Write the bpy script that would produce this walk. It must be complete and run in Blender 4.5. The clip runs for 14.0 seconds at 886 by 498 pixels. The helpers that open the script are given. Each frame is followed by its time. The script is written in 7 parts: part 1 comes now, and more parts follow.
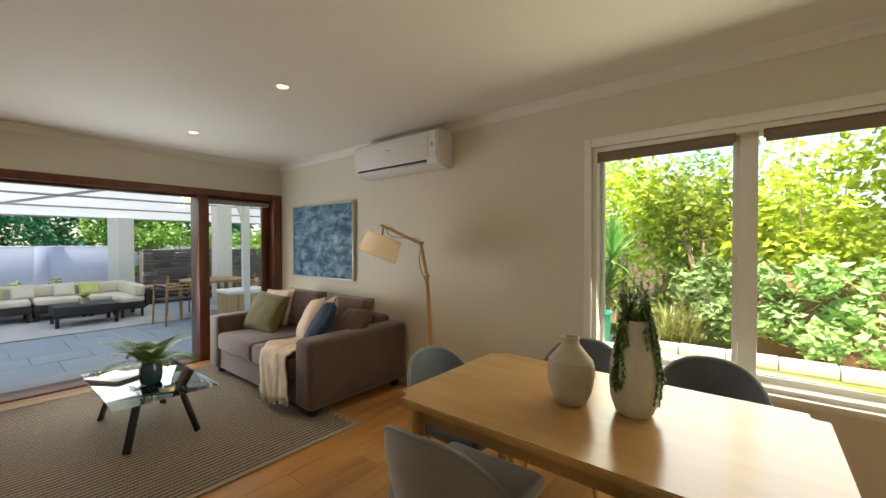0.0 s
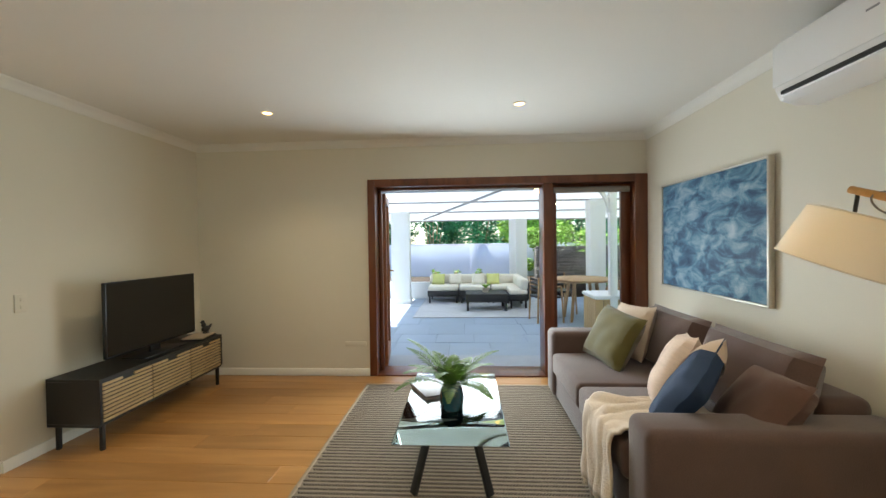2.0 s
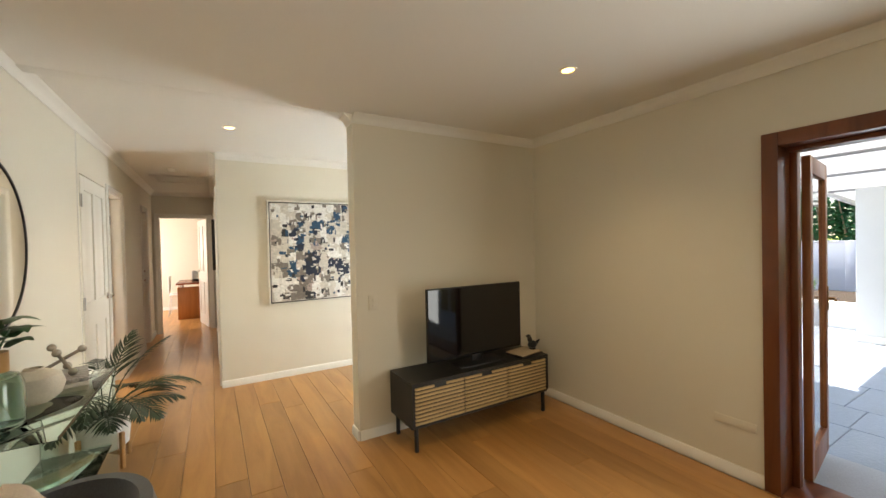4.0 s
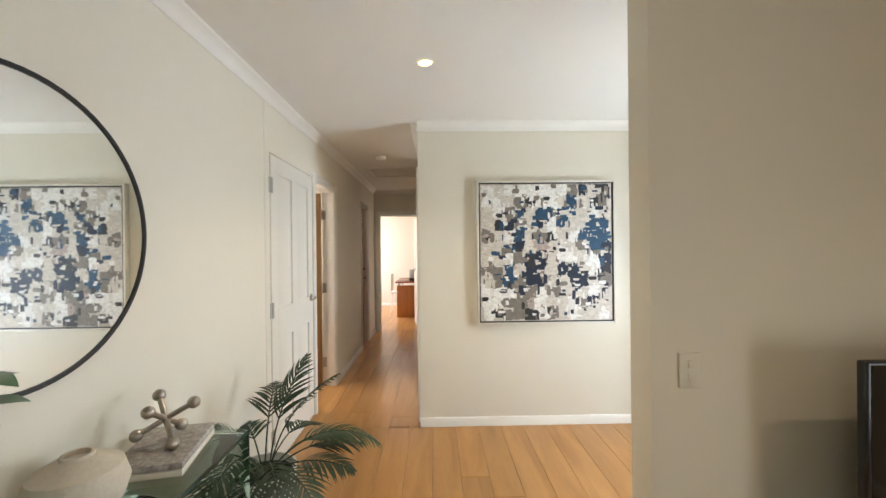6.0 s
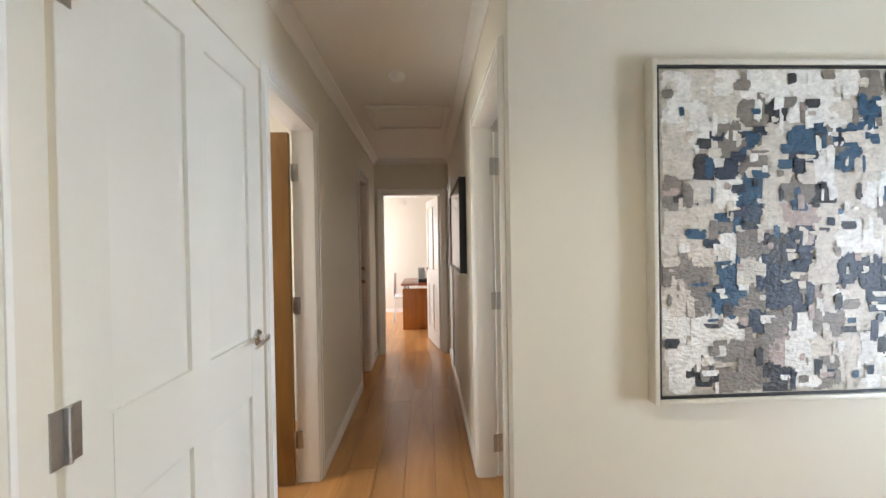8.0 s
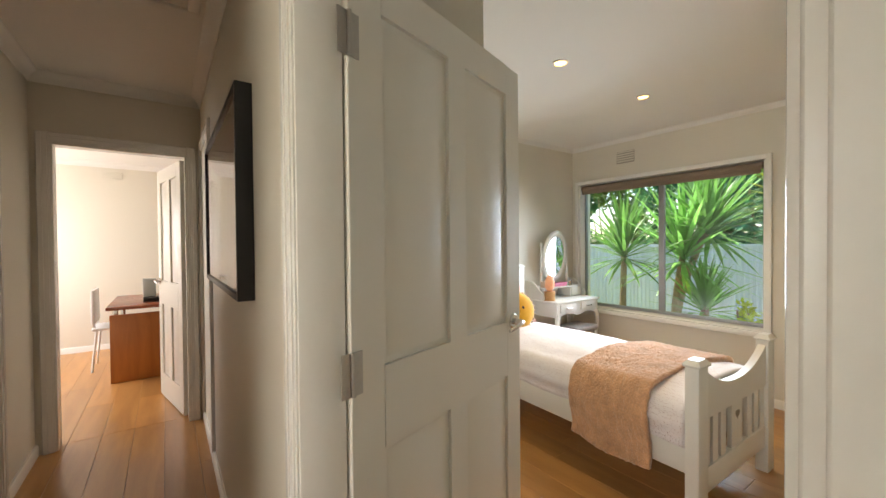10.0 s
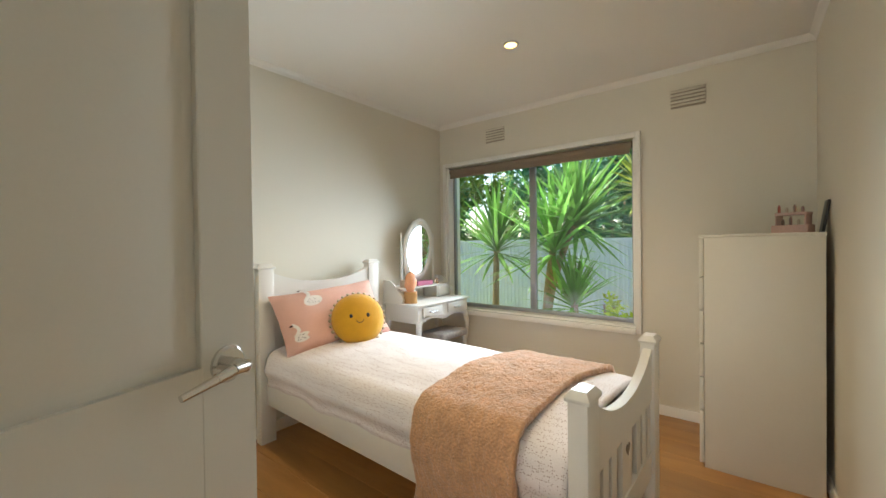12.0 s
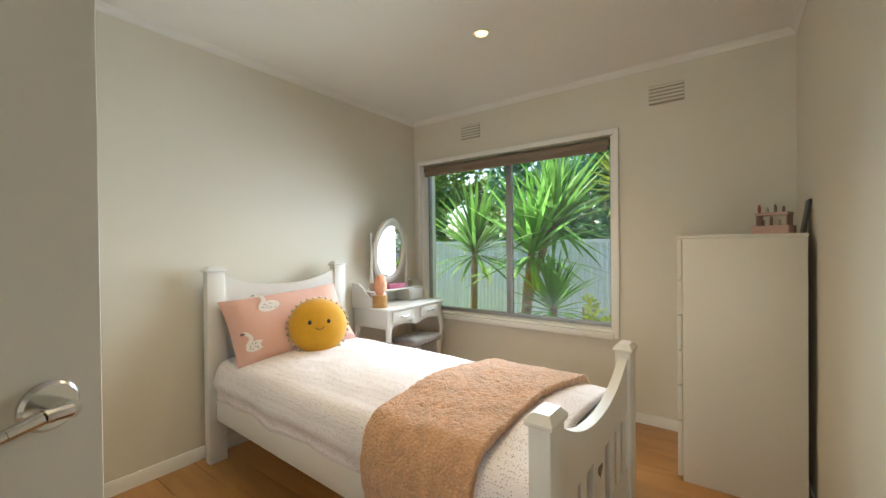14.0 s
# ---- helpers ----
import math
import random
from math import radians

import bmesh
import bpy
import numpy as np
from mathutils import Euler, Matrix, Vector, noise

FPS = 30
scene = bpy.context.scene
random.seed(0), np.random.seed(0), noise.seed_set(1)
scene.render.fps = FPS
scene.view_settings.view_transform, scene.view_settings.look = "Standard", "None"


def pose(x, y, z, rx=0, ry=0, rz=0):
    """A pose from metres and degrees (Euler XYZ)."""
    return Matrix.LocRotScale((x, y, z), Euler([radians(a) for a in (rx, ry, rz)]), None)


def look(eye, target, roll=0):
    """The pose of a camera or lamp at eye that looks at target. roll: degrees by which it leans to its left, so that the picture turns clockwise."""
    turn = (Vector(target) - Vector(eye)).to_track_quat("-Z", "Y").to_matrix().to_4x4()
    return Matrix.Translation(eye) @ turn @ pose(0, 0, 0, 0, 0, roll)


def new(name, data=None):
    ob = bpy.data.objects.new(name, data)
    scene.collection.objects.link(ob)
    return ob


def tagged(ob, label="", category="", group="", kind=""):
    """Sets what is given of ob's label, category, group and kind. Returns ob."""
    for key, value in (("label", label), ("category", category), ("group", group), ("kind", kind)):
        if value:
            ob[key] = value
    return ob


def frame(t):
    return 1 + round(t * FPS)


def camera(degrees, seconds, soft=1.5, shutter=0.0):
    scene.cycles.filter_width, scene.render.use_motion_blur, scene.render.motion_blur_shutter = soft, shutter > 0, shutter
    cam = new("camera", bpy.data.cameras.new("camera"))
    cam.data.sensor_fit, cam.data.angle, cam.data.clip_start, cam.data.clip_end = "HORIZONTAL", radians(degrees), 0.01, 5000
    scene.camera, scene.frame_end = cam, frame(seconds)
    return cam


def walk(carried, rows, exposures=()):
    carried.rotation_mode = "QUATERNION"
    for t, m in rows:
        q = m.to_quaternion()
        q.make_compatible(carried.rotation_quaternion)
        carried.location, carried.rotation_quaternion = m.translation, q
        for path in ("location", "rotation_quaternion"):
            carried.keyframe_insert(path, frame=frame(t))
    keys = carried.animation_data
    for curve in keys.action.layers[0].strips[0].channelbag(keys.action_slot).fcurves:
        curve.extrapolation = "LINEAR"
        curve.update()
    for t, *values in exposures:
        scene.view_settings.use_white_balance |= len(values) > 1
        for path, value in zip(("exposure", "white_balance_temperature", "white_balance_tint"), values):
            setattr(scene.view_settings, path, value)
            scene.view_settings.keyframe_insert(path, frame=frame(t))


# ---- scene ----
# camera and walk
cam = camera(97.5, 14.0)
PATH = [
    (0, (0.902, 1.291, 1.361), (-0.358, 2.844, 1.332), -0.1),
    (0.5, (0.718, 1.59, 1.392), (-0.829, 2.857, 1.356), -0.2),
    (1, (0.456, 1.899, 1.395), (-1.343, 2.773, 1.356), -0.4),
    (1.5, (0.155, 2.105, 1.382), (-1.804, 2.504, 1.345), -0.6),
    (2, (-0.192, 2.23, 1.354), (-2.188, 2.109, 1.322), -0.8),
    (2.5, (-0.513, 2.263, 1.349), (-2.409, 1.626, 1.319), -0.9),
    (3, (-0.82, 2.303, 1.361), (-2.499, 1.216, 1.344), -1.0),
    (3.5, (-1.137, 2.275, 1.411), (-2.523, 0.833, 1.38), -1.1),
    (4, (-1.442, 2.188, 1.441), (-2.465, 0.47, 1.412), -1.3),
    (4.2, (-1.542, 2.111, 1.464), (-2.406, 0.308, 1.422), -1.7),
    (6.3, (-1.638, 0.42, 1.417), (-1.652, -1.579, 1.402), -0.6),
    (6.5, (-1.569, 0.255, 1.426), (-1.583, -1.745, 1.394), -0.8),
    (7, (-1.385, -0.145, 1.402), (-1.392, -2.145, 1.377), -0.9),
    (7.2, (-1.33, -0.335, 1.378), (-1.321, -2.334, 1.357), -0.9),
    (9.3, (-1.183, -2.15, 1.343), (-1.86, -4.032, 1.304), -0.8),
    (9.5, (-1.191, -2.248, 1.341), (-2.007, -4.074, 1.301), -0.7),
    (10, (-1.273, -2.508, 1.325), (-2.434, -4.137, 1.296), -0.5),
    (10.5, (-1.393, -2.724, 1.303), (-2.834, -4.112, 1.284), -0.8),
    (11, (-1.604, -2.881, 1.266), (-3.195, -4.094, 1.245), -0.7),
    (11.5, (-1.865, -2.901, 1.237), (-3.473, -4.09, 1.214), -0.7),
    (12, (-2.086, -2.892, 1.214), (-3.658, -4.128, 1.192), -0.7),
    (12.5, (-2.224, -2.889, 1.2), (-3.761, -4.169, 1.181), -0.6),
    (13, (-2.317, -2.911, 1.204), (-3.832, -4.216, 1.181), -0.6),
    (13.5, (-2.373, -2.943, 1.189), (-3.911, -4.221, 1.17), -0.6),
    (14, (-2.274, -2.901, 1.212), (-3.891, -4.078, 1.195), -0.6),
]
walk(cam, [(t, look(eye, target, roll)) for t, eye, target, roll in PATH],
     exposures=[(0.0, 1.6, 7100, 8), (0.5, 1.68, 7600, 9), (1.0, 1.84, 6600, 6), (2.0, 2.04, 6500, 4), (3.0, 1.93, 7500, 12), (4.2, 1.93, 7600, 10),
                (6.4, 1.88, 6550, 11), (7.2, 1.74, 6350, 11), (9.4, 1.9, 6600, 11), (10.0, 1.6, 7000, 9), (10.5, 1.52, 7200, 9), (11.0, 1.48, 7000, 7), (14.0, 1.45, 6900, 6)])
# ---- light ----
world = bpy.data.worlds.new("sky")
scene.world = world
world.use_nodes = True
wn = world.node_tree.nodes
sky = wn.new("ShaderNodeTexSky")
sky.sky_type = "NISHITA"
sky.sun_disc = False
sky.sun_elevation = radians(67)
sky.sun_rotation = radians(188)
wn["Background"].inputs["Strength"].default_value = 0.15
world.node_tree.links.new(sky.outputs[0], wn["Background"].inputs["Color"])

sun = new("sun", bpy.data.lights.new("sun", "SUN"))
sun.data.energy, sun.data.angle, sun.data.color = 5.0, radians(0.5), (1.0, 0.95, 0.86)
sun.matrix_world = look((0, 0, 0), (0.05, 0.37, -0.92))


def area_light(name, eye, target, sx, sy, watts, color):
    ob = new(name, bpy.data.lights.new(name, "AREA"))
    ob.data.shape, ob.data.size, ob.data.size_y = "RECTANGLE", sx, sy
    ob.data.energy, ob.data.color = watts, color
    ob.matrix_world = look(eye, target)
    return ob


DAY = (0.86, 0.93, 1.0)
area_light("daylight_patio_doors", (-4.06, 2.15, 0.95), (0, 2.9, 1.0), 1.4, 1.1, 10.5, DAY)
area_light("daylight_dining_window", (1.04, 3.93, 1.28), (1.0, 0, 0.25), 2.0, 1.35, 9, (1.0, 0.97, 0.80))
area_light("daylight_bedroom_window", (-5.0, -4.35, 1.30), (-3.4, -4.35, 0.85), 1.3, 1.0, 11, (0.68, 0.82, 1.0)).data.spread = radians(115)
area_light("daylight_study", (0.9, -8.2, 1.4), (-1, -8.0, 1.0), 1.4, 1.2, 26, (0.95, 0.92, 1.0))
area_light("daylight_entry", (-4.15, -1.36, 1.0), (-1.0, -1.3, 1.5), 0.45, 1.0, 12, (0.74, 0.87, 1.0))
# two added fill lamps that brighten the corridor; no source is seen in these rooms
area_light("daylight_bathroom", (0.86, -5.1, 1.4), (-1, -5.1, 1.1), 1.0, 1.0, 22, (1.0, 0.93, 0.88))
area_light("daylight_side_room", (0.86, -2.9, 1.4), (-1, -3.1, 1.1), 1.0, 1.0, 11, (1.0, 0.95, 0.92))


# ---- materials ----
def mat(name, col, rough=0.5, metal=0.0, var=0.08, scale=5.0, fine=90.0, bump=0.05, spec=0.5, rnd=0.0, stretch=(1, 1, 1), sheen=0.0, sss=0.0):
    m = bpy.data.materials.new(name)
    m.use_nodes = True
    n, l = m.node_tree.nodes, m.node_tree.links
    b = n["Principled BSDF"]
    b.inputs["Roughness"].default_value = rough
    b.inputs["Metallic"].default_value = metal
    b.inputs["Specular IOR Level"].default_value = spec
    b.inputs["Sheen Weight"].default_value = sheen
    tc, mp = n.new("ShaderNodeTexCoord"), n.new("ShaderNodeMapping")
    mp.inputs["Scale"].default_value = stretch
    l.new(tc.outputs["Object"], mp.inputs["Vector"])
    a, f = n.new("ShaderNodeTexNoise"), n.new("ShaderNodeTexNoise")
    a.inputs["Scale"].default_value, a.inputs["Detail"].default_value = scale, 4
    f.inputs["Scale"].default_value, f.inputs["Detail"].default_value = fine, 3
    l.new(mp.outputs[0], a.inputs["Vector"])
    l.new(mp.outputs[0], f.inputs["Vector"])
    add = n.new("ShaderNodeMath")
    add.operation = "ADD"
    l.new(a.outputs["Fac"], add.inputs[0])
    l.new(f.outputs["Fac"], add.inputs[1])
    ramp = n.new("ShaderNodeMapRange")
    ramp.inputs["From Min"].default_value, ramp.inputs["From Max"].default_value = 0.6, 1.4
    ramp.inputs["To Min"].default_value, ramp.inputs["To Max"].default_value = 1 - var, 1 + var
    l.new(add.outputs[0], ramp.inputs["Value"])
    val = ramp.outputs[0]
    if rnd:
        oi, mr, mu = n.new("ShaderNodeObjectInfo"), n.new("ShaderNodeMapRange"), n.new("ShaderNodeMath")
        mr.inputs["To Min"].default_value, mr.inputs["To Max"].default_value = 1 - rnd, 1 + rnd
        l.new(oi.outputs["Random"], mr.inputs["Value"])
        gi, gr, m2 = n.new("ShaderNodeNewGeometry"), n.new("ShaderNodeMapRange"), n.new("ShaderNodeMath")
        gr.inputs["To Min"].default_value, gr.inputs["To Max"].default_value = 1 - rnd, 1 + rnd
        l.new(gi.outputs["Random Per Island"], gr.inputs["Value"])
        mu.operation = m2.operation = "MULTIPLY"
        l.new(mr.outputs[0], mu.inputs[0])
        l.new(gr.outputs[0], mu.inputs[1])
        l.new(mu.outputs[0], m2.inputs[0])
        l.new(val, m2.inputs[1])
        val = m2.outputs[0]
    hsv = n.new("ShaderNodeHueSaturation")
    hsv.inputs["Color"].default_value = (*col, 1)
    l.new(val, hsv.inputs["Value"])
    l.new(hsv.outputs[0], b.inputs["Base Color"])
    if bump:
        bp = n.new("ShaderNodeBump")
        bp.inputs["Strength"].default_value, bp.inputs["Distance"].default_value = bump, 0.01
        l.new(f.outputs["Fac"], bp.inputs["Height"])
        l.new(bp.outputs[0], b.inputs["Normal"])
    return m


def glass_mat(name, col=(1, 1, 1), rough=0.0):
    m = bpy.data.materials.new(name)
    m.use_nodes = True
    b = m.node_tree.nodes["Principled BSDF"]
    b.inputs["Base Color"].default_value = (*col, 1)
    b.inputs["Transmission Weight"].default_value = 1.0
    b.inputs["Roughness"].default_value = rough
    b.inputs["IOR"].default_value = 1.45
    return m


def sheet_glass(name, col, ior):
    """A thin clear sheet: tinted see-through, with gloss growing at grazing angles."""
    m = bpy.data.materials.new(name)
    m.use_nodes = True
    n, l = m.node_tree.nodes, m.node_tree.links
    t, g, f, x = n.new("ShaderNodeBsdfTransparent"), n.new("ShaderNodeBsdfGlossy"), n.new("ShaderNodeFresnel"), n.new("ShaderNodeMixShader")
    t.inputs["Color"].default_value = (*col, 1)
    g.inputs["Color"].default_value, g.inputs["Roughness"].default_value = (0.95, 1.0, 0.99, 1), 0.01
    f.inputs["IOR"].default_value = ior
    l.new(f.outputs[0], x.inputs[0])
    l.new(t.outputs[0], x.inputs[1])
    l.new(g.outputs[0], x.inputs[2])
    l.new(x.outputs[0], n["Material Output"].inputs["Surface"])
    return m


def glow_mat(name, col, strength):
    m = bpy.data.materials.new(name)
    m.use_nodes = True
    b = m.node_tree.nodes["Principled BSDF"]
    b.inputs["Base Color"].default_value = (*col, 1)
    b.inputs["Emission Color"].default_value = (*col, 1)
    b.inputs["Emission Strength"].default_value = strength
    return m


def wood_mat(name, c1, c2, rough=0.35, axis=1, rnd=0.12, ring=14.0, coat=0.0):
    m = mat(name, c1, rough, rnd=rnd, bump=0.03, var=0.06)
    n, l = m.node_tree.nodes, m.node_tree.links
    b = n["Principled BSDF"]
    b.inputs["Coat Weight"].default_value = coat
    b.inputs["Coat Roughness"].default_value = 0.2
    hsv = [x for x in n if x.type == "HUE_SAT"][0]
    mp = [x for x in n if x.type == "MAPPING"][0]
    mp.inputs["Scale"].default_value = [0.12 if i == axis else 1.0 for i in range(3)]
    oi, vm = n.new("ShaderNodeObjectInfo"), n.new("ShaderNodeVectorMath")
    l.new(oi.outputs["Random"], vm.inputs[1])
    sc = n.new("ShaderNodeVectorMath")
    sc.operation = "SCALE"
    sc.inputs["Scale"].default_value = 40.0
    l.new(vm.outputs[0], sc.inputs[0])
    g = n.new("ShaderNodeTexNoise")
    g.inputs["Scale"].default_value, g.inputs["Detail"].default_value, g.inputs["Distortion"].default_value = ring, 6, 0.8
    ad = n.new("ShaderNodeVectorMath")
    comb = n.new("ShaderNodeCombineXYZ")
    mm = n.new("ShaderNodeMath")
    mm.operation = "MULTIPLY"
    mm.inputs[1].default_value = 37.0
    l.new(oi.outputs["Random"], mm.inputs[0])
    for i in range(3):
        l.new(mm.outputs[0], comb.inputs[i])
    l.new(mp.outputs[0], ad.inputs[0])
    l.new(comb.outputs[0], ad.inputs[1])
    l.new(ad.outputs[0], g.inputs["Vector"])
    r = n.new("ShaderNodeValToRGB")
    r.color_ramp.elements[0].position, r.color_ramp.elements[1].position = 0.32, 0.68
    r.color_ramp.elements[0].color, r.color_ramp.elements[1].color = (*c2, 1), (*c1, 1)
    l.new(g.outputs["Fac"], r.inputs["Fac"])
    l.new(r.outputs[0], hsv.inputs["Color"])
    return m


WALL = mat("warm_white_wall_paint", (0.71, 0.665, 0.56), 0.55, var=0.015, scale=1.2, fine=160, bump=0.03, spec=0.3)
CEIL = mat("white_ceiling_paint", (0.78, 0.755, 0.70), 0.7, var=0.012, scale=1.0, fine=120, bump=0.03, spec=0.25)
TRIM = mat("gloss_white_trim_paint", (0.84, 0.815, 0.755), 0.25, var=0.015, bump=0.01)
DOORWHITE = mat("satin_white_door_paint", (0.72, 0.69, 0.61), 0.28, var=0.015, bump=0.012, fine=220)
FLOORWOOD = wood_mat("oiled_timber_floorboard", (0.50, 0.255, 0.085), (0.37, 0.175, 0.052), 0.3, 1, 0.14, 9.0, 0.15)
GAP = mat("dark_board_gap", (0.05, 0.03, 0.015), 0.8)
REDWOOD = wood_mat("dark_stained_cedar", (0.21, 0.065, 0.024), (0.11, 0.03, 0.012), 0.32, 2, 0.06, 10, 0.2)
OAK = wood_mat("honey_oak", (0.56, 0.32, 0.12), (0.47, 0.255, 0.09), 0.22, 0, 0.05, 7, 0.6)
OAKLEG = wood_mat("honey_oak_legs", (0.50, 0.28, 0.10), (0.42, 0.22, 0.08), 0.35, 2, 0.05, 9)
BLACK = mat("black_powder_coat", (0.012, 0.012, 0.013), 0.4, var=0.1, bump=0.02)
CHROME = mat("brushed_chrome", (0.7, 0.69, 0.67), 0.18, 1.0, var=0.03, bump=0.01)
STEEL = mat("satin_steel_hinge", (0.45, 0.43, 0.40), 0.35, 1.0, var=0.06)
GLASS = glass_mat("clear_window_glass")
WHITEPLASTIC = mat("white_plastic", (0.8, 0.8, 0.78), 0.3, var=0.01, bump=0.0)
GREYSTEEL = mat("grey_aluminium_frame", (0.34, 0.34, 0.35), 0.4, 0.6, var=0.04)
BLINDFAB = mat("taupe_blind_fabric", (0.24, 0.18, 0.13), 0.8, var=0.06, fine=260, bump=0.1)
LAMPGLOW = glow_mat("warm_downlight_lens", (1.0, 0.58, 0.20), 3.0)
WHITEFURN = mat("white_painted_furniture", (0.74, 0.72, 0.67), 0.3, var=0.02, bump=0.015)


# ---- mesh helpers ----
def B():
    return bmesh.new()


def add_box(bm, x0, y0, z0, x1, y1, z1, bevel=0.0, seg=2, m=None):
    r = bmesh.ops.create_cube(bm, size=1)
    v = r["verts"]
    for k in v:
        k.co = Vector(((x0 + x1) / 2 + k.co.x * (x1 - x0), (y0 + y1) / 2 + k.co.y * (y1 - y0), (z0 + z1) / 2 + k.co.z * (z1 - z0)))
    if bevel:
        e = list({e for k in v for e in k.link_edges})
        out = bmesh.ops.bevel(bm, geom=e, offset=bevel, segments=seg, profile=0.5, affect="EDGES")
        v = list({k for f in out["faces"] for k in f.verts} | {k for k in v if k.is_valid})
    if m is not None:
        bmesh.ops.transform(bm, matrix=m, verts=v)
    return v


def add_tube(bm, p, q, r0, r1=None, n=12, caps=True):
    p, q = Vector(p), Vector(q)
    r1 = r0 if r1 is None else r1
    d = q - p
    r = bmesh.ops.create_cone(bm, cap_ends=caps, segments=n, radius1=r0, radius2=r1, depth=d.length)
    bmesh.ops.transform(bm, matrix=Matrix.Translation((p + q) / 2) @ d.to_track_quat("Z", "Y").to_matrix().to_4x4(), verts=r["verts"])
    return r["verts"]


def add_lathe(bm, prof, n=32, at=(0, 0, 0), m=None):
    rings = []
    for r, z in prof:
        rings.append([bm.verts.new((at[0] + r * math.cos(2 * math.pi * i / n), at[1] + r * math.sin(2 * math.pi * i / n), at[2] + z)) for i in range(n)])
    for a, b in zip(rings, rings[1:]):
        for i in range(n):
            bm.faces.new((a[i], a[(i + 1) % n], b[(i + 1) % n], b[i]))
    for ring, flip in ((rings[0], True), (rings[-1], False)):
        if (ring[0].co - ring[n // 2].co).length > 1e-4:
            bm.faces.new(ring[::-1] if flip else ring)
    vs = [v for r in rings for v in r]
    if m is not None:
        bmesh.ops.transform(bm, matrix=m, verts=vs)
    return vs


def add_prism(bm, pts, z0, z1, m=None):
    a = [bm.verts.new((x, y, z0)) for x, y in pts]
    b = [bm.verts.new((x, y, z1)) for x, y in pts]
    bm.faces.new(a[::-1])
    bm.faces.new(b)
    for i in range(len(pts)):
        j = (i + 1) % len(pts)
        bm.faces.new((a[i], a[j], b[j], b[i]))
    if m is not None:
        bmesh.ops.transform(bm, matrix=m, verts=a + b)
    return a + b


def add_cushion(bm, w, d, h, m=None, n=10, puff=0.5, pinch=0.06):
    """A stuffed cushion lying flat: w by d, h thick in the middle, thin at its seam."""
    grid = {}
    for s in (1, -1):
        for i in range(n + 1):
            for j in range(n + 1):
                u, v = 2 * i / n - 1, 2 * j / n - 1
                edge = i in (0, n) or j in (0, n)
                if edge and s == -1:
                    grid[s, i, j] = grid[1, i, j]
                    continue
                t = max(0.0, (1 - u ** 4) * (1 - v ** 4)) ** puff
                kx, ky = 1 - pinch * (1 - v * v) * abs(u), 1 - pinch * (1 - u * u) * abs(v)
                wob = 0.06 * h * noise.noise((u * 2.3 + s, v * 2.3, w * 9))
                grid[s, i, j] = bm.verts.new((u * w / 2 * kx, v * d / 2 * ky, s * h / 2 * t + wob))
    for s in (1, -1):
        for i in range(n):
            for j in range(n):
                q = [grid[s, i, j], grid[s, i + 1, j], grid[s, i + 1, j + 1], grid[s, i, j + 1]]
                bm.faces.new(q if s == 1 else q[::-1])
    vs = list(set(grid.values()))
    if m is not None:
        bmesh.ops.transform(bm, matrix=m, verts=vs)
    return vs


def link(name, bm, material, smooth=True):
    bmesh.ops.recalc_face_normals(bm, faces=bm.faces)
    me = bpy.data.meshes.new(name)
    bm.to_mesh(me)
    bm.free()
    me.materials.append(material)
    if smooth:
        me.set_sharp_from_angle(angle=radians(38))
        me.polygons.foreach_set("use_smooth", [True] * len(me.polygons))
    return new(name, me)


def part(name, bm, material, parent, label=""):
    ob = link(name, bm, material)
    ob.parent = parent
    return tagged(ob, label) if label else ob


def bpart(name, dims, material, parent, bevel=0.004, label=""):
    bm = B()
    add_box(bm, *dims, bevel=bevel)
    return part(name, bm, material, parent, label)


def thing(name, m, label, category, group="", kind=""):
    ob = new(name)
    ob.matrix_world = m if isinstance(m, Matrix) else Matrix.Translation(m)
    return tagged(ob, label, category, group, kind)


def structure(name, bm, material, label=""):
    return tagged(link(name, bm, material, True), label, "", "", "structure")


# ---- walls, floors, ceilings ----
def wall(name, axis, p0, p1, a0, a1, z0, z1, holes, label, material=WALL):
    """A wall of thickness p0..p1 across axis, from a0 to a1 along it, with holes (a, b, z, z)."""
    cuts = sorted({a0, a1, *[h[0] for h in holes], *[h[1] for h in holes]})
    bm = B()
    for s, e in zip(cuts, cuts[1:]):
        spans, z = [], z0
        for h in sorted((h for h in holes if h[0] <= s and h[1] >= e), key=lambda h: h[2]):
            if h[2] > z:
                spans.append((z, h[2]))
            z = h[3]
        if z < z1:
            spans.append((z, z1))
        for u, w in spans:
            if axis == "x":
                add_box(bm, p0, s, u, p1, e, w)
            else:
                add_box(bm, s, p0, u, e, p1, w)
    return structure(name, bm, material, label)


H = 2.4
PAT = (1.29, 3.94)      # opening of the patio doors along y
wall("wall_west", "x", -4.37, -4.12, -0.72, 4.0, -0.1, H + 0.05, [(PAT[0], PAT[1], -0.1, 1.94)], "warm white painted wall round the patio doors")
wall("wall_north", "y", 4.0, 4.25, -4.37, 3.2, -0.1, H + 0.05, [(0.02, 2.1, 0.56, 2.005)], "warm white painted wall with the dining window")
wall("wall_television", "y", -0.72, -0.585, -4.12, -2.345, -0.1, H + 0.05, [], "pale warm white partition wall behind the television")
wall("wall_painting", "y", -2.53, -2.42, -5.4, -1.5, -0.1, H + 0.05, [], "warm white partition wall carrying the abstract painting")
wall("wall_bedroom_north", "y", -2.58, -2.53, -5.4, -1.66, -0.1, H + 0.05, [], "warm white bedroom wall beside the door")
wall("wall_entry", "x", -3.82, -3.58, -2.42, -0.72, -0.1, H + 0.05, [(-2.02, -0.98, -0.1, 2.06)], "white entry wall with the front door")
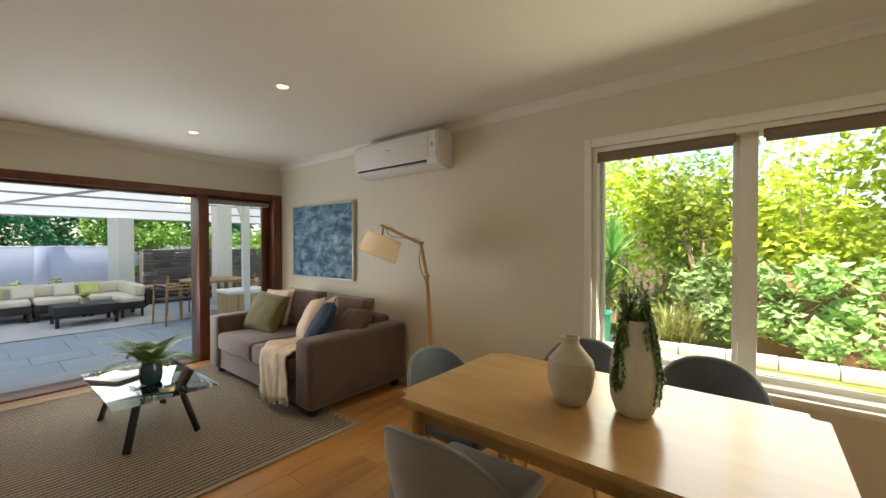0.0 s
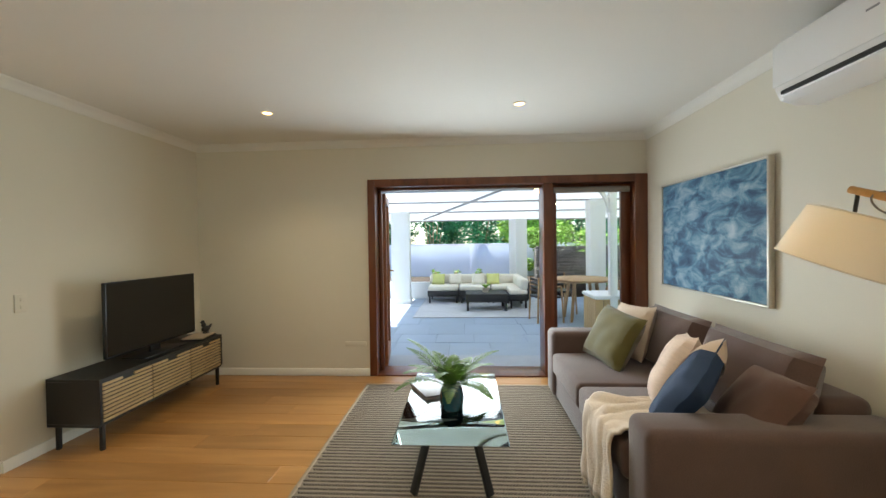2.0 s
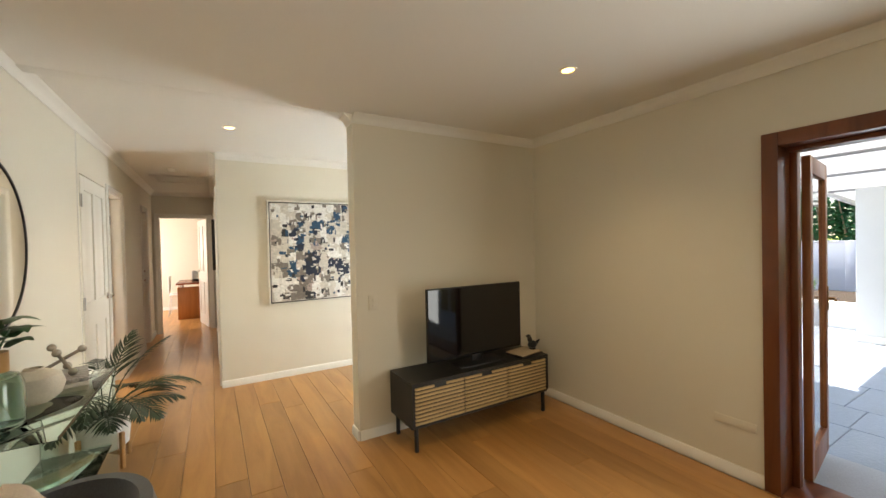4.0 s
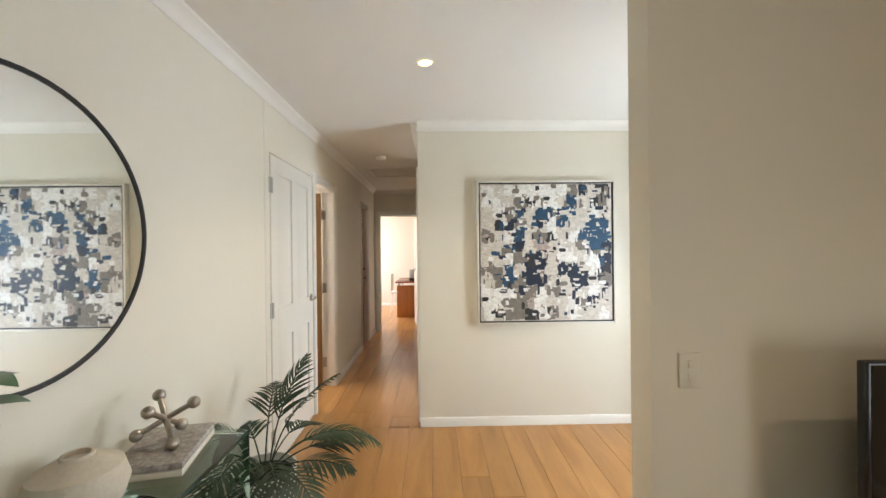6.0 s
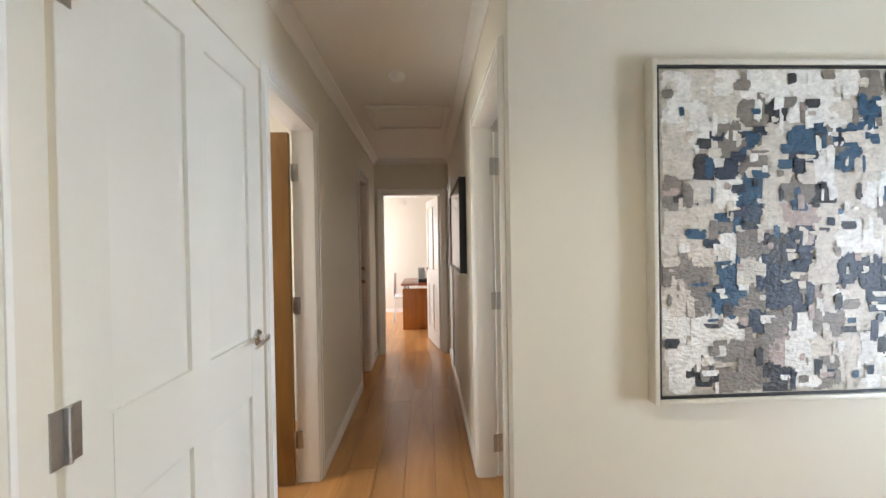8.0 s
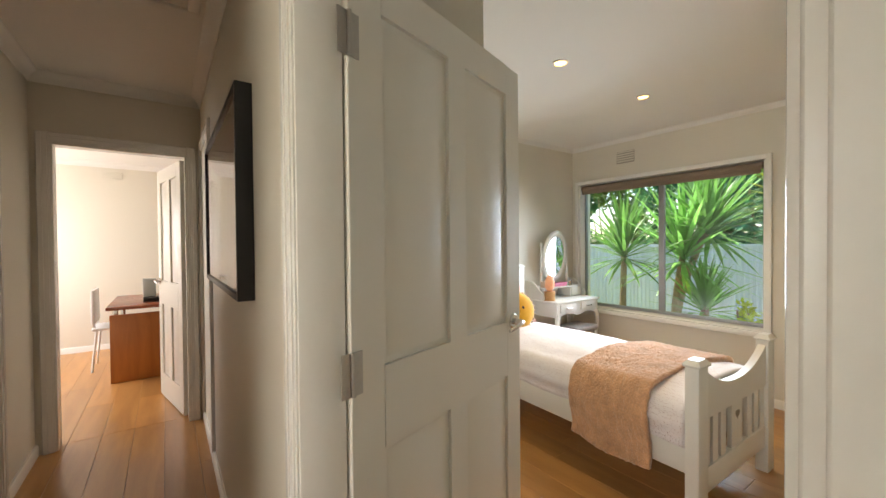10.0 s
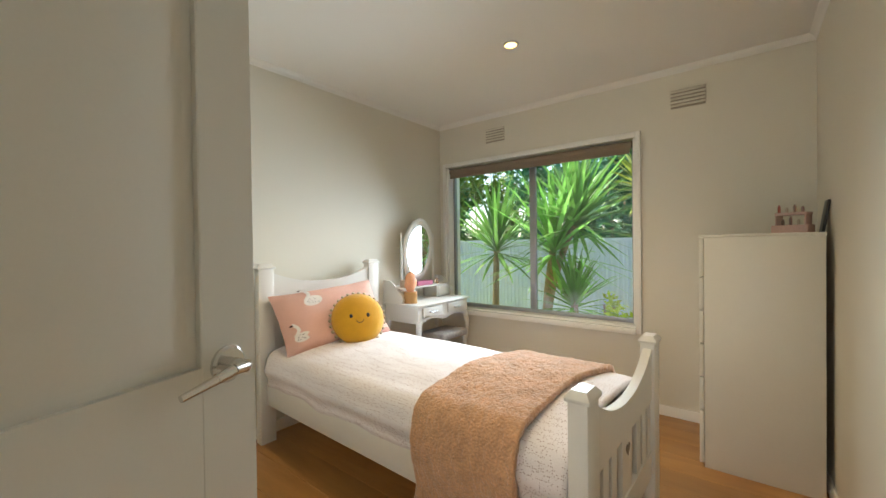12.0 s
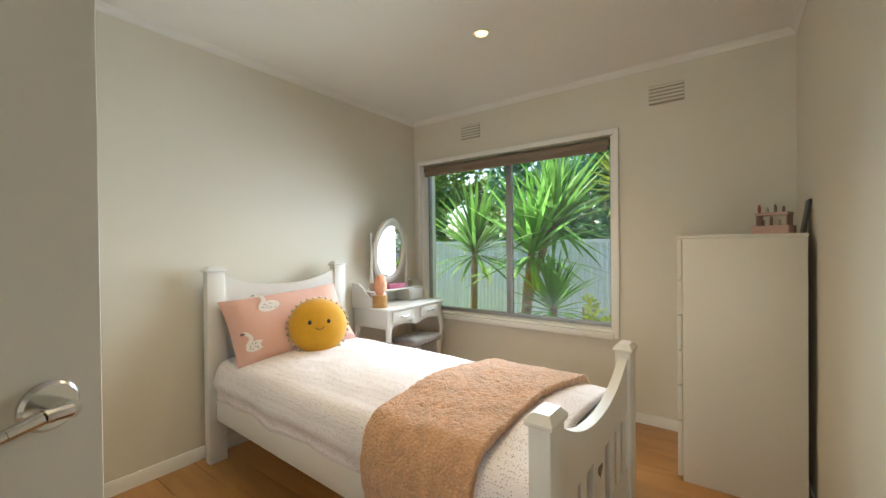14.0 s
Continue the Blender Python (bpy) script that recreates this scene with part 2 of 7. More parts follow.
wall("wall_corridor_west", "x", -1.6, -1.5, -6.0, -2.53, -0.1, H + 0.05, [(-3.37, -2.545, -0.1, 2.04)], "warm white corridor wall with the bedroom doorway")
wall("wall_corridor_east", "x", -0.58, -0.46, -6.0, 0.4, -0.1, H + 0.05,
     [(-2.68, -1.815, 0.0, 2.05), (-3.40, -2.74, -0.1, 2.03), (-5.36, -4.86, -0.1, 2.03)], "white hall wall with mirror and doors")
wall("wall_corridor_end", "y", -6.1, -6.0, -1.6, -0.46, -0.1, H + 0.05, [(-1.41, -0.67, -0.1, 2.0)], "wall with the study doorway at the corridor end")
wall("wall_dining_south", "y", 0.28, 0.4, -0.46, 3.2, -0.1, H + 0.05, [], "plain white dining wall")
wall("wall_dining_east", "x", 3.2, 3.3, 0.28, 4.25, -0.1, H + 0.05, [], "plain white dining wall")
wall("wall_bedroom_west", "x", -5.40, -5.18, -5.47, -2.58, -0.1, H + 0.05, [(-5.265, -3.535, 0.6, 1.975)], "warm white bedroom wall with the window")
wall("wall_bedroom_south", "y", -5.47, -5.35, -5.18, -1.6, -0.1, H + 0.05, [], "warm white bedroom wall behind the bed")
wall("wall_wardrobe", "y", -5.35, -3.64, -2.28, -1.6, -0.1, H + 0.05, [], "warm white wardrobe wall behind the bedroom door")
wall("wall_study_west", "x", -2.8, -2.7, -9.1, -6.1, -0.1, H + 0.05, [], "white study wall")
wall("wall_study_south", "y", -9.2, -9.1, -2.8, 1.2, -0.1, H + 0.05, [], "white study wall")
wall("wall_study_east", "x", 1.2, 1.3, -9.2, -6.0, -0.1, H + 0.05, [(-8.9, -7.3, 0.7, 2.0)], "white study wall with a window")
wall("wall_study_north", "y", -6.1, -6.0, -0.46, 1.3, -0.1, H + 0.05, [], "white study wall")
wall("wall_study_north_west", "y", -6.1, -6.0, -2.8, -1.6, -0.1, H + 0.05, [], "white study wall")
# the window holes are guessed, made to go with the two fill lamps
wall("wall_bath_east", "x", 0.9, 1.0, -6.0, 0.28, -0.1, H + 0.05, [(-5.6, -4.6, 0.9, 1.9), (-3.4, -2.4, 0.9, 1.9)], "plain wall of the side rooms")
wall("wall_bath_partition", "y", -4.3, -4.2, -0.46, 0.9, -0.1, H + 0.05, [], "plain wall of the side rooms")


def slab(name, x0, y0, z0, x1, y1, z1, material, label):
    bm = B()
    add_box(bm, x0, y0, z0, x1, y1, z1)
    return structure(name, bm, material, label)


slab("ceiling_living", -4.12, -0.66, H, 3.2, 4.0, H + 0.1, CEIL, "smooth white painted living room ceiling")
slab("ceiling_hall", -3.58, -2.42, H + 0.02, -0.58, -0.66, H + 0.1, CEIL, "smooth white painted hall ceiling")
slab("ceiling_corridor", -1.5, -6.0, H + 0.03, -0.58, -2.42, H + 0.1, CEIL, "white painted corridor ceiling")
slab("ceiling_bedroom", -5.18, -5.35, H, -1.6, -2.58, H + 0.1, CEIL, "smooth white painted bedroom ceiling")
slab("ceiling_study", -2.7, -9.1, H, 1.2, -6.1, H + 0.1, CEIL, "white study ceiling")
slab("ceiling_side_rooms", -0.46, -6.0, H, 0.9, 0.28, H + 0.1, CEIL, "white ceiling of the side rooms")
slab("roof_patio_side", -4.40, -2.4, H + 0.12, 3.5, 4.3, H + 0.3, mat("grey_roof_sheet", (0.25, 0.25, 0.26), 0.5), "flat grey metal house roof")
slab("roof", -5.5, -9.9, H + 0.12, 3.5, -2.4, H + 0.3, mat("grey_roof_metal", (0.25, 0.25, 0.26), 0.5), "flat grey metal house roof")
slab("subfloor", -4.37, -2.42, -0.15, 3.3, 4.25, -0.024, GAP, "dark subfloor beneath the boards")
slab("subfloor_bedroom", -5.4, -9.7, -0.15, 3.3, -2.42, -0.024, GAP, "dark subfloor beneath the boards")


def strip(bm, x0, y0, x1, y1, z0, prof):
    """Sweeps a small profile (out, up) along a straight wall run; out is to the left of the run."""
    d = Vector((x1 - x0, y1 - y0, 0)).normalized()
    nrm = Vector((-d.y, d.x, 0))
    ends = [[bm.verts.new(Vector((px, py, z0)) + nrm * o + Vector((0, 0, u))) for o, u in prof] for px, py in ((x0, y0), (x1, y1))]
    k = len(prof)
    for i in range(k):
        bm.faces.new((ends[0][i], ends[0][(i + 1) % k], ends[1][(i + 1) % k], ends[1][i]))
    bm.faces.new(ends[0][::-1])
    bm.faces.new(ends[1])


BASE = [(0, 0), (0.016, 0), (0.016, 0.058), (0.009, 0.070), (0, 0.070)]
COVE = [(0, 0), (0, -0.066), (0.006, -0.066), (0.010, -0.060), (0.016, -0.042), (0.030, -0.024), (0.050, -0.012), (0.056, -0.008), (0.060, 0)]
runs_base = [(-4.12, 1.23, -4.12, -0.585), (-4.12, -0.585, -2.345, -0.585), (-2.345, -0.585, -2.345, -0.72), (-3.58, -2.42, -1.5, -2.42),
             (0.0, 4.0, -4.12, 4.0), (3.2, 4.0, 0.0, 4.0), (-0.58, -4.80, -0.58, -3.47), (-0.58, -6.0, -0.58, -5.43),
             (-1.5, -3.43, -1.5, -6.0), (-0.58, -1.74, -0.58, 0.4), (-5.18, -2.58, -5.18, -5.35), (-5.18, -5.35, -2.28, -5.35), (-1.68, -2.58, -5.18, -2.58),
             (-2.7, -9.1, 1.2, -9.1), (1.2, -9.1, 1.2, -6.1)]
for i, r in enumerate(runs_base):
    bm = B()
    strip(bm, *r, 0.0, BASE)
    structure("baseboard", bm, TRIM, "white painted timber baseboard")
runs_cove = [(-4.12, 4.0, -4.12, -0.585, H), (-4.12, -0.585, -2.345, -0.585, H), (-2.345, -0.585, -2.345, -0.72, H), (3.2, 4.0, -4.12, 4.0, H), (-3.58, -2.42, -1.5, -2.42, H + 0.02),
             (-0.58, -2.42, -0.58, 0.4, H + 0.02), (-3.58, -0.72, -3.58, -2.42, H + 0.02),
             (-0.58, -6.0, -0.58, -2.42, H + 0.03), (-1.5, -2.42, -1.5, -6.0, H + 0.03), (-1.5, -6.0, -0.58, -6.0, H + 0.03),
             (-5.18, -2.58, -5.18, -5.35, H), (-5.18, -5.35, -2.28, -5.35, H), (-1.6, -2.58, -5.18, -2.58, H), (-2.7, -9.1, 1.2, -9.1, H)]
for x0, y0, x1, y1, z in runs_cove:
    bm = B()
    strip(bm, x0, y0, x1, y1, z, COVE if y1 > -2.5 or x1 > -1.55 else [(a * 0.55, b * 0.55) for a, b in COVE])
    structure("trim_cornice", bm, CEIL, "white coved plaster cornice")
# added rounded ridge where a shadow edge crosses the ceiling as the hall begins
bm = B()
add_box(bm, -2.345, -0.73, H - 0.004, -0.58, -0.6, H + 0.03, bevel=0.02, seg=3)
structure("trim_shadow_edge", bm, CEIL, "added rounded ridge marking the shadow edge on the ceiling")
# ---- doors, windows and fixtures ----
def panel_door(name, m, w, h, material, label, handle_side=1, hinges=True, lever_out=1, category="door"):
    """A four-panel door: hinge edge at the local origin, the leaf along +x, its faces at y 0 and 0.035."""
    d = thing(name, m, label, category, kind="structure")
    t, st, mid = 0.035, 0.105, 0.09
    bm = B()
    zs = [0.0, 0.2, 0.81, 1.015, h - 0.11, h]
    add_box(bm, 0, 0, 0, st, t, h, bevel=0.002, seg=1)
    add_box(bm, w - st, 0, 0, w, t, h, bevel=0.002, seg=1)
    for a, b in ((zs[0], zs[1]), (zs[2], zs[3]), (zs[4], zs[5])):
        add_box(bm, st, 0, a, w - st, t, b)
    for a, b in ((zs[1], zs[2]), (zs[3], zs[4])):
        add_box(bm, w / 2 - mid / 2, 0, a, w / 2 + mid / 2, t, b)
    part("leaf_frame", bm, material, d)
    for a, b in ((zs[1], zs[2]), (zs[3], zs[4])):
        for x0, x1 in ((st, w / 2 - mid / 2), (w / 2 + mid / 2, w - st)):
            bm = B()
            add_box(bm, x0, 0.012, a, x1, t - 0.012, b)
            for y0, y1 in ((0.0025, 0.012), (t - 0.012, t - 0.0025)):
                k = 0.052
                vs = add_box(bm, x0 + k, min(y0, y1), a + k, x1 - k, max(y0, y1), b - k)
                outer = y0 < 0.005
                for v in vs:
                    if abs(v.co.y - (0.012 if outer else t - 0.012)) < 1e-5:
                        v.co.x += 0.036 * (1 if v.co.x > (x0 + x1) / 2 else -1)
                        v.co.z += 0.036 * (1 if v.co.z > (a + b) / 2 else -1)
            part("panel", bm, material, d)
    for s, y0 in ((-1, 0.0), (1, t)):
        bm = B()
        cx, cz = w - 0.06, 1.01
        rot = Matrix.Translation((cx, y0, cz)) @ Matrix.Rotation(radians(-90 * s), 4, "X")
        add_lathe(bm, [(0.031, 0.0), (0.031, 0.005), (0.027, 0.009), (0.012, 0.009), (0.011, 0.045), (0.0, 0.046)], 24, m=rot)
        pts = [Vector((cx, y0 + s * 0.042, cz)), Vector((cx - 0.03, y0 + s * 0.05, cz + 0.003)), Vector((cx - 0.06, y0 + s * 0.05, cz - 0.003)), Vector((cx - 0.112, y0 + s * 0.046, cz - 0.013))]
        for p, q, r0, r1 in zip(pts, pts[1:], (0.009, 0.009, 0.0075), (0.009, 0.0075, 0.0055)):
            add_tube(bm, p, q, r0, r1, 10)
        part("door_handle", bm, CHROME, d, "polished chrome lever handle")
    if hinges:
        for z in (0.2, 1.02, h - 0.2):
            bm = B()
            add_box(bm, -0.03, -0.0035, z - 0.05, -0.001, -0.0005, z + 0.05)
            add_box(bm, 0.001, -0.0035, z - 0.05, 0.03, -0.0005, z + 0.05)
            add_tube(bm, (0, -0.006, z - 0.05), (0, -0.006, z + 0.05), 0.006, n=10)
            for sx in (-0.018, 0.018):
                for dz in (-0.035, 0, 0.035):
                    add_tube(bm, (sx, -0.0045, z + dz), (sx, -0.003, z + dz), 0.004, n=8)
            part("hinge", bm, STEEL, d, "satin steel butt hinge")
    return d


def architrave(name, axis, p, side, a, b, top, w=0.066, depth=0.018, material=TRIM, label="white moulded architrave round a doorway"):
    """Moulded trim on the wall face p of an opening a..b; side is the way the face looks."""
    t = thing(name, (0, 0, 0), label, "architrave", kind="structure")
    for nm, u0, u1, z0, z1 in (("jamb_trim", a - w, a, 0, top + w), ("jamb_trim", b, b + w, 0, top + w), ("head_trim", a, b, top, top + w)):
        bm = B()
        for k, (i, o) in enumerate(((0.0, 1.0), (0.16, 1.0), (0.55, 1.0))):
            dd = depth * (0.45, 0.75, 1.0)[k]
            q0, q1 = sorted((p, p + side * dd))
            if nm == "head_trim":
                lo, hi = (u0, u1), (z0 + w * i, z1 - 0.0025 * k)
            elif u1 == a:
                lo, hi = (u0 + 0.0025 * k, u1 - w * i), (z0, z1 - 0.0025 * k)
            else:
                lo, hi = (u0 + w * i, u1 - 0.0025 * k), (z0, z1 - 0.0025 * k)
            if axis == "x":
                add_box(bm, q0, lo[0], hi[0], q1, lo[1], hi[1], bevel=0.002, seg=1)
            else:
                add_box(bm, lo[0], q0, hi[0], lo[1], q1, hi[1], bevel=0.002, seg=1)
        part(nm, bm, material, t)
    return t


def lining(name, axis, p0, p1, a, b, top, material=TRIM, label="white painted door lining inside the opening"):
    t = thing(name, (0, 0, 0), label, "door lining", kind="structure")
    for nm, u0, u1, z0, z1 in (("jamb", a, a + 0.016, 0, top), ("jamb", b - 0.016, b, 0, top), ("head", a + 0.016, b - 0.016, top - 0.016, top)):
        d = (p0, u0, z0, p1, u1, z1) if axis == "x" else (u0, p0, z0, u1, p1, z1)
        bpart(nm, d, material, t, 0.002)
    return t


# bedroom door and its opening
lining("lining_bedroom", "x", -1.602, -1.498, -3.37, -2.545, 2.04)
architrave("architrave_bedroom", "x", -1.5, 1, -3.36, -2.555, 2.03, w=0.06)
panel_door("door_bedroom", pose(-1.612, -3.345, 0.008, 0, 0, 197.5), 0.858, 1.99, DOORWHITE, "white four-panel bedroom door standing open", 1)

# linen cupboard door in the hall
panel_door("door_cupboard", pose(-0.545, -1.833, 0.01, 0, 0, -90) @ Matrix.Translation((0, -0.035, 0)), 0.83, 2.03, DOORWHITE, "closed white four-panel cupboard door")
bm = B()
add_box(bm, -0.584, -1.752, 0.0, -0.579, -1.74, 2.4, bevel=0.002)
structure("trim_cover_strip", bm, TRIM, "slim white cover strip on the hall wall")

# side doors of the corridor
BROWNV = wood_mat("brown_door_veneer", (0.26, 0.13, 0.035), (0.19, 0.09, 0.025), 0.35, 2, 0.03)
for nm, a, b in (("side_room", -3.40, -2.74), ("bathroom", -5.36, -4.86)):
    lining("lining_" + nm, "x", -0.582, -0.458, a, b, 2.03)
    architrave("architrave_" + nm, "x", -0.58, -1, a + 0.005, b - 0.005, 2.025)
shut = thing("door_bathroom", (0, 0, 0), "closed reddish brown stained timber door", "door", kind="structure")
bpart("leaf", (-0.52, -5.342, 0.01, -0.485, -4.878, 2.012), wood_mat("orange_brown_veneer", (0.40, 0.145, 0.035), (0.30, 0.10, 0.024), 0.3, 2, 0.03), shut, 0.003)
for z in (0.98, 1.12):
    bm = B()
    add_tube(bm, (-0.52, -5.28, z), (-0.56, -5.28, z), 0.014, 0.02, 16)
    part("door_knob", bm, CHROME, shut, "round chrome door knob")
ajar = thing("door_side_room", (0, 0, 0), "brown veneered timber door standing open inside", "door", kind="structure")
bpart("leaf", (-0.45, -3.38, 0.01, 0.18, -3.345, 2.0), BROWNV, ajar, 0.003)
for z in (0.25, 1.02, 1.78):
    bpart("hinge", (-0.492, -3.3835, z - 0.05, -0.452, -3.376, z + 0.05), STEEL, ajar, 0.001, "satin steel butt hinge")
bm = B()
add_tube(bm, (0.1, -3.345, 1.0), (0.1, -3.29, 1.0), 0.02, 0.02, 16)
part("door_knob", bm, CHROME, ajar, "round chrome door knob")

# study doorway at the end of the corridor
lining("lining_study", "y", -6.102, -5.998, -1.41, -0.67, 2.0)
architrave("architrave_study", "y", -6.0, 1, -1.405, -0.675, 1.995)
architrave("architrave_corridor_side", "x", -1.5, 1, -5.93, -5.30, 2.03)
panel_door("door_study", pose(-1.40, -6.115, 0.008, 0, 0, -78), 0.72, 1.97, DOORWHITE, "white four-panel study door standing open", hinges=False)

# front door
fd = thing("door_front", (0, 0, 0), "stained timber front door with a glass panel", "door", kind="structure")
for nm, d in (("jamb", (-3.83, -2.10, 0, -3.565, -2.02, 2.09)), ("jamb", (-3.83, -0.98, 0, -3.565, -0.90, 2.09)), ("head", (-3.83, -2.02, 2.02, -3.565, -0.98, 2.09)),
              ("stile", (-3.75, -2.02, 0.0, -3.71, -1.88, 2.02)), ("stile", (-3.75, -1.12, 0.0, -3.71, -0.98, 2.02)), ("rail", (-3.75, -1.88, 0.0, -3.71, -1.12, 0.3)),
              ("rail", (-3.75, -1.88, 1.88, -3.71, -1.12, 2.02)), ("rail", (-3.75, -1.88, 0.95, -3.71, -1.12, 1.07))):
    bpart(nm, d, wood_mat("amber_door_timber", (0.42, 0.18, 0.055), (0.3, 0.12, 0.035), 0.3, 2, 0.04) if nm == "jamb" else REDWOOD, fd)
for z0, z1 in ((0.3, 0.95), (1.07, 1.88)):
    o = bpart("pane", (-3.734, -1.88, z0, -3.728, -1.12, z1), glass_mat("frosted_door_glass", (1, 1, 1), 0.4), fd, 0)
    o.visible_shadow = False
bm = B()
add_lathe(bm, [(0.027, 0), (0.027, 0.008), (0.012, 0.012), (0.012, 0.03), (0.028, 0.05), (0.02, 0.066), (0, 0.07)], 20, m=Matrix.Translation((-3.71, -1.95, 1.05)) @ Matrix.Rotation(radians(90), 4, "Y"))
part("door_knob", bm, CHROME, fd, "polished steel door knob")

# patio doors
pf = thing("window_patio_doors", (0, 0, 0), "dark stained cedar patio door frame, one panel open", "door frame", kind="structure")
for nm, d in (("jamb", (-4.38, 1.23, 0.0, -4.095, 1.305, 2.005)), ("jamb", (-4.38, 3.88, 0.0, -4.095, 3.998, 2.005)), ("head", (-4.38, 1.305, 1.93, -4.095, 3.88, 2.005)),
              ("mullion", (-4.37, 3.0, 0.0, -4.11, 3.095, 1.93)), ("sill", (-4.40, 1.305, -0.03, -4.10, 3.88, 0.012)),
              ("door_track", (-4.30, 1.31, 1.905, -4.20, 3.0, 1.93)), ("stile", (-4.30, 1.305, 0.012, -4.25, 1.34, 1.93)),
              ("stile", (-4.27, 3.095, 0.012, -4.225, 3.15, 1.93)), ("stile", (-4.27, 3.79, 0.012, -4.225, 3.88, 1.93)),
              ("rail", (-4.27, 3.15, 0.012, -4.225, 3.79, 0.16)), ("rail", (-4.27, 3.15, 1.85, -4.225, 3.79, 1.93))):
    bpart(nm, d, REDWOOD, pf, 0.003)
o = bpart("pane", (-4.252, 3.15, 0.16, -4.246, 3.79, 1.85), GLASS, pf, 0)
o.visible_shadow = False
bm = B()
add_tube(bm, (-4.20, 3.12, 1.87), (-4.20, 3.86, 1.87), 0.03, n=16)
part("roller_blind", bm, mat("grey_blind_fabric", (0.4, 0.38, 0.36), 0.8, bump=0.1, fine=200), pf, "rolled up grey fabric blind")
# the opened leaf stands at right angles, outside
pl = thing("door_patio_leaf", Matrix.Translation((-4.39, 1.335, 0)) @ Matrix.Rotation(radians(8), 4, "Z") @ Matrix.Translation((4.39, -1.335, 0)), "cedar framed glass patio door folded open outside", "door", kind="structure")
# the leaf's cedar is lighter than the frame's, with sunlight put into its colour
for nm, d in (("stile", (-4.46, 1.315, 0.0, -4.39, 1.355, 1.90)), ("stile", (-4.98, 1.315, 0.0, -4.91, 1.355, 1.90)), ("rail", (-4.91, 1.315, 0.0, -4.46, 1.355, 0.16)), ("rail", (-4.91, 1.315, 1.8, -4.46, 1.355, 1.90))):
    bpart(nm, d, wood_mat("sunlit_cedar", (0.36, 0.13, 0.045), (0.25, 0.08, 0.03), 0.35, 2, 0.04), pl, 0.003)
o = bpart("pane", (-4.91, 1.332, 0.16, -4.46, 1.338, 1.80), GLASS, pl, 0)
o.visible_shadow = False
bm = B()
add_box(bm, -4.965, 1.355, 0.94, -4.93, 1.362, 1.10, bevel=0.004)
add_tube(bm, (-4.947, 1.36, 1.02), (-4.947, 1.40, 1.02), 0.009)
add_tube(bm, (-4.947, 1.40, 1.02), (-4.85, 1.405, 1.02), 0.008)
part("door_handle", bm, mat("bronze_handle", (0.3, 0.16, 0.06), 0.35, 0.9), pl, "bronze lever handle")

# dining window
wn1 = thing("window_dining", (0, 0, 0), "white timber framed dining room window", "window", kind="structure")
X0, X1, Z0, Z1 = 0.02, 2.1, 0.56, 2.005
for nm, d in (("window_frame", (X0 - 0.05, 3.975, Z0 - 0.05, X0, 3.999, Z1 + 0.06)), ("window_frame", (X1, 3.975, Z0 - 0.05, X1 + 0.06, 3.999, Z1 + 0.06)), ("window_frame", (X0, 3.975, Z1, X1, 3.999, Z1 + 0.06)),
              ("window_frame", (X0, 4.0, Z0, X0 + 0.03, 4.2, Z1)), ("window_frame", (X1 - 0.03, 4.0, Z0, X1, 4.2, Z1)), ("window_frame", (X0 + 0.03, 4.0, Z1 - 0.03, X1 - 0.03, 4.2, Z1)),
              ("window_sill", (X0 - 0.06, 3.94, Z0 - 0.03, X1 + 0.06, 3.974, Z0 + 0.004)), ("window_sill", (X0 + 0.03, 4.0, Z0, X1 - 0.03, 4.24, Z0 + 0.025)),
              ("mullion", (0.815, 4.06, Z0 + 0.025, 0.90, 4.13, Z1 - 0.03)),
              ("sash", (X0 + 0.03, 4.08, Z0 + 0.025, X0 + 0.05, 4.12, Z1 - 0.03)), ("sash", (0.785, 4.08, Z0 + 0.025, 0.815, 4.12, Z1 - 0.03)),
              ("sash", (X0 + 0.05, 4.08, Z0 + 0.025, 0.785, 4.12, Z0 + 0.06)), ("sash", (0.90, 4.08, Z0 + 0.025, X1 - 0.03, 4.12, Z0 + 0.06))):
    bpart(nm, d, TRIM, wn1, 0.003)
for a, b in ((X0 + 0.05, 0.785), (0.90, X1 - 0.03)):
    o = bpart("pane", (a, 4.098, Z0 + 0.06, b, 4.103, Z1 - 0.03), GLASS, wn1, 0)
    o.visible_shadow = False
bpart("latch", (0.775, 4.066, 1.25, 0.81, 4.08, 1.275), CHROME, wn1, 0.002, "small metal sash latch")
for a, b, zt in ((X0 + 0.01, 0.80, 1.99), (0.92, X1 - 0.01, 1.99)):
    rb = thing("roller_blind", (0, 0, 0), "taupe fabric roller blind rolled up in the window", "blind", "dining window blinds")
    bm = B()
    add_tube(bm, (a, 4.03, zt - 0.035), (b, 4.03, zt - 0.035), 0.026, n=18)
    part("roll", bm, BLINDFAB, rb)
    bpart("bottom_rail", (a + 0.01, 4.002, zt - 0.085, b - 0.01, 4.016, zt - 0.06), BLINDFAB, rb, 0.004)
    bpart("drop", (a + 0.01, 4.006, zt - 0.066, b - 0.01, 4.009, zt - 0.03), BLINDFAB, rb, 0)

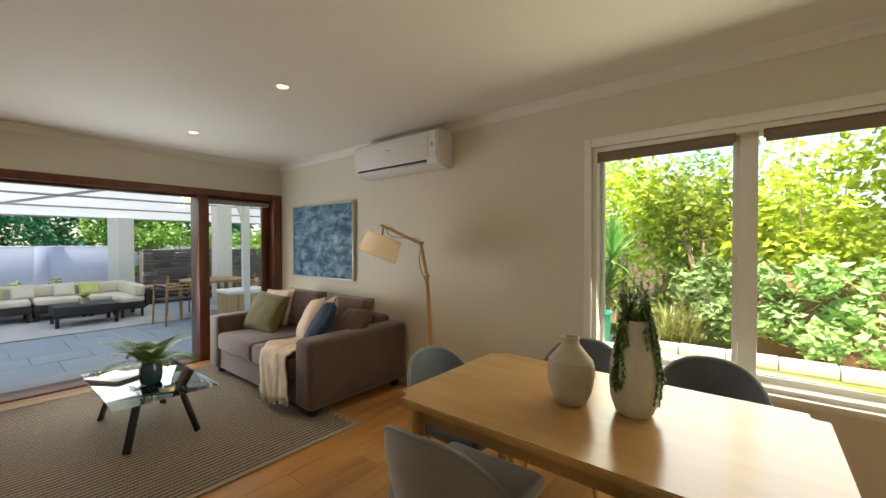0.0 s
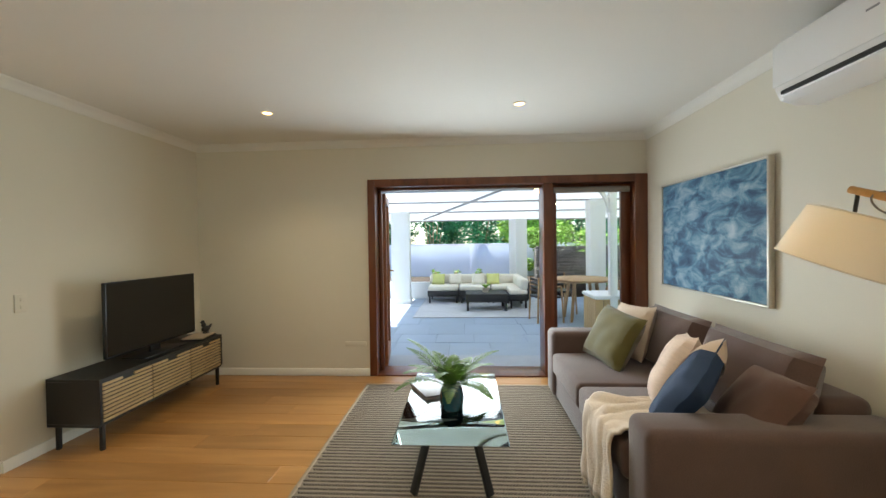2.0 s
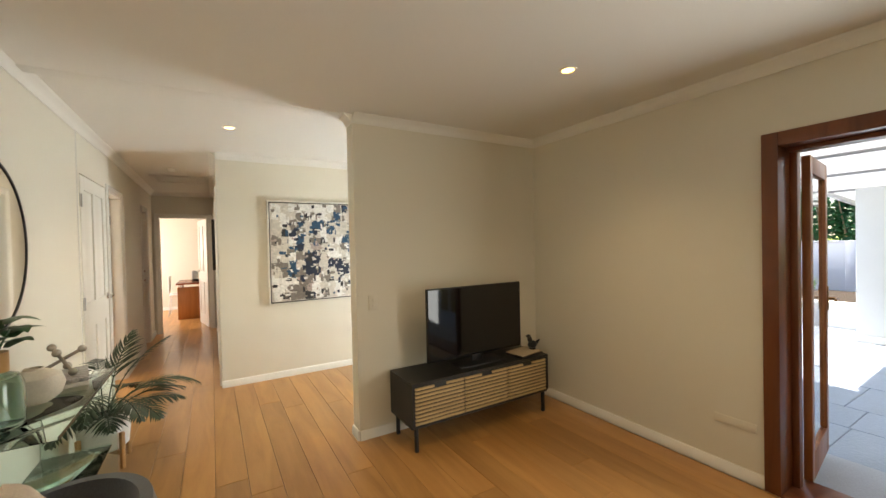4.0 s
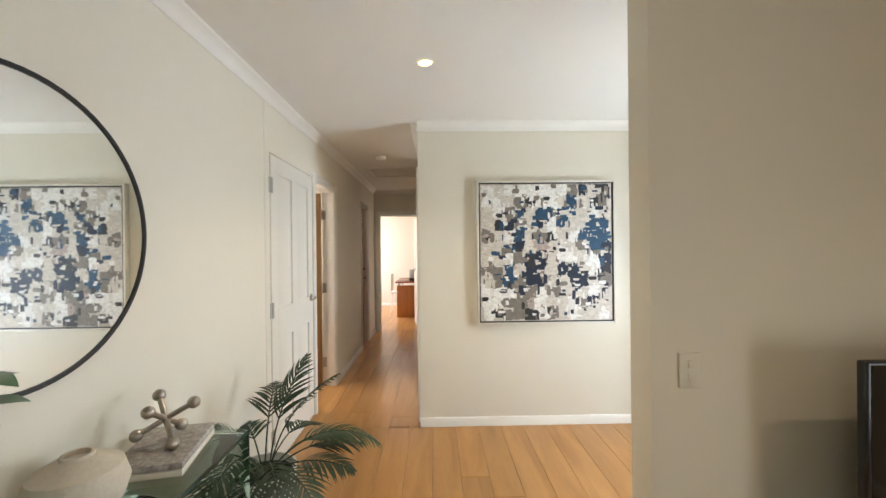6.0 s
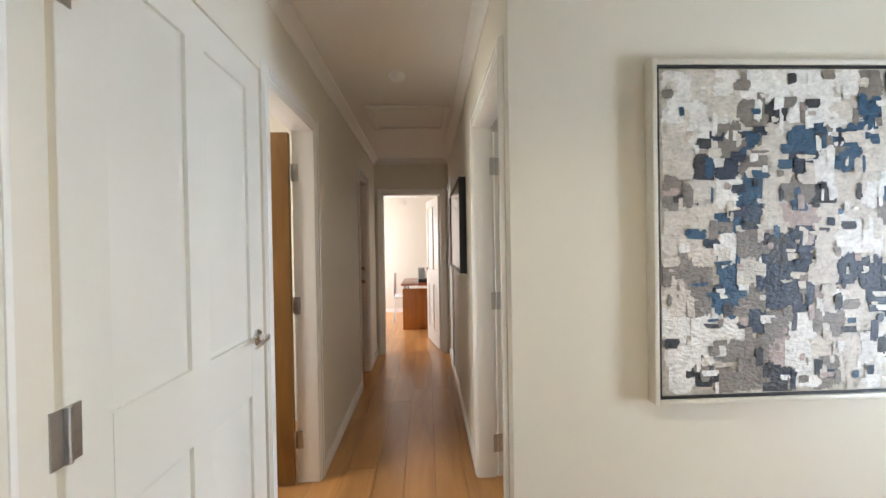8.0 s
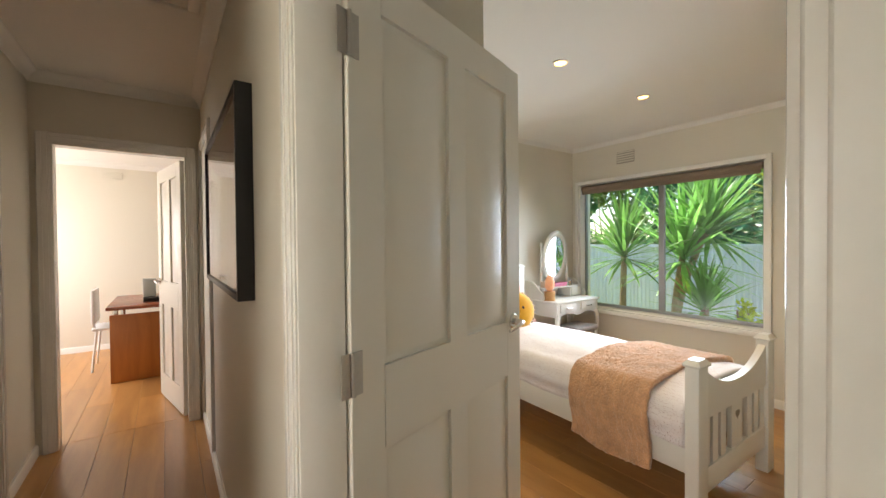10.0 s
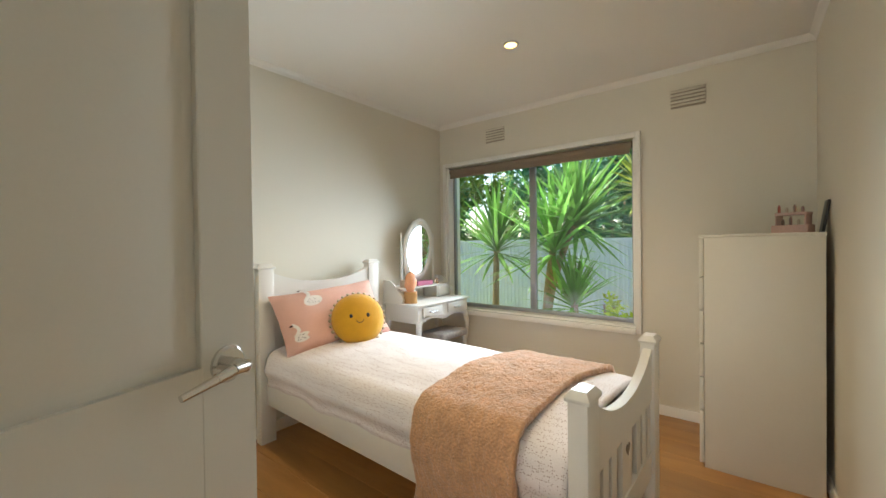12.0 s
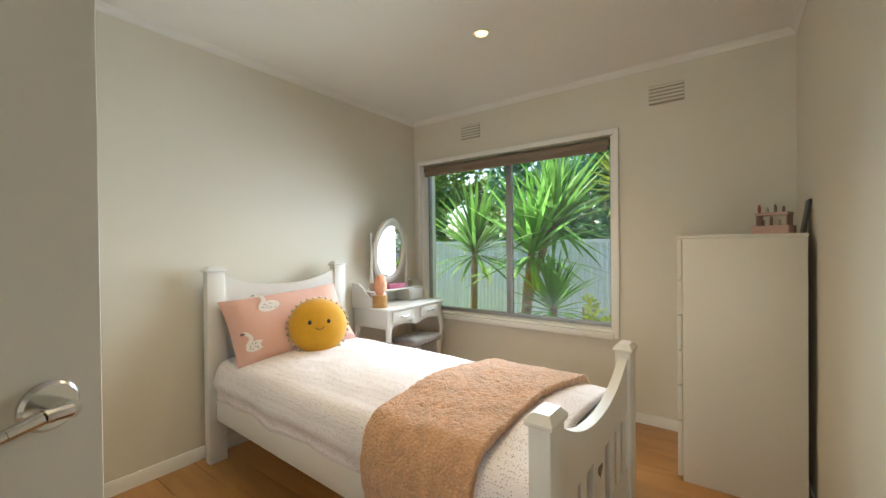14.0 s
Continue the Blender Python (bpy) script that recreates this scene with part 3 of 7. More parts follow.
# bedroom window
wb = thing("window_bedroom", (0, 0, 0), "white framed bedroom window with sliding aluminium sashes", "window", kind="structure")
Y0, Y1, Z0, Z1 = -5.265, -3.535, 0.6, 1.975
for nm, d, mt in (("window_frame", (-5.18, Y0 - 0.036, Z0 - 0.05, -5.158, Y0, Z1 + 0.04), TRIM), ("window_frame", (-5.18, Y1, Z0 - 0.05, -5.158, Y1 + 0.036, Z1 + 0.04), TRIM), ("window_frame", (-5.18, Y0, Z1, -5.158, Y1, Z1 + 0.04), TRIM),
                  ("window_sill", (-5.18, Y0, Z0 - 0.055, -5.14, Y1, Z0 - 0.012), TRIM), ("window_sill", (-5.36, Y0, Z0 - 0.012, -5.17, Y1, Z0 + 0.006), TRIM),
                  ("window_frame", (-5.36, Y0, Z0 + 0.006, -5.18, Y0 + 0.02, Z1), TRIM), ("window_frame", (-5.36, Y1 - 0.02, Z0 + 0.006, -5.18, Y1, Z1), TRIM),
                  ("sash", (-5.30, Y0 + 0.02, Z0 + 0.006, -5.26, Y0 + 0.038, Z1), GREYSTEEL), ("sash", (-5.28, Y1 - 0.038, Z0 + 0.006, -5.24, Y1 - 0.02, Z1), GREYSTEEL),
                  ("sash", (-5.30, Y0 + 0.038, Z0 + 0.006, -5.26, Y1 - 0.038, Z0 + 0.036), GREYSTEEL), ("sash", (-5.30, Y0 + 0.038, Z1 - 0.03, -5.26, Y1 - 0.038, Z1), GREYSTEEL),
                  ("meeting_stile", (-5.30, -4.415, Z0 + 0.036, -5.27, -4.382, Z1 - 0.03), GREYSTEEL), ("meeting_stile", (-5.268, -4.375, Z0 + 0.036, -5.238, -4.343, Z1 - 0.03), GREYSTEEL)):
    bpart(nm, d, mt, wb, 0.002)
for x, a, b in ((-5.285, Y0 + 0.038, -4.415), (-5.255, -4.343, Y1 - 0.038)):
    o = bpart("pane", (x, a, Z0 + 0.036, x + 0.004, b, Z1 - 0.03), GLASS, wb, 0)
    o.visible_shadow = False
rb = thing("roller_blind", (0, 0, 0), "taupe fabric roller blind rolled up above the bedroom window", "blind")
bm = B()
add_tube(bm, (-5.21, Y0 + 0.03, 1.935), (-5.21, Y1 - 0.03, 1.935), 0.028, n=18)
part("roll", bm, BLINDFAB, rb)
bpart("bottom_rail", (-5.196, Y0 + 0.04, 1.868, -5.180, Y1 - 0.04, 1.90), BLINDFAB, rb, 0.004)
bpart("drop", (-5.190, Y0 + 0.04, 1.90, -5.186, Y1 - 0.04, 1.935), BLINDFAB, rb, 0)

# downlights
RINGW = mat("white_downlight_ring", (0.85, 0.82, 0.76), 0.35, bump=0)
for x, y, z, w in ((-1.54, 2.625, H, 7), (-3.175, 2.645, H, 7), (-3.185, 0.675, H, 7.5), (-1.59, -1.40, H + 0.02, 12), (-3.21, -4.0, H, 12), (-4.17, -4.0, H, 12)):
    t = thing("downlight", (x, y, z), "round recessed downlight, lit warm white", "downlight", "ceiling downlights")
    bm = B()
    add_lathe(bm, [(0.034, -0.001), (0.036, -0.008), (0.046, -0.007), (0.049, -0.001)], 32)
    part("trim_ring", bm, RINGW, t)
    bm = B()
    add_lathe(bm, [(0.0, -0.005), (0.030, -0.005), (0.034, -0.002)], 32)
    part("lens", bm, LAMPGLOW, t, "glowing warm lens")
    l = new("downlight_lamp", bpy.data.lights.new("downlight_lamp", "SPOT"))
    l.data.energy, l.data.spot_size, l.data.spot_blend, l.data.color, l.data.shadow_soft_size = w, radians(125), 0.9, (1.0, 0.80, 0.54) if y > 0 else (1.0, 0.90, 0.74) if y > -2 else (1.0, 0.79, 0.50), 0.03
    l.location = (x, y, z - 0.02)


# wall fixtures
fl = thing("floor_vent_plate", (-4.118, 1.08, 0.325), "wall coloured blank service plate near the floor", "wall plate")
bpart("plate", (-0.002, -0.11, -0.025, 0.005, 0.11, 0.025), WALL, fl, 0.002)
def switch_plate(m, label, rockers=2):
    t = thing("switch_plate", m, label, "switch")
    bpart("plate", (-0.035, -0.006, -0.057, 0.035, 0.004, 0.057), WALL, t, 0.003)
    for i in range(rockers):
        z = 0.0 if rockers == 1 else (-0.022, 0.022)[i]
        bpart("rocker", (-0.009, -0.011, z - 0.012, 0.009, -0.006, z + 0.012), WALL, t, 0.002)


switch_plate(pose(-2.47, -0.581, 1.01, 0, 0, 180), "white two-gang light switch plate on the wall")
for y0, y1 in ((-4.80, -4.61), (-3.31, -3.11)):
    t = thing("wall_vent", (-5.178, (y0 + y1) / 2, 2.208 if y0 < -4 else 2.187), "cream painted wall vent with louvre slots", "vent", "bedroom wall vents")
    w = (y1 - y0) / 2
    # darker sheet that paints the shade in the louvre slots
    bpart("backing", (-0.002, -w, -0.062, 0.003, w, 0.062), mat("vent_shadow", (0.38, 0.33, 0.26), 0.8), t, 0)
    for i in range(5):
        z = -0.05 + i * 0.0235
        bpart("slat", (0.003, -w, z, 0.010, w, z + 0.014), WALL, t, 0.002)
t = thing("wall_vent", (-0.72, -9.096, 2.24), "cream painted wall vent with louvre slots", "vent")
for i in range(4):
    bpart("slat", (-0.1, 0.0, -0.05 + i * 0.025, 0.1, 0.008, -0.034 + i * 0.025), WALL, t, 0.002)
t = thing("smoke_alarm", (-1.05, -3.59, H + 0.03), "round white smoke alarm on the corridor ceiling", "smoke alarm")
bm = B()
add_lathe(bm, [(0.0, -0.035), (0.035, -0.035), (0.045, -0.025), (0.052, -0.012), (0.052, 0.0)], 28)
part("body", bm, WHITEPLASTIC, t)
t = thing("ceiling_hatch", (-1.09, -4.42, H + 0.03), "white painted ceiling access hatch with frame", "hatch", kind="structure")
for d in ((-0.33, -0.30, -0.02, 0.33, -0.25, 0), (-0.33, 0.25, -0.02, 0.33, 0.30, 0), (-0.33, -0.25, -0.02, -0.28, 0.25, 0), (0.28, -0.25, -0.02, 0.33, 0.25, 0)):
    bpart("frame", d, CEIL, t, 0.006)
bpart("panel", (-0.28, -0.25, -0.006, 0.28, 0.25, 0), CEIL, t, 0.002)
# ---- living room ----
SOFAFAB = mat("mauve_brown_velvet", (0.10, 0.058, 0.049), 0.85, var=0.22, scale=5, fine=200, bump=0.12, sheen=0.35)
OLIVE = mat("olive_velvet", (0.105, 0.088, 0.018), 0.8, var=0.2, scale=7, fine=260, bump=0.08, sheen=0.4)
CREAM = mat("cream_linen", (0.62, 0.50, 0.40), 0.85, var=0.08, scale=9, fine=300, bump=0.15)
NAVY = mat("navy_linen", (0.018, 0.042, 0.10), 0.85, var=0.15, fine=300, bump=0.12)
LAMPLIT = mat("lamplit_sofa_cloth", (0.115, 0.06, 0.047), 0.85, var=0.15, fine=260, bump=0.12, sheen=0.2)
WOOL = mat("cream_wool_throw", (0.76, 0.64, 0.52), 0.95, var=0.12, scale=12, fine=140, bump=0.5, sheen=0.2)

sofa = thing("sofa", (-2.675, 3.45, 0), "mauve brown velvet sofa with loose back cushions", "sofa")
# local frame: x along the seat, y towards the wall
L2 = 0.955
bm = B()
add_box(bm, -L2 + 0.17, -0.50, 0.07, L2 - 0.17, 0.50, 0.27, bevel=0.02, seg=3)
part("base", bm, SOFAFAB, sofa)
for s in (-1, 1):
    bm = B()
    add_box(bm, min(s * L2, s * (L2 - 0.22)), -0.53, 0.07, max(s * L2, s * (L2 - 0.22)), 0.52, 0.61, bevel=0.045, seg=4)
    part("arm", bm, SOFAFAB, sofa)
bm = B()
add_box(bm, -L2 + 0.22, 0.30, 0.27, L2 - 0.22, 0.52, 0.66, bevel=0.05, seg=4)
part("back", bm, SOFAFAB, sofa)
for s in (-1, 1):
    bm = B()
    x0, x1 = sorted((s * 0.003, s * (L2 - 0.223)))
    vs = add_box(bm, x0, -0.535, 0.275, x1, 0.30, 0.44, bevel=0.04, seg=4)
    for v in vs:
        if v.co.z > 0.40:
            v.co.z += 0.018 * math.cos((v.co.x - (x0 + x1) / 2) * 3.4)
    part("seat_cushion", bm, SOFAFAB, sofa)
    bm = B()
    add_cushion(bm, 0.72, 0.44, 0.22, Matrix.Translation((s * 0.385, 0.23, 0.63)) @ Matrix.Rotation(radians(72), 4, "X"), 12, 0.35, 0.02)
    part("back_cushion", bm, SOFAFAB, sofa)
    for y in (-0.44, 0.44):
        bm = B()
        add_box(bm, s * 0.86 - 0.035, y - 0.03, 0.0, s * 0.86 + 0.035, y + 0.03, 0.072, bevel=0.006)
        part("leg", bm, BLACK, sofa, "black block foot")


def scatter(name, m, w, h, th, material, label, band=None):
    t = thing(name, m, label, "cushion", "sofa cushions")
    bm = B()
    add_cushion(bm, w, h, th, None, 14, 0.5, 0.07)
    part("cover", bm, material, t)
    if band:
        bm = B()
        n = 14
        for s in (1, -1):
            g = [[None] * 5 for _ in range(n + 1)]
            for i in range(n + 1):
                for j in range(5):
                    u, v = 2 * i / n - 1, 0.46 + 0.54 * j / 4
                    tt = max(0.0, (1 - u ** 4) * (1 - v ** 4)) ** 0.5
                    g[i][j] = bm.verts.new((u * w / 2 * (1 - 0.07 * (1 - v * v) * abs(u)), v * h / 2 * (1 - 0.07 * (1 - u * u) * abs(v)), s * (th / 2 * tt * 1.02 + 0.004)))
            for i in range(n):
                for j in range(4):
                    bm.faces.new((g[i][j], g[i + 1][j], g[i + 1][j + 1], g[i][j + 1]))
        part("band", bm, band, t, "cream contrast panel")
    return t


def lean(x, y, z, yaw, tilt, spin=0):
    return Matrix.Translation((x, y, z)) @ Matrix.Rotation(radians(yaw), 4, "Z") @ Matrix.Rotation(radians(tilt), 4, "X") @ Matrix.Rotation(radians(spin), 4, "Z")


scatter("cushion", lean(-3.30, 3.50, 0.65, 10, 70, 4), 0.45, 0.42, 0.15, CREAM, "cream linen cushion behind the olive one")
scatter("cushion", lean(-3.15, 3.31, 0.635, 16, 62, -6), 0.47, 0.43, 0.17, OLIVE, "olive green velvet cushion on the sofa")
scatter("cushion", lean(-2.36, 3.34, 0.65, -26, 64, 10), 0.44, 0.43, 0.15, mat("striped_cream_cotton", (0.66, 0.52, 0.43), 0.85, var=0.1, fine=30, bump=0.1, stretch=(1, 9, 1)), "cream cushion with fine stripes")
scatter("cushion", lean(-2.10, 3.26, 0.635, -34, 58, 66), 0.45, 0.42, 0.15, NAVY, "navy blue cushion with a cream edge panel", CREAM)
# added cushion; its brown stands for lamplight on the sofa's back cushion
scatter("cushion", lean(-1.99, 3.52, 0.60, -14, 55, 4), 0.42, 0.38, 0.17, LAMPLIT, "added cushion in the brown of the lamplit sofa back")

# throw over the seat front
bm = B()
NU, NV = 26, 30
grid = []
prof = [(3.42, 0.475), (3.2, 0.47), (3.05, 0.472), (2.95, 0.468), (2.905, 0.44), (2.89, 0.36), (2.885, 0.24), (2.875, 0.14)]
for i in range(NU + 1):
    row = []
    u = i / NU
    for j in range(NV + 1):
        f = j / NV * (len(prof) - 1)
        k = min(int(f), len(prof) - 2)
        g = f - k
        y = prof[k][0] * (1 - g) + prof[k + 1][0] * g
        z = prof[k][1] * (1 - g) + prof[k + 1][1] * g
        hang = max(0.0, (j / NV - 0.5) * 2)
        fold = 0.012 * math.sin(u * 13 + 2.2 * noise.noise((u * 3, j * 0.12, 2))) + 0.03 * noise.noise((u * 5, j * 0.13, 0))
        x = -2.36 + u * (0.40 + 0.05 * hang) - 0.02 * hang + 0.03 * math.sin(j * 0.25)
        row.append(bm.verts.new((x, y - abs(fold) * (0.3 + hang) - 0.012, z + 0.012 + (1 - hang) * (0.008 + abs(fold)) - 0.05 * hang * (0.5 + 0.5 * math.sin(u * 5)))))
    grid.append(row)
for i in range(NU):
    for j in range(NV):
        bm.faces.new((grid[i][j], grid[i + 1][j], grid[i + 1][j + 1], grid[i][j + 1]))
ends = [grid[i][NV].co.copy() for i in range(NU + 1)]
throw = thing("throw_blanket", (0, 0, 0), "cream wool throw draped over the sofa seat", "blanket")
ob = part("blanket", bm, WOOL, throw)
md = ob.modifiers.new("thick", "SOLIDIFY")
md.thickness, md.offset = 0.012, 1
bm = B()
for a, b in zip(ends, ends[1:]):
    for f in (0.0, 0.33, 0.66):
        p = a.lerp(b, f)
        add_tube(bm, p, p + Vector((random.uniform(-0.012, 0.012), random.uniform(-0.012, 0.004), -random.uniform(0.03, 0.05))), 0.003, 0.0015, 5)
part("fringe", bm, WOOL, throw)

# rug
RUGA = mat("taupe_rug_yarn", (0.36, 0.30, 0.23), 0.95, var=0.14, scale=30, fine=240, bump=0.4)
RUGB = mat("brown_rug_yarn", (0.085, 0.064, 0.046), 0.95, var=0.2, scale=40, fine=260, bump=0.4)
rug = thing("rug", (0, 0, 0), "taupe and brown herringbone woven rug on the boards", "rug")
RX0, RX1, RY0, RY1 = -3.85, -1.42, 1.26, 3.16
bpart("base", (RX0, RY0, 0.001, RX1, RY1, 0.009), RUGA, rug, 0.003)
# slanted stitches, row by row, leaning to and fro
sv, sf = [], []
x, flip = RX0 + 0.03, 1
while x < RX1 - 0.04:
    y = RY0 + 0.03
    while y < RY1 - 0.04:
        b = len(sv)
        sv += [(x, y, 0.0098), (x, y + 0.013, 0.0098), (x + 0.011, y + 0.013 + flip * 0.008, 0.0118), (x + 0.011, y + flip * 0.008, 0.0118), (x + 0.021, y + 0.013 + flip * 0.016, 0.0098), (x + 0.021, y + flip * 0.016, 0.0098)]
        sf += [(b, b + 3, b + 2, b + 1), (b + 3, b + 5, b + 4, b + 2)]
        y += 0.0165
    x += 0.036
    flip = -flip
me = bpy.data.meshes.new("stitches")
me.from_pydata(sv, [], sf)
me.materials.append(RUGB)
ob = new("stitches", me)
ob.parent = rug
tagged(ob, "brown herringbone stitches", kind="stuff")
for d in ((RX0, RY0, 0.009, RX0 + 0.025, RY1, 0.0125), (RX1 - 0.025, RY0, 0.009, RX1, RY1, 0.0125), (RX0 + 0.025, RY0, 0.009, RX1 - 0.025, RY0 + 0.025, 0.0125), (RX0 + 0.025, RY1 - 0.025, 0.009, RX1 - 0.025, RY1, 0.0125)):
    bpart("binding", d, mat("beige_rug_binding", (0.36, 0.29, 0.21), 0.9, var=0.1, bump=0.3), rug, 0.002)

# coffee table
ct = thing("coffee_table", (-2.62, 2.135, 0), "glass coffee table on splayed black steel legs", "coffee table")
TG = sheet_glass("pale_green_table_glass", (0.955, 0.985, 0.98), 1.7)
bm = B()
add_box(bm, -0.525, -0.295, 0.348, 0.525, 0.295, 0.36, bevel=0.004)
part("tabletop", bm, TG, ct, "clear tempered glass top").visible_shadow = False
for sx in (-1, 1):
    for sy in (-1, 1):
        bm = B()
        q = Vector((sx * 0.30, sy * 0.12, 0.335))
        p = Vector((sx * 0.385, sy * 0.205, 0.012))
        d = (q - p).normalized()
        vs = add_box(bm, -0.022, -0.011, 0, 0.022, 0.011, (q - p).length, bevel=0.002, m=Matrix.Translation(p) @ d.to_track_quat("Z", "Y").to_matrix().to_4x4())
        part("leg", bm, BLACK, ct)
for s in (-1, 1):
    bm = B()
    a, b = Vector((-0.40, -0.2 * s, 0.338)), Vector((0.40, 0.2 * s, 0.338))
    add_box(bm, 0, -0.014, -0.008, (b - a).length, 0.014, 0.008, m=Matrix.Translation(a + Vector((0, 0, 0.0 if s > 0 else -0.0165))) @ Matrix.Rotation(math.atan2(b.y - a.y, b.x - a.x), 4, "Z"))
    part("cross_bar", bm, BLACK, ct)


def leaf_strip(bm, p, d, n, length, width, curl=0.3, k=4):
    """A tapering leaf from p along d, drooping against n."""
    side = d.cross(n).normalized()
    prev = None
    for i in range(k + 1):
        t = i / k
        w = width * (math.sin(math.pi * (0.12 + 0.88 * t)) if i < k else 0.02)
        c = p + d * (length * t) - n * (curl * length * t * t)
        row = (bm.verts.new(c - side * w / 2), bm.verts.new(c + side * w / 2))
        if prev:
            bm.faces.new((prev[0], prev[1], row[1], row[0]))
        prev = row


def frond(bm, base, az, rise, length, droop, leaf_len, leaf_w, pairs, start=0.15, stem=0.003, sweep=60, leaf_curl=0.25):
    d0 = Vector((math.cos(az) * math.cos(rise), math.sin(az) * math.cos(rise), math.sin(rise)))
    out = Vector((math.cos(az), math.sin(az), 0))
    pts = []
    pos, ang = Vector(base), rise
    n = 14
    for i in range(n + 1):
        pts.append(pos.copy())
        pos = pos + (out * math.cos(ang) + Vector((0, 0, math.sin(ang)))) * (length / n)
        ang -= droop / n
    for a, b in zip(pts, pts[1:]):
        add_tube(bm, a, b, stem, stem * 0.85, 5, False)
    for i in range(pairs):
        t = start + (1 - start) * (i + 0.5) / pairs
        f = t * n
        k = min(int(f), n - 1)
        p = pts[k].lerp(pts[k + 1], f - k)
        d = (pts[k + 1] - pts[k]).normalized()
        side = d.cross(Vector((0, 0, 1))).normalized()
        up = side.cross(d).normalized()
        ll = leaf_len * math.sin(math.pi * min(1, 0.22 + 0.74 * t)) * random.uniform(0.88, 1.08)
        for s in (-1, 1):
            a = radians(sweep * (1 - 0.45 * t)) + random.uniform(-0.08, 0.08)
            dd = (d * math.cos(a) + side * s * math.sin(a) + up * 0.18).normalized()
            leaf_strip(bm, p, dd, up, ll, leaf_w, leaf_curl)


FERN = mat("fern_green", (0.085, 0.18, 0.025), 0.55, var=0.3, scale=20, bump=0.1, rnd=0.2)
PALM = mat("dark_palm_green", (0.018, 0.042, 0.016), 0.45, var=0.3, scale=14, bump=0.1, rnd=0.25)
SOIL = mat("dark_soil", (0.03, 0.02, 0.014), 0.95, var=0.3, bump=0.5)
vase = thing("fern_vase", (-2.50, 2.13, 0.36), "fern growing in a dark teal glass vase", "potted plant")
bm = B()
add_lathe(bm, [(0.0, 0.0), (0.055, 0.0), (0.066, 0.012), (0.072, 0.07), (0.066, 0.12), (0.055, 0.138), (0.055, 0.150), (0.049, 0.150), (0.049, 0.13), (0.06, 0.07), (0.05, 0.03), (0.0, 0.03)], 28)
part("vase", bm, mat("dark_teal_glass", (0.006, 0.05, 0.07), 0.06, var=0.2, bump=0.05, spec=0.9), vase)
for i in range(19):
    bm = B()
    frond(bm, (0.02 * math.cos(i * 2.4), 0.02 * math.sin(i * 2.4), 0.12), i * 2.399, radians(random.uniform(38, 78)), random.uniform(0.26, 0.40), radians(random.uniform(50, 95)), 0.072, 0.013, 19, 0.12, 0.0016, 75, 0.2)
    part("frond", bm, FERN, vase)
mag = thing("magazine", pose(-2.80, 1.99, 0.36, 0, 0, 28), "stack of two magazines lying on the glass", "magazine")
for i, c in enumerate(((0.35, 0.3, 0.27), (0.12, 0.09, 0.085))):
    bpart("volume", (-0.15 + i * 0.01, -0.11, i * 0.011, 0.15, 0.11 - i * 0.006, i * 0.011 + 0.010), mat("magazine_paper", c, 0.35, var=0.35, scale=9), mag, 0.002)

# floor lamp
lamp = thing("floor_lamp", (-1.07, 3.62, 0), "jointed oak floor lamp with a white drum shade, lit", "floor lamp")
LAMPWOOD = wood_mat("golden_lamp_wood", (0.48, 0.26, 0.075), (0.38, 0.19, 0.05), 0.4, 2, 0.03)
for nm, p, q, r in (("pole", (0.0, 0.0, 0.0), (-0.06, -0.03, 1.13), 0.015), ("upper_pole", (-0.05, -0.03, 1.07), (-0.115, -0.04, 1.375), 0.013), ("arm", (-0.095, -0.045, 1.355), (-0.52, -0.09, 1.515), 0.013)):
    bm = B()
    add_tube(bm, p, q, r, n=12)
    part(nm, bm, LAMPWOOD, lamp)
for p in ((-0.058, -0.05, 1.10), (-0.108, -0.06, 1.365)):
    bm = B()
    add_tube(bm, p, Vector(p) + Vector((0, 0.045, 0)), 0.011, n=14)
    part("joint_bolt", bm, mat("brass_bolt", (0.4, 0.28, 0.1), 0.35, 0.9), lamp)
ax = Vector((0.055, 0.06, 0.20)).normalized()
top = Vector((-0.51, -0.06, 1.42))
mm = Matrix.Translation(top) @ ax.to_track_quat("Z", "Y").to_matrix().to_4x4()
sh = bpy.data.materials.new("translucent_linen_shade")
sh.use_nodes = True
sn = sh.node_tree.nodes
b0 = sn["Principled BSDF"]
b0.inputs["Base Color"].default_value, b0.inputs["Roughness"].default_value = (0.85, 0.76, 0.62, 1), 0.9
tr, mx = sn.new("ShaderNodeBsdfTranslucent"), sn.new("ShaderNodeMixShader")
tr.inputs["Color"].default_value, mx.inputs[0].default_value = (0.9, 0.74, 0.58, 1), 0.14
sh.node_tree.links.new(b0.outputs[0], mx.inputs[1])
sh.node_tree.links.new(tr.outputs[0], mx.inputs[2])
sh.node_tree.links.new(mx.outputs[0], sn["Material Output"].inputs["Surface"])
bm = B()
n = 40
rings = [[bm.verts.new(mm @ Vector((r * math.cos(2 * math.pi * i / n), r * math.sin(2 * math.pi * i / n), z))) for i in range(n)] for r, z in ((0.148, 0.0), (0.172, -0.18))]
for i in range(n):
    bm.faces.new((rings[0][i], rings[0][(i + 1) % n], rings[1][(i + 1) % n], rings[1][i]))
part("shade", bm, sh, lamp, "white linen drum shade")
TRIMC = mat("cream_shade_trim", (0.7, 0.62, 0.5), 0.8)
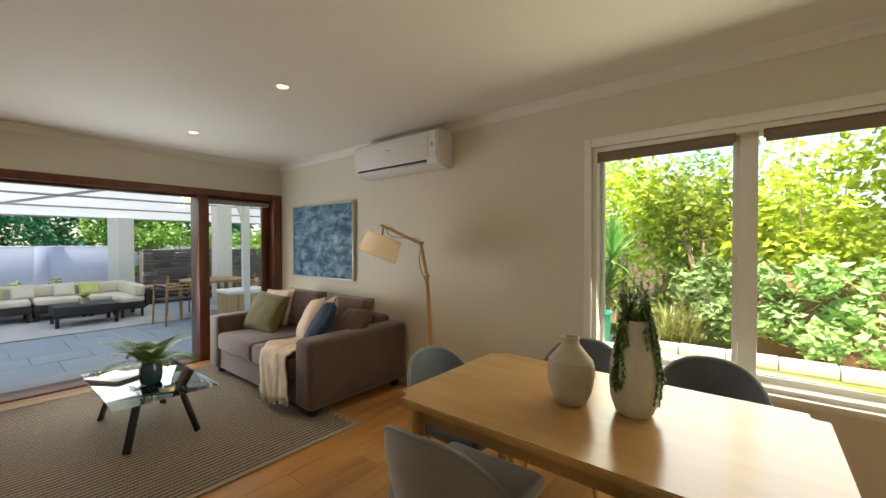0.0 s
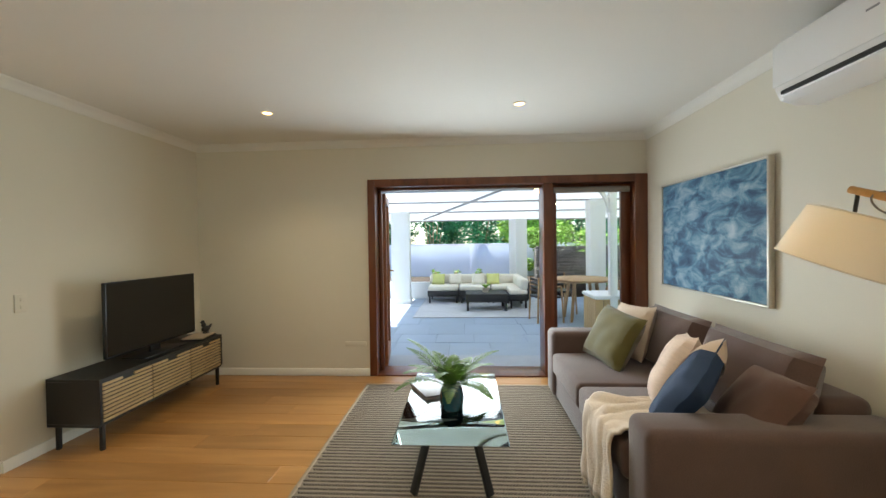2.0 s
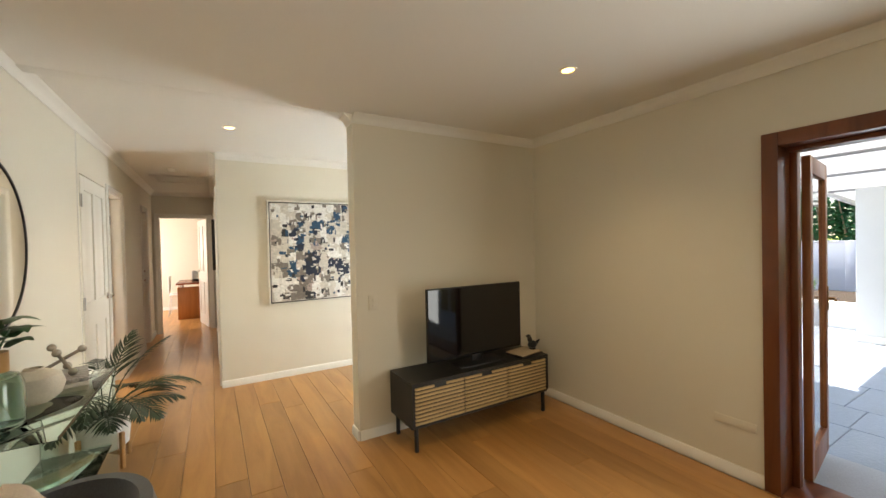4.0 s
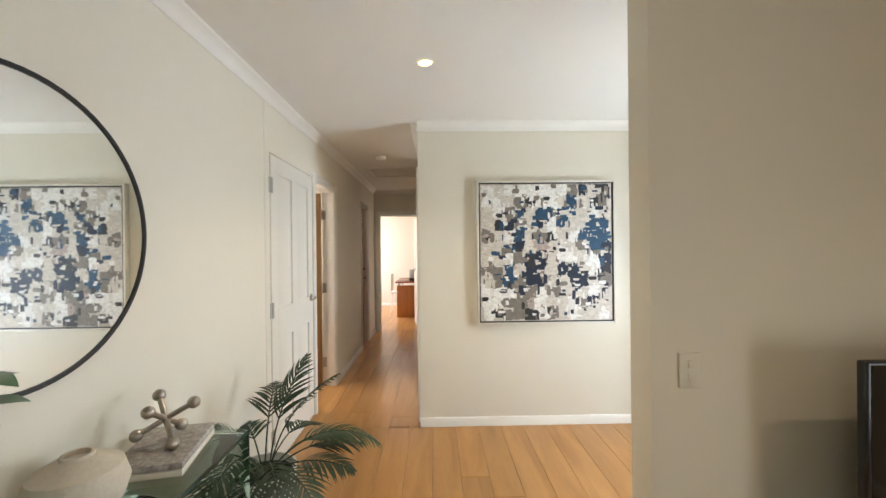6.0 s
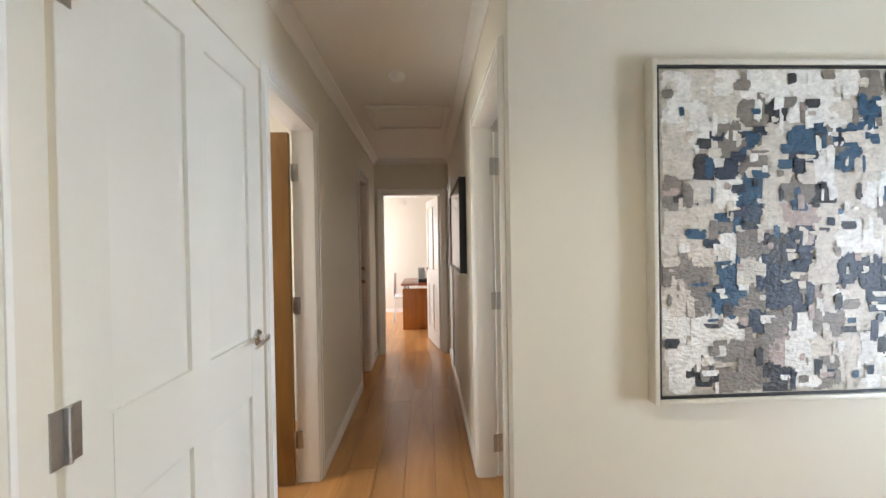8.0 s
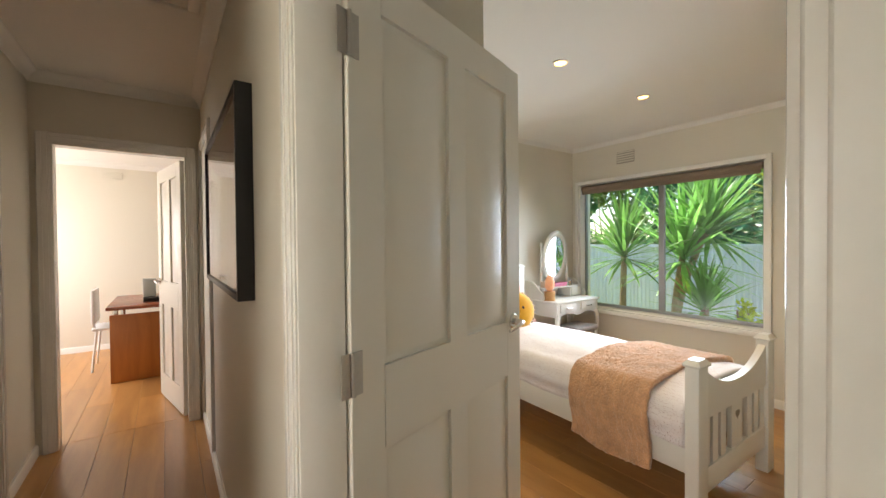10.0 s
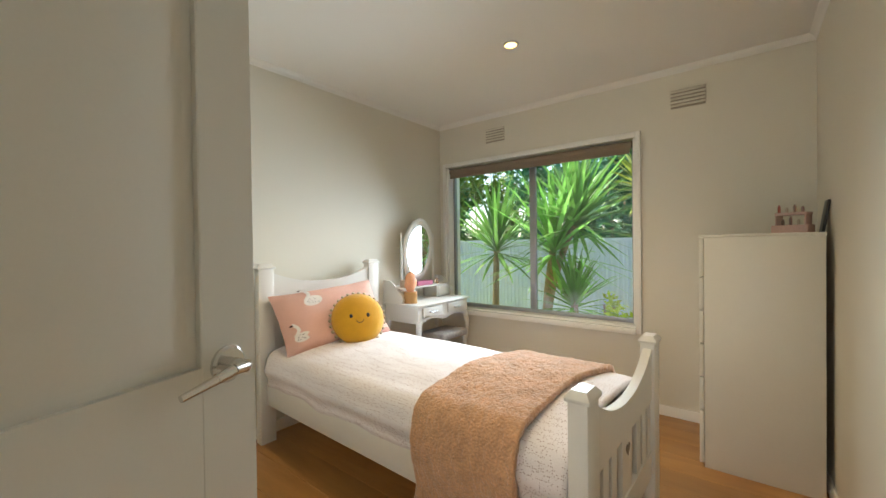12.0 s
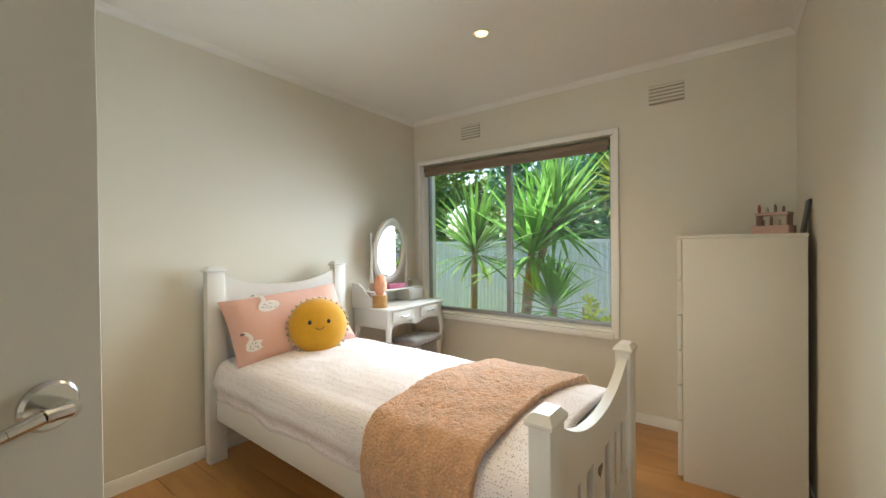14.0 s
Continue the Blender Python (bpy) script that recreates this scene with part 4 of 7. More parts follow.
for r, z in ((0.148, 0.0), (0.172, -0.18)):
    bm = B()
    for i in range(n):
        a, b = (mm @ Vector((r * math.cos(2 * math.pi * j / n), r * math.sin(2 * math.pi * j / n), z)) for j in (i, i + 1))
        add_tube(bm, a, b, 0.003, n=5, caps=False)
    if z == 0.0:
        for j in range(3):
            add_tube(bm, mm @ Vector((0, 0, -0.01)), mm @ Vector((0.148 * math.cos(j * 2.09), 0.148 * math.sin(j * 2.09), 0)), 0.002, n=5)
    part("shade_ring", bm, TRIMC, lamp)
bm = B()
bmesh.ops.create_uvsphere(bm, u_segments=16, v_segments=10, radius=0.03, matrix=mm @ Matrix.Translation((0, 0, -0.1)))
part("bulb", bm, glow_mat("warm_bulb", (1.0, 0.7, 0.36), 5), lamp, "glowing warm bulb")
bm = B()
add_tube(bm, (-0.50, -0.085, 1.508), mm @ Vector((0, 0, -0.08)), 0.006, n=8)
part("bulb_holder", bm, BLACK, lamp)
bl = new("floor_lamp_bulb", bpy.data.lights.new("floor_lamp_bulb", "POINT"))
bl.data.energy, bl.data.color, bl.data.shadow_soft_size = 8.0, (1.0, 0.67, 0.38), 0.025
bl.location = lamp.matrix_world @ (mm @ Vector((0, 0, -0.1)))


def cable(name, pts, r, material, parent=None, label=""):
    cu = bpy.data.curves.new(name, "CURVE")
    cu.dimensions, cu.bevel_depth, cu.bevel_resolution = "3D", r, 2
    sp = cu.splines.new("NURBS")
    sp.points.add(len(pts) - 1)
    for q, p in zip(sp.points, pts):
        q.co = (*p, 1)
    sp.use_endpoint_u, sp.order_u = True, 3
    cu.materials.append(material)
    tmp = bpy.data.objects.new(name, cu)
    scene.collection.objects.link(tmp)
    me = bpy.data.meshes.new_from_object(tmp.evaluated_get(bpy.context.evaluated_depsgraph_get()))
    bpy.data.objects.remove(tmp)
    bpy.data.curves.remove(cu)
    ob = new(name, me)
    ob.parent = parent
    return tagged(ob, label) if label else ob


CORD = mat("grey_cloth_cord", (0.2, 0.17, 0.14), 0.8, bump=0.2)
cable("cord", [(-0.36, -0.085, 1.46), (-0.40, -0.06, 1.50), (-0.46, -0.1, 1.49), (-0.40, -0.11, 1.42), (-0.30, -0.1, 1.41), (-0.18, -0.08, 1.40), (-0.10, -0.07, 1.40), (-0.08, -0.07, 1.34), (-0.10, -0.08, 1.22), (-0.07, -0.07, 1.12),
               (-0.03, -0.03, 1.0), (-0.04, -0.02, 0.75), (-0.05, 0.0, 0.62), (-0.09, 0.05, 0.5), (-0.05, 0.08, 0.35), (-0.08, 0.1, 0.24), (-0.16, 0.12, 0.22), (-0.1, 0.14, 0.2), (-0.12, 0.2, 0.04), (-0.15, 0.3, 0.015)], 0.003, CORD, lamp, "grey cloth covered cord")

# wall art above the sofa
SEA = mat("sea_paint", (0.1, 0.2, 0.32), 0.6, var=0.0, bump=0.2)
n, l = SEA.node_tree.nodes, SEA.node_tree.links
tc, mp = n.new("ShaderNodeTexCoord"), n.new("ShaderNodeMapping")
mp.inputs["Scale"].default_value = (1.0, 1.0, 1.9)
l.new(tc.outputs["Object"], mp.inputs["Vector"])
nz = n.new("ShaderNodeTexNoise")
nz.inputs["Scale"].default_value, nz.inputs["Detail"].default_value, nz.inputs["Distortion"].default_value, nz.inputs["Roughness"].default_value = 5.2, 8, 0.55, 0.6
l.new(mp.outputs[0], nz.inputs["Vector"])
cr = n.new("ShaderNodeValToRGB")
cr.color_ramp.elements[0].position, cr.color_ramp.elements[0].color = 0.30, (0.012, 0.035, 0.09, 1)
cr.color_ramp.elements[1].position, cr.color_ramp.elements[1].color = 0.72, (0.42, 0.50, 0.56, 1)
for p, c in ((0.42, (0.035, 0.10, 0.19, 1)), (0.50, (0.09, 0.22, 0.33, 1)), (0.58, (0.22, 0.34, 0.45, 1))):
    cr.color_ramp.elements.new(p).color = c
l.new(nz.outputs["Fac"], cr.inputs["Fac"])
l.new(cr.outputs[0], n["Principled BSDF"].inputs["Base Color"])
art = thing("framed_painting", (-3.145, 3.995, 1.39), "framed painting of deep blue sea and foam", "painting")
bpart("canvas", (-0.60, -0.024, -0.425, 0.60, -0.004, 0.425), SEA, art, 0.001)
SILVER = mat("pale_silver_frame", (0.62, 0.58, 0.5), 0.35, 0.3, var=0.06)
for d in ((-0.617, -0.036, -0.442, -0.602, 0, 0.442), (0.602, -0.036, -0.442, 0.617, 0, 0.442), (-0.602, -0.036, 0.427, 0.602, 0, 0.442), (-0.602, -0.036, -0.442, 0.602, 0, -0.427)):
    bpart("frame_rail", d, SILVER, art, 0.002)

# air conditioner
ac = thing("air_conditioner", (-1.72, 3.998, 2.015), "white wall-mounted split air conditioner", "air conditioner")
bm = B()
sec = [(0.0, 0.0), (-0.12, 0.0), (-0.19, 0.025), (-0.215, 0.075), (-0.222, 0.26), (-0.205, 0.305), (-0.17, 0.318), (0.0, 0.318)]
add_prism(bm, sec, -0.54, 0.54, Matrix(((0, 0, 1, 0), (1, 0, 0, 0), (0, 1, 0, 0), (0, 0, 0, 1))))
bmesh.ops.recalc_face_normals(bm, faces=bm.faces)
bmesh.ops.bevel(bm, geom=[e for e in bm.edges if e.calc_face_angle(0) > 1.2], offset=0.012, segments=3, affect="EDGES")
ACW = mat("glossy_white_plastic", (0.80, 0.79, 0.78), 0.18, var=0.008, bump=0)
part("casing", bm, ACW, ac)
bpart("front_panel", (-0.528, -0.229, 0.085, 0.445, -0.221, 0.285), ACW, ac, 0.004)
bpart("side_panel", (0.448, -0.228, 0.085, 0.532, -0.221, 0.285), ACW, ac, 0.004)
bm = B()
add_box(bm, -0.495, -0.214, 0.045, 0.415, -0.195, 0.062)
part("outlet", bm, BLACK, ac, "dark air outlet slot")
bm = B()
add_box(bm, -0.495, -0.010, -0.004, 0.415, 0.045, 0.002, bevel=0.002, m=Matrix.Translation((0, -0.20, 0.03)) @ Matrix.Rotation(radians(-28), 4, "X"))
part("flap", bm, ACW, ac)
bpart("badge", (-0.07, -0.2305, 0.20, -0.02, -0.2290, 0.208), mat("grey_badge", (0.25, 0.25, 0.26), 0.4), ac, 0)
bpart("display", (0.478, -0.2295, 0.165, 0.508, -0.228, 0.20), mat("grey_display", (0.45, 0.45, 0.46), 0.3), ac, 0)

# television and its cabinet
cab = thing("tv_cabinet", (-3.225, -0.375, 0), "black media cabinet with three slatted ash doors", "cabinet")
CABB = mat("black_stained_oak", (0.014, 0.013, 0.012), 0.45, var=0.2, scale=4, fine=60, bump=0.06, stretch=(0.2, 1, 1))
ASH = wood_mat("pale_ash_slat", (0.55, 0.41, 0.22), (0.46, 0.33, 0.16), 0.45, 0, 0.06)
bm = B()
for d in ((-0.64, -0.19, 0.465, 0.64, 0.19, 0.485), (-0.64, -0.19, 0.165, 0.64, 0.175, 0.185), (-0.64, -0.19, 0.185, -0.62, 0.19, 0.465), (0.62, -0.19, 0.185, 0.64, 0.19, 0.465), (-0.62, -0.19, 0.185, 0.62, -0.175, 0.465)):
    add_box(bm, *d, bevel=0.002, seg=1)
part("body", bm, CABB, cab)
for i in range(3):
    x0 = -0.618 + i * 0.413
    x1 = x0 + 0.410
    dr = bpart("door", (x0, 0.158, 0.187, x1, 0.176, 0.463), CABB, cab, 0.002)
    for k in range(10):
        z = 0.192 + k * 0.0268
        cut = 0.10 if k == 9 else 0
        if cut:
            for a, b in ((x0 + 0.004, x0 + 0.155), (x1 - 0.155, x1 - 0.004)):
                bpart("slat", (a, 0.176, z, b, 0.19, z + 0.0165), ASH, dr, 0.002)
        else:
            bpart("slat", (x0 + 0.004, 0.176, z, x1 - 0.004, 0.19, z + 0.0165), ASH, dr, 0.002)
for x in (-0.60, 0.60):
    for y in (-0.15, 0.16):
        bm = B()
        add_box(bm, x - 0.012, y - 0.012, 0, x + 0.012, y + 0.012, 0.166, bevel=0.002)
        part("leg", bm, BLACK, cab)
tv = thing("television", (-3.255, -0.355, 0.485), "black flat television switched off on a stand", "television")
bpart("panel", (-0.455, -0.018, 0.065, 0.455, 0.012, 0.615), mat("black_bezel", (0.01, 0.01, 0.011), 0.25), tv, 0.006)
bpart("screen", (-0.445, 0.0122, 0.082, 0.445, 0.0132, 0.606), mat("dark_screen_glass", (0.003, 0.003, 0.0035), 0.05, var=0.02, bump=0, spec=0.5), tv, 0)
bm = B()
add_box(bm, -0.05, -0.02, 0.01, 0.05, 0.0, 0.08, bevel=0.004)
part("neck", bm, BLACK, tv)
bpart("foot", (-0.22, -0.10, 0.0, 0.22, 0.10, 0.012), BLACK, tv, 0.004)
tray = thing("tray_book", pose(-3.71, -0.31, 0.486, 0, 0, 8), "stacked book and tray on the cabinet", "book")
bpart("cover", (-0.13, -0.095, 0, 0.13, 0.095, 0.012), BLACK, tray, 0.002)
bpart("pages", (-0.125, -0.09, 0.012, 0.12, 0.09, 0.024), mat("cream_pages", (0.5, 0.4, 0.28), 0.7), tray, 0.002)
bird = B()
for c, r, s in (((0, 0, 0.04), 0.035, (1.4, 0.8, 0.9)), ((0.03, 0, 0.085), 0.022, (1, 0.9, 1.2)), ((0.045, 0, 0.115), 0.018, (1.2, 0.9, 0.9))):
    bmesh.ops.create_uvsphere(bird, u_segments=16, v_segments=10, radius=r, matrix=Matrix.Translation(c) @ Matrix.Diagonal((*s, 1)))
add_tube(bird, (0.06, 0, 0.115), (0.085, 0, 0.122), 0.006, 0.001, 8)
add_tube(bird, (-0.04, 0, 0.045), (-0.085, 0, 0.07), 0.016, 0.006, 8)
add_tube(bird, (0, 0, 0), (0, 0, 0.012), 0.03, 0.026, 16)
bo = link("bird_figurine", bird, BLACK)
bo.location = (-3.81, -0.31, 0.51)
tagged(bo, "small black bird figurine on a book", "figurine")

# ---- dining ----
tab = thing("dining_table", (0.425, 2.78, 0), "honey oak dining table with rounded corners", "dining table")
bm = B()
vs = add_box(bm, -0.675, -0.41, 0.722, 0.675, 0.41, 0.75)
bmesh.ops.bevel(bm, geom=[e for e in bm.edges if abs(e.verts[0].co.z - e.verts[1].co.z) > 0.02], offset=0.05, segments=5, affect="EDGES")
bmesh.ops.bevel(bm, geom=[e for e in bm.edges if abs(e.verts[0].co.z - e.verts[1].co.z) < 1e-4 and len(e.link_faces) == 2 and e.calc_face_angle(0) > 1], offset=0.004, segments=2, affect="EDGES")
part("tabletop", bm, OAK, tab)
for d in ((-0.58, -0.345, 0.645, 0.58, -0.325, 0.722), (-0.58, 0.325, 0.645, 0.58, 0.345, 0.722), (-0.60, -0.32, 0.645, -0.58, 0.32, 0.722), (0.58, -0.32, 0.645, 0.60, 0.32, 0.722)):
    bpart("apron", d, OAKLEG, tab, 0.003)
for sx in (-1, 1):
    for sy in (-1, 1):
        bm = B()
        add_tube(bm, (sx * 0.61, sy * 0.36, 0), (sx * 0.585, sy * 0.335, 0.722), 0.018, 0.032, 14)
        part("leg", bm, OAKLEG, tab)

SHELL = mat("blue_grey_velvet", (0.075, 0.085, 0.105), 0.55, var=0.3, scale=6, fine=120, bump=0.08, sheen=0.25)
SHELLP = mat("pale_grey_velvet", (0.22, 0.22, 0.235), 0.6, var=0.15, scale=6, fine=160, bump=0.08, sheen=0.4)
PIPE = mat("pale_piping", (0.20, 0.205, 0.22), 0.5, bump=0.05)


def dining_chair(m, fabric, label):
    """A tub dining chair facing local +y, seat centre at the origin."""
    c = thing("dining_chair", m, label, "chair", "dining chairs")
    bm = B()
    vs = add_box(bm, -0.225, -0.21, 0.41, 0.225, 0.22, 0.475, bevel=0.028, seg=3)
    part("seat", bm, fabric, c)
    n, k = 24, 10
    bm = B()
    g = {}
    for side in (0, 1):
        for i in range(n + 1):
            a = radians(200 + 140 * i / n)
            e = abs(2 * i / n - 1)
            topz = 0.76 - 0.24 * e ** 2.6
            for j in range(k + 1):
                z = 0.42 + (topz - 0.42) * j / k
                f = j / k
                r = 0.235 + 0.035 * f + (0.028 if side else 0.0) * (1 - 0.55 * f ** 6)
                g[side, i, j] = bm.verts.new((r * math.cos(a) * 1.02, r * math.sin(a) - 0.03 * f, z))
    for i in range(n):
        for j in range(k):
            bm.faces.new((g[0, i, j], g[0, i + 1, j], g[0, i + 1, j + 1], g[0, i, j + 1]))
            bm.faces.new((g[1, i, j + 1], g[1, i + 1, j + 1], g[1, i + 1, j], g[1, i, j]))
    for i in range(n):
        bm.faces.new((g[0, i, k], g[0, i + 1, k], g[1, i + 1, k], g[1, i, k]))
        bm.faces.new((g[0, i, 0], g[1, i, 0], g[1, i + 1, 0], g[0, i + 1, 0]))
    for i in (0, n):
        for j in range(k):
            bm.faces.new((g[0, i, j], g[0, i, j + 1], g[1, i, j + 1], g[1, i, j]))
    rim = [(g[0, i, k].co + g[1, i, k].co) / 2 for i in range(n + 1)]
    part("backrest", bm, fabric, c)
    cable("piping", rim, 0.009, PIPE, c, "pale piped edge")
    for sx in (-1, 1):
        for sy in (-1, 1):
            bm = B()
            add_tube(bm, (sx * 0.21, sy * 0.19, 0), (sx * 0.14, sy * 0.13, 0.415), 0.009, 0.015, 10)
            part("leg", bm, OAKLEG, c, "tapered wooden leg")
    return c


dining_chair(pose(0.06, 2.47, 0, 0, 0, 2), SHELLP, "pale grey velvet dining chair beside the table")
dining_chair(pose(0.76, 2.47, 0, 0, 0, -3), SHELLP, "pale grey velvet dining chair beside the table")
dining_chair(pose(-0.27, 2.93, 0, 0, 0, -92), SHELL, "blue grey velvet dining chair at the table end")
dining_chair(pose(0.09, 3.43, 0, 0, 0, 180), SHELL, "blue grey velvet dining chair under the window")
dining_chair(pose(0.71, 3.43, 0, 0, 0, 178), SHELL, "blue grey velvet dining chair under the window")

CERAM = mat("speckled_stone_ceramic", (0.50, 0.43, 0.34), 0.75, var=0.14, scale=14, fine=220, bump=0.25)
v1 = thing("vase", Matrix.Translation((0.345, 2.755, 0.75)) @ Matrix.Diagonal((0.87, 0.87, 0.94, 1)), "round beige stoneware vase with a narrow neck", "vase")
bm = B()
add_lathe(bm, [(0.0, 0.0), (0.058, 0.0), (0.066, 0.006), (0.088, 0.05), (0.100, 0.11), (0.101, 0.15), (0.096, 0.168), (0.094, 0.171), (0.095, 0.174), (0.076, 0.196), (0.052, 0.222), (0.038, 0.24), (0.036, 0.255), (0.041, 0.268), (0.034, 0.268), (0.030, 0.24), (0.0, 0.23)], 40)
part("body", bm, CERAM, v1)
v2 = thing("planter_vase", Matrix.Translation((0.56, 2.80, 0.75)) @ Matrix.Diagonal((0.74, 0.74, 0.90, 1)), "tall white ceramic vase with trailing green succulent", "potted plant")
bm = B()
add_lathe(bm, [(0.0, 0.0), (0.07, 0.0), (0.084, 0.012), (0.105, 0.06), (0.112, 0.12), (0.108, 0.2), (0.092, 0.28), (0.074, 0.33), (0.066, 0.36), (0.066, 0.375), (0.058, 0.375), (0.055, 0.34), (0.0, 0.33)], 40)
part("body", bm, mat("matt_white_ceramic", (0.62, 0.58, 0.52), 0.6, var=0.08, bump=0.15), v2)
TRAIL = mat("trailing_leaf_green", (0.085, 0.18, 0.03), 0.5, var=0.3, scale=30, bump=0.1, rnd=0.3)
for i in range(44):
    a = radians(random.uniform(-20, 70)) if i % 3 else i * 2.399 if i % 2 else radians(random.uniform(225, 255))
    drop = (random.choice((0.14, 0.2, 0.3, 0.34)) if i % 3 else 0.11 if i % 2 else 0.24) * random.uniform(0.7, 1.1)
    bm = B()
    p = Vector((0.03 * math.cos(a), 0.03 * math.sin(a), 0.36))
    pts = [p, p + Vector((0.03 * math.cos(a), 0.03 * math.sin(a), 0.05 + 0.04 * random.random()))]
    rr, z = 0.085, 0.36
    while z > 0.36 - drop:
        f = (0.36 - z)
        rr = 0.082 + 0.16 * min(f, 0.2) * 1.1 + random.uniform(-0.004, 0.006)
        if f > 0.22:
            rr -= 0.1 * (f - 0.22)
        a += random.uniform(-0.08, 0.08)
        pts.append(Vector((rr * math.cos(a), rr * math.sin(a), z)))
        z -= 0.02
    for q, w in zip(pts, pts[1:]):
        add_tube(bm, q, w, 0.0012, n=4, caps=False)
        for s in range(8):
            d = Vector((random.uniform(-1, 1), random.uniform(-1, 1), random.uniform(-0.8, 0.3))).normalized()
            leaf_strip(bm, q.lerp(w, s / 8), d, Vector((0, 0, 1)) if abs(d.z) < 0.9 else Vector((1, 0, 0)), random.uniform(0.012, 0.02), 0.010, 0.2, 3)
    part("trailing_stem", bm, TRAIL, v2)
for i in range(26):
    bm = B()
    a = i * 2.399
    p = Vector((0.035 * math.cos(a), 0.035 * math.sin(a), 0.36))
    q = p + Vector((0.028 * math.cos(a), 0.028 * math.sin(a), random.uniform(0.05, 0.19)))
    add_tube(bm, p, q, 0.002, n=5)
    for s in range(34):
        d = Vector((random.uniform(-1, 1), random.uniform(-1, 1), random.uniform(-0.4, 0.8))).normalized()
        leaf_strip(bm, p.lerp(q, s / 34), d, Vector((0, 0, 1)), random.uniform(0.02, 0.034), 0.012, 0.3, 3)
    part("stem", bm, TRAIL, v2)
# ---- hall ----
rngh = random.Random(11)
pal = [(0.60, 0.55, 0.48), (0.76, 0.74, 0.70), (0.20, 0.172, 0.146), (0.010, 0.020, 0.046), (0.014, 0.068, 0.135), (0.028, 0.028, 0.032), (0.42, 0.33, 0.29)]
PAINTS = [mat("paint_" + k, c, 0.5, var=0.28, scale=24, fine=70, bump=0.4, stretch=(1, 1, 1.6)) for k, c in zip(("ivory", "white", "taupe", "navy", "teal_blue", "charcoal", "sand"), pal)]
pic = thing("abstract_painting", Matrix.Translation((-2.515, -2.418, 1.381)) @ Matrix.Diagonal((1.012, 1, 1.055, 1)), "abstract canvas of white, navy, teal and taupe strokes", "painting")
bpart("canvas", (-0.52, 0.004, -0.515, 0.52, 0.034, 0.515), PAINTS[0], pic, 0.002)
strokes = [B() for _ in PAINTS]
# broad layout of the colours, row by row from the top; each letter is one patch of paint
LAYOUT = ("WIWWWWWWTNIC", "WWITCWWIBICT", "IWTBIBBBIIWI", "ICNTINWBIIBB", "TIWBITCIWBBB", "IIBNISIWITBN",
          "IIWTCNIWWIWN", "TTBINNINNIWC", "ITBTNNSINNIT", "WWWNTWTIIIWI", "WWTTSWIIWTNI", "WCTTCWTIWIIW")
TONE = {"I": 0, "W": 1, "T": 2, "N": 3, "B": 4, "C": 5, "S": 6}
depth = 0.0345


def knife_stroke(bm, x, z, w, h, along):
    """One palette-knife stroke: a fan of streaks with slightly ragged ends."""
    global depth
    n = max(3, int((h if along else w) / 0.005))
    turn, bow = rngh.uniform(-0.08, 0.08), rngh.uniform(-0.06, 0.06)
    ct, sn = math.cos(turn), math.sin(turn)
    e0, e1 = 0.08, 0.08
    for k in range(n):
        f0, f1 = k / n - 0.5, (k + 1.2) / n - 0.5
        e0 = min(0.22, max(0.0, e0 + rngh.uniform(-0.06, 0.06)))
        e1 = min(0.22, max(0.0, e1 + rngh.uniform(-0.06, 0.06)))
        round_off = 0.09 * (2 * f0) ** 4
        u0, u1 = -0.5 + e0 + round_off, 0.5 - e1 - round_off
        if u1 - u0 < 0.05:
            continue
        depth += 0.0000007
        ring = []
        for u, f in ((u0, f0), (u0, f1), (u1, f1), (u1, f0)):
            du, dv = (u * w, (f + bow * u) * h) if along else ((f + bow * u) * w, u * h)
            ring.append(bm.verts.new((max(-0.515, min(0.515, x + du * ct - dv * sn)), depth, max(-0.51, min(0.51, z + du * sn + dv * ct)))))
        bm.faces.new(ring)


for _ in range(2):
    cells = [(r, c) for r in range(12) for c in range(12)]
    rngh.shuffle(cells)
    for r, c in cells:
        x, z = 0.5 - (c + 0.5) / 12 + rngh.uniform(-0.02, 0.02), 0.5 - (r + 0.5) / 12 + rngh.uniform(-0.02, 0.02)
        along = rngh.random() < 0.5
        w, h = rngh.uniform(0.08, 0.13), rngh.uniform(0.055, 0.09)
        knife_stroke(strokes[TONE[LAYOUT[r][c]]], x, z, *((w, h) if along else (h, w)), along)
for i in range(620):
    x, z = rngh.uniform(-0.5, 0.5), rngh.uniform(-0.5, 0.5)
    c, r = min(11, int((0.5 - x) * 12)), min(11, int((0.5 - z) * 12))
    if rngh.random() < 0.5:
        c, r = max(0, min(11, c + rngh.choice((-1, 0, 1)))), max(0, min(11, r + rngh.choice((-1, 1))))
    k = TONE[LAYOUT[r][c]] if rngh.random() < 0.72 else rngh.choices(range(7), (2.4, 3.4, 1.8, 2.2, 1.0, 2.2, 0.8))[0]
    along = rngh.random() < 0.5
    w, h = rngh.uniform(0.02, 0.085), rngh.uniform(0.008, 0.034)
    knife_stroke(strokes[k], x, z, *((w, h) if along else (h, w)), along)
for bm, m in zip(strokes, PAINTS):
    ob = part("paint_layer", bm, m, pic)
    tagged(ob, kind="stuff")
# black strips put in for the shaded gap between canvas and frame
bm = B()
for d in ((-0.528, 0.030, -0.523, -0.520, 0.040, 0.523), (0.520, 0.030, -0.523, 0.528, 0.040, 0.523), (-0.52, 0.030, 0.515, 0.52, 0.040, 0.523), (-0.52, 0.030, -0.523, 0.52, 0.040, -0.515)):
    add_box(bm, *d)
part("shadow_gap", bm, BLACK, pic, "thin black inner line")
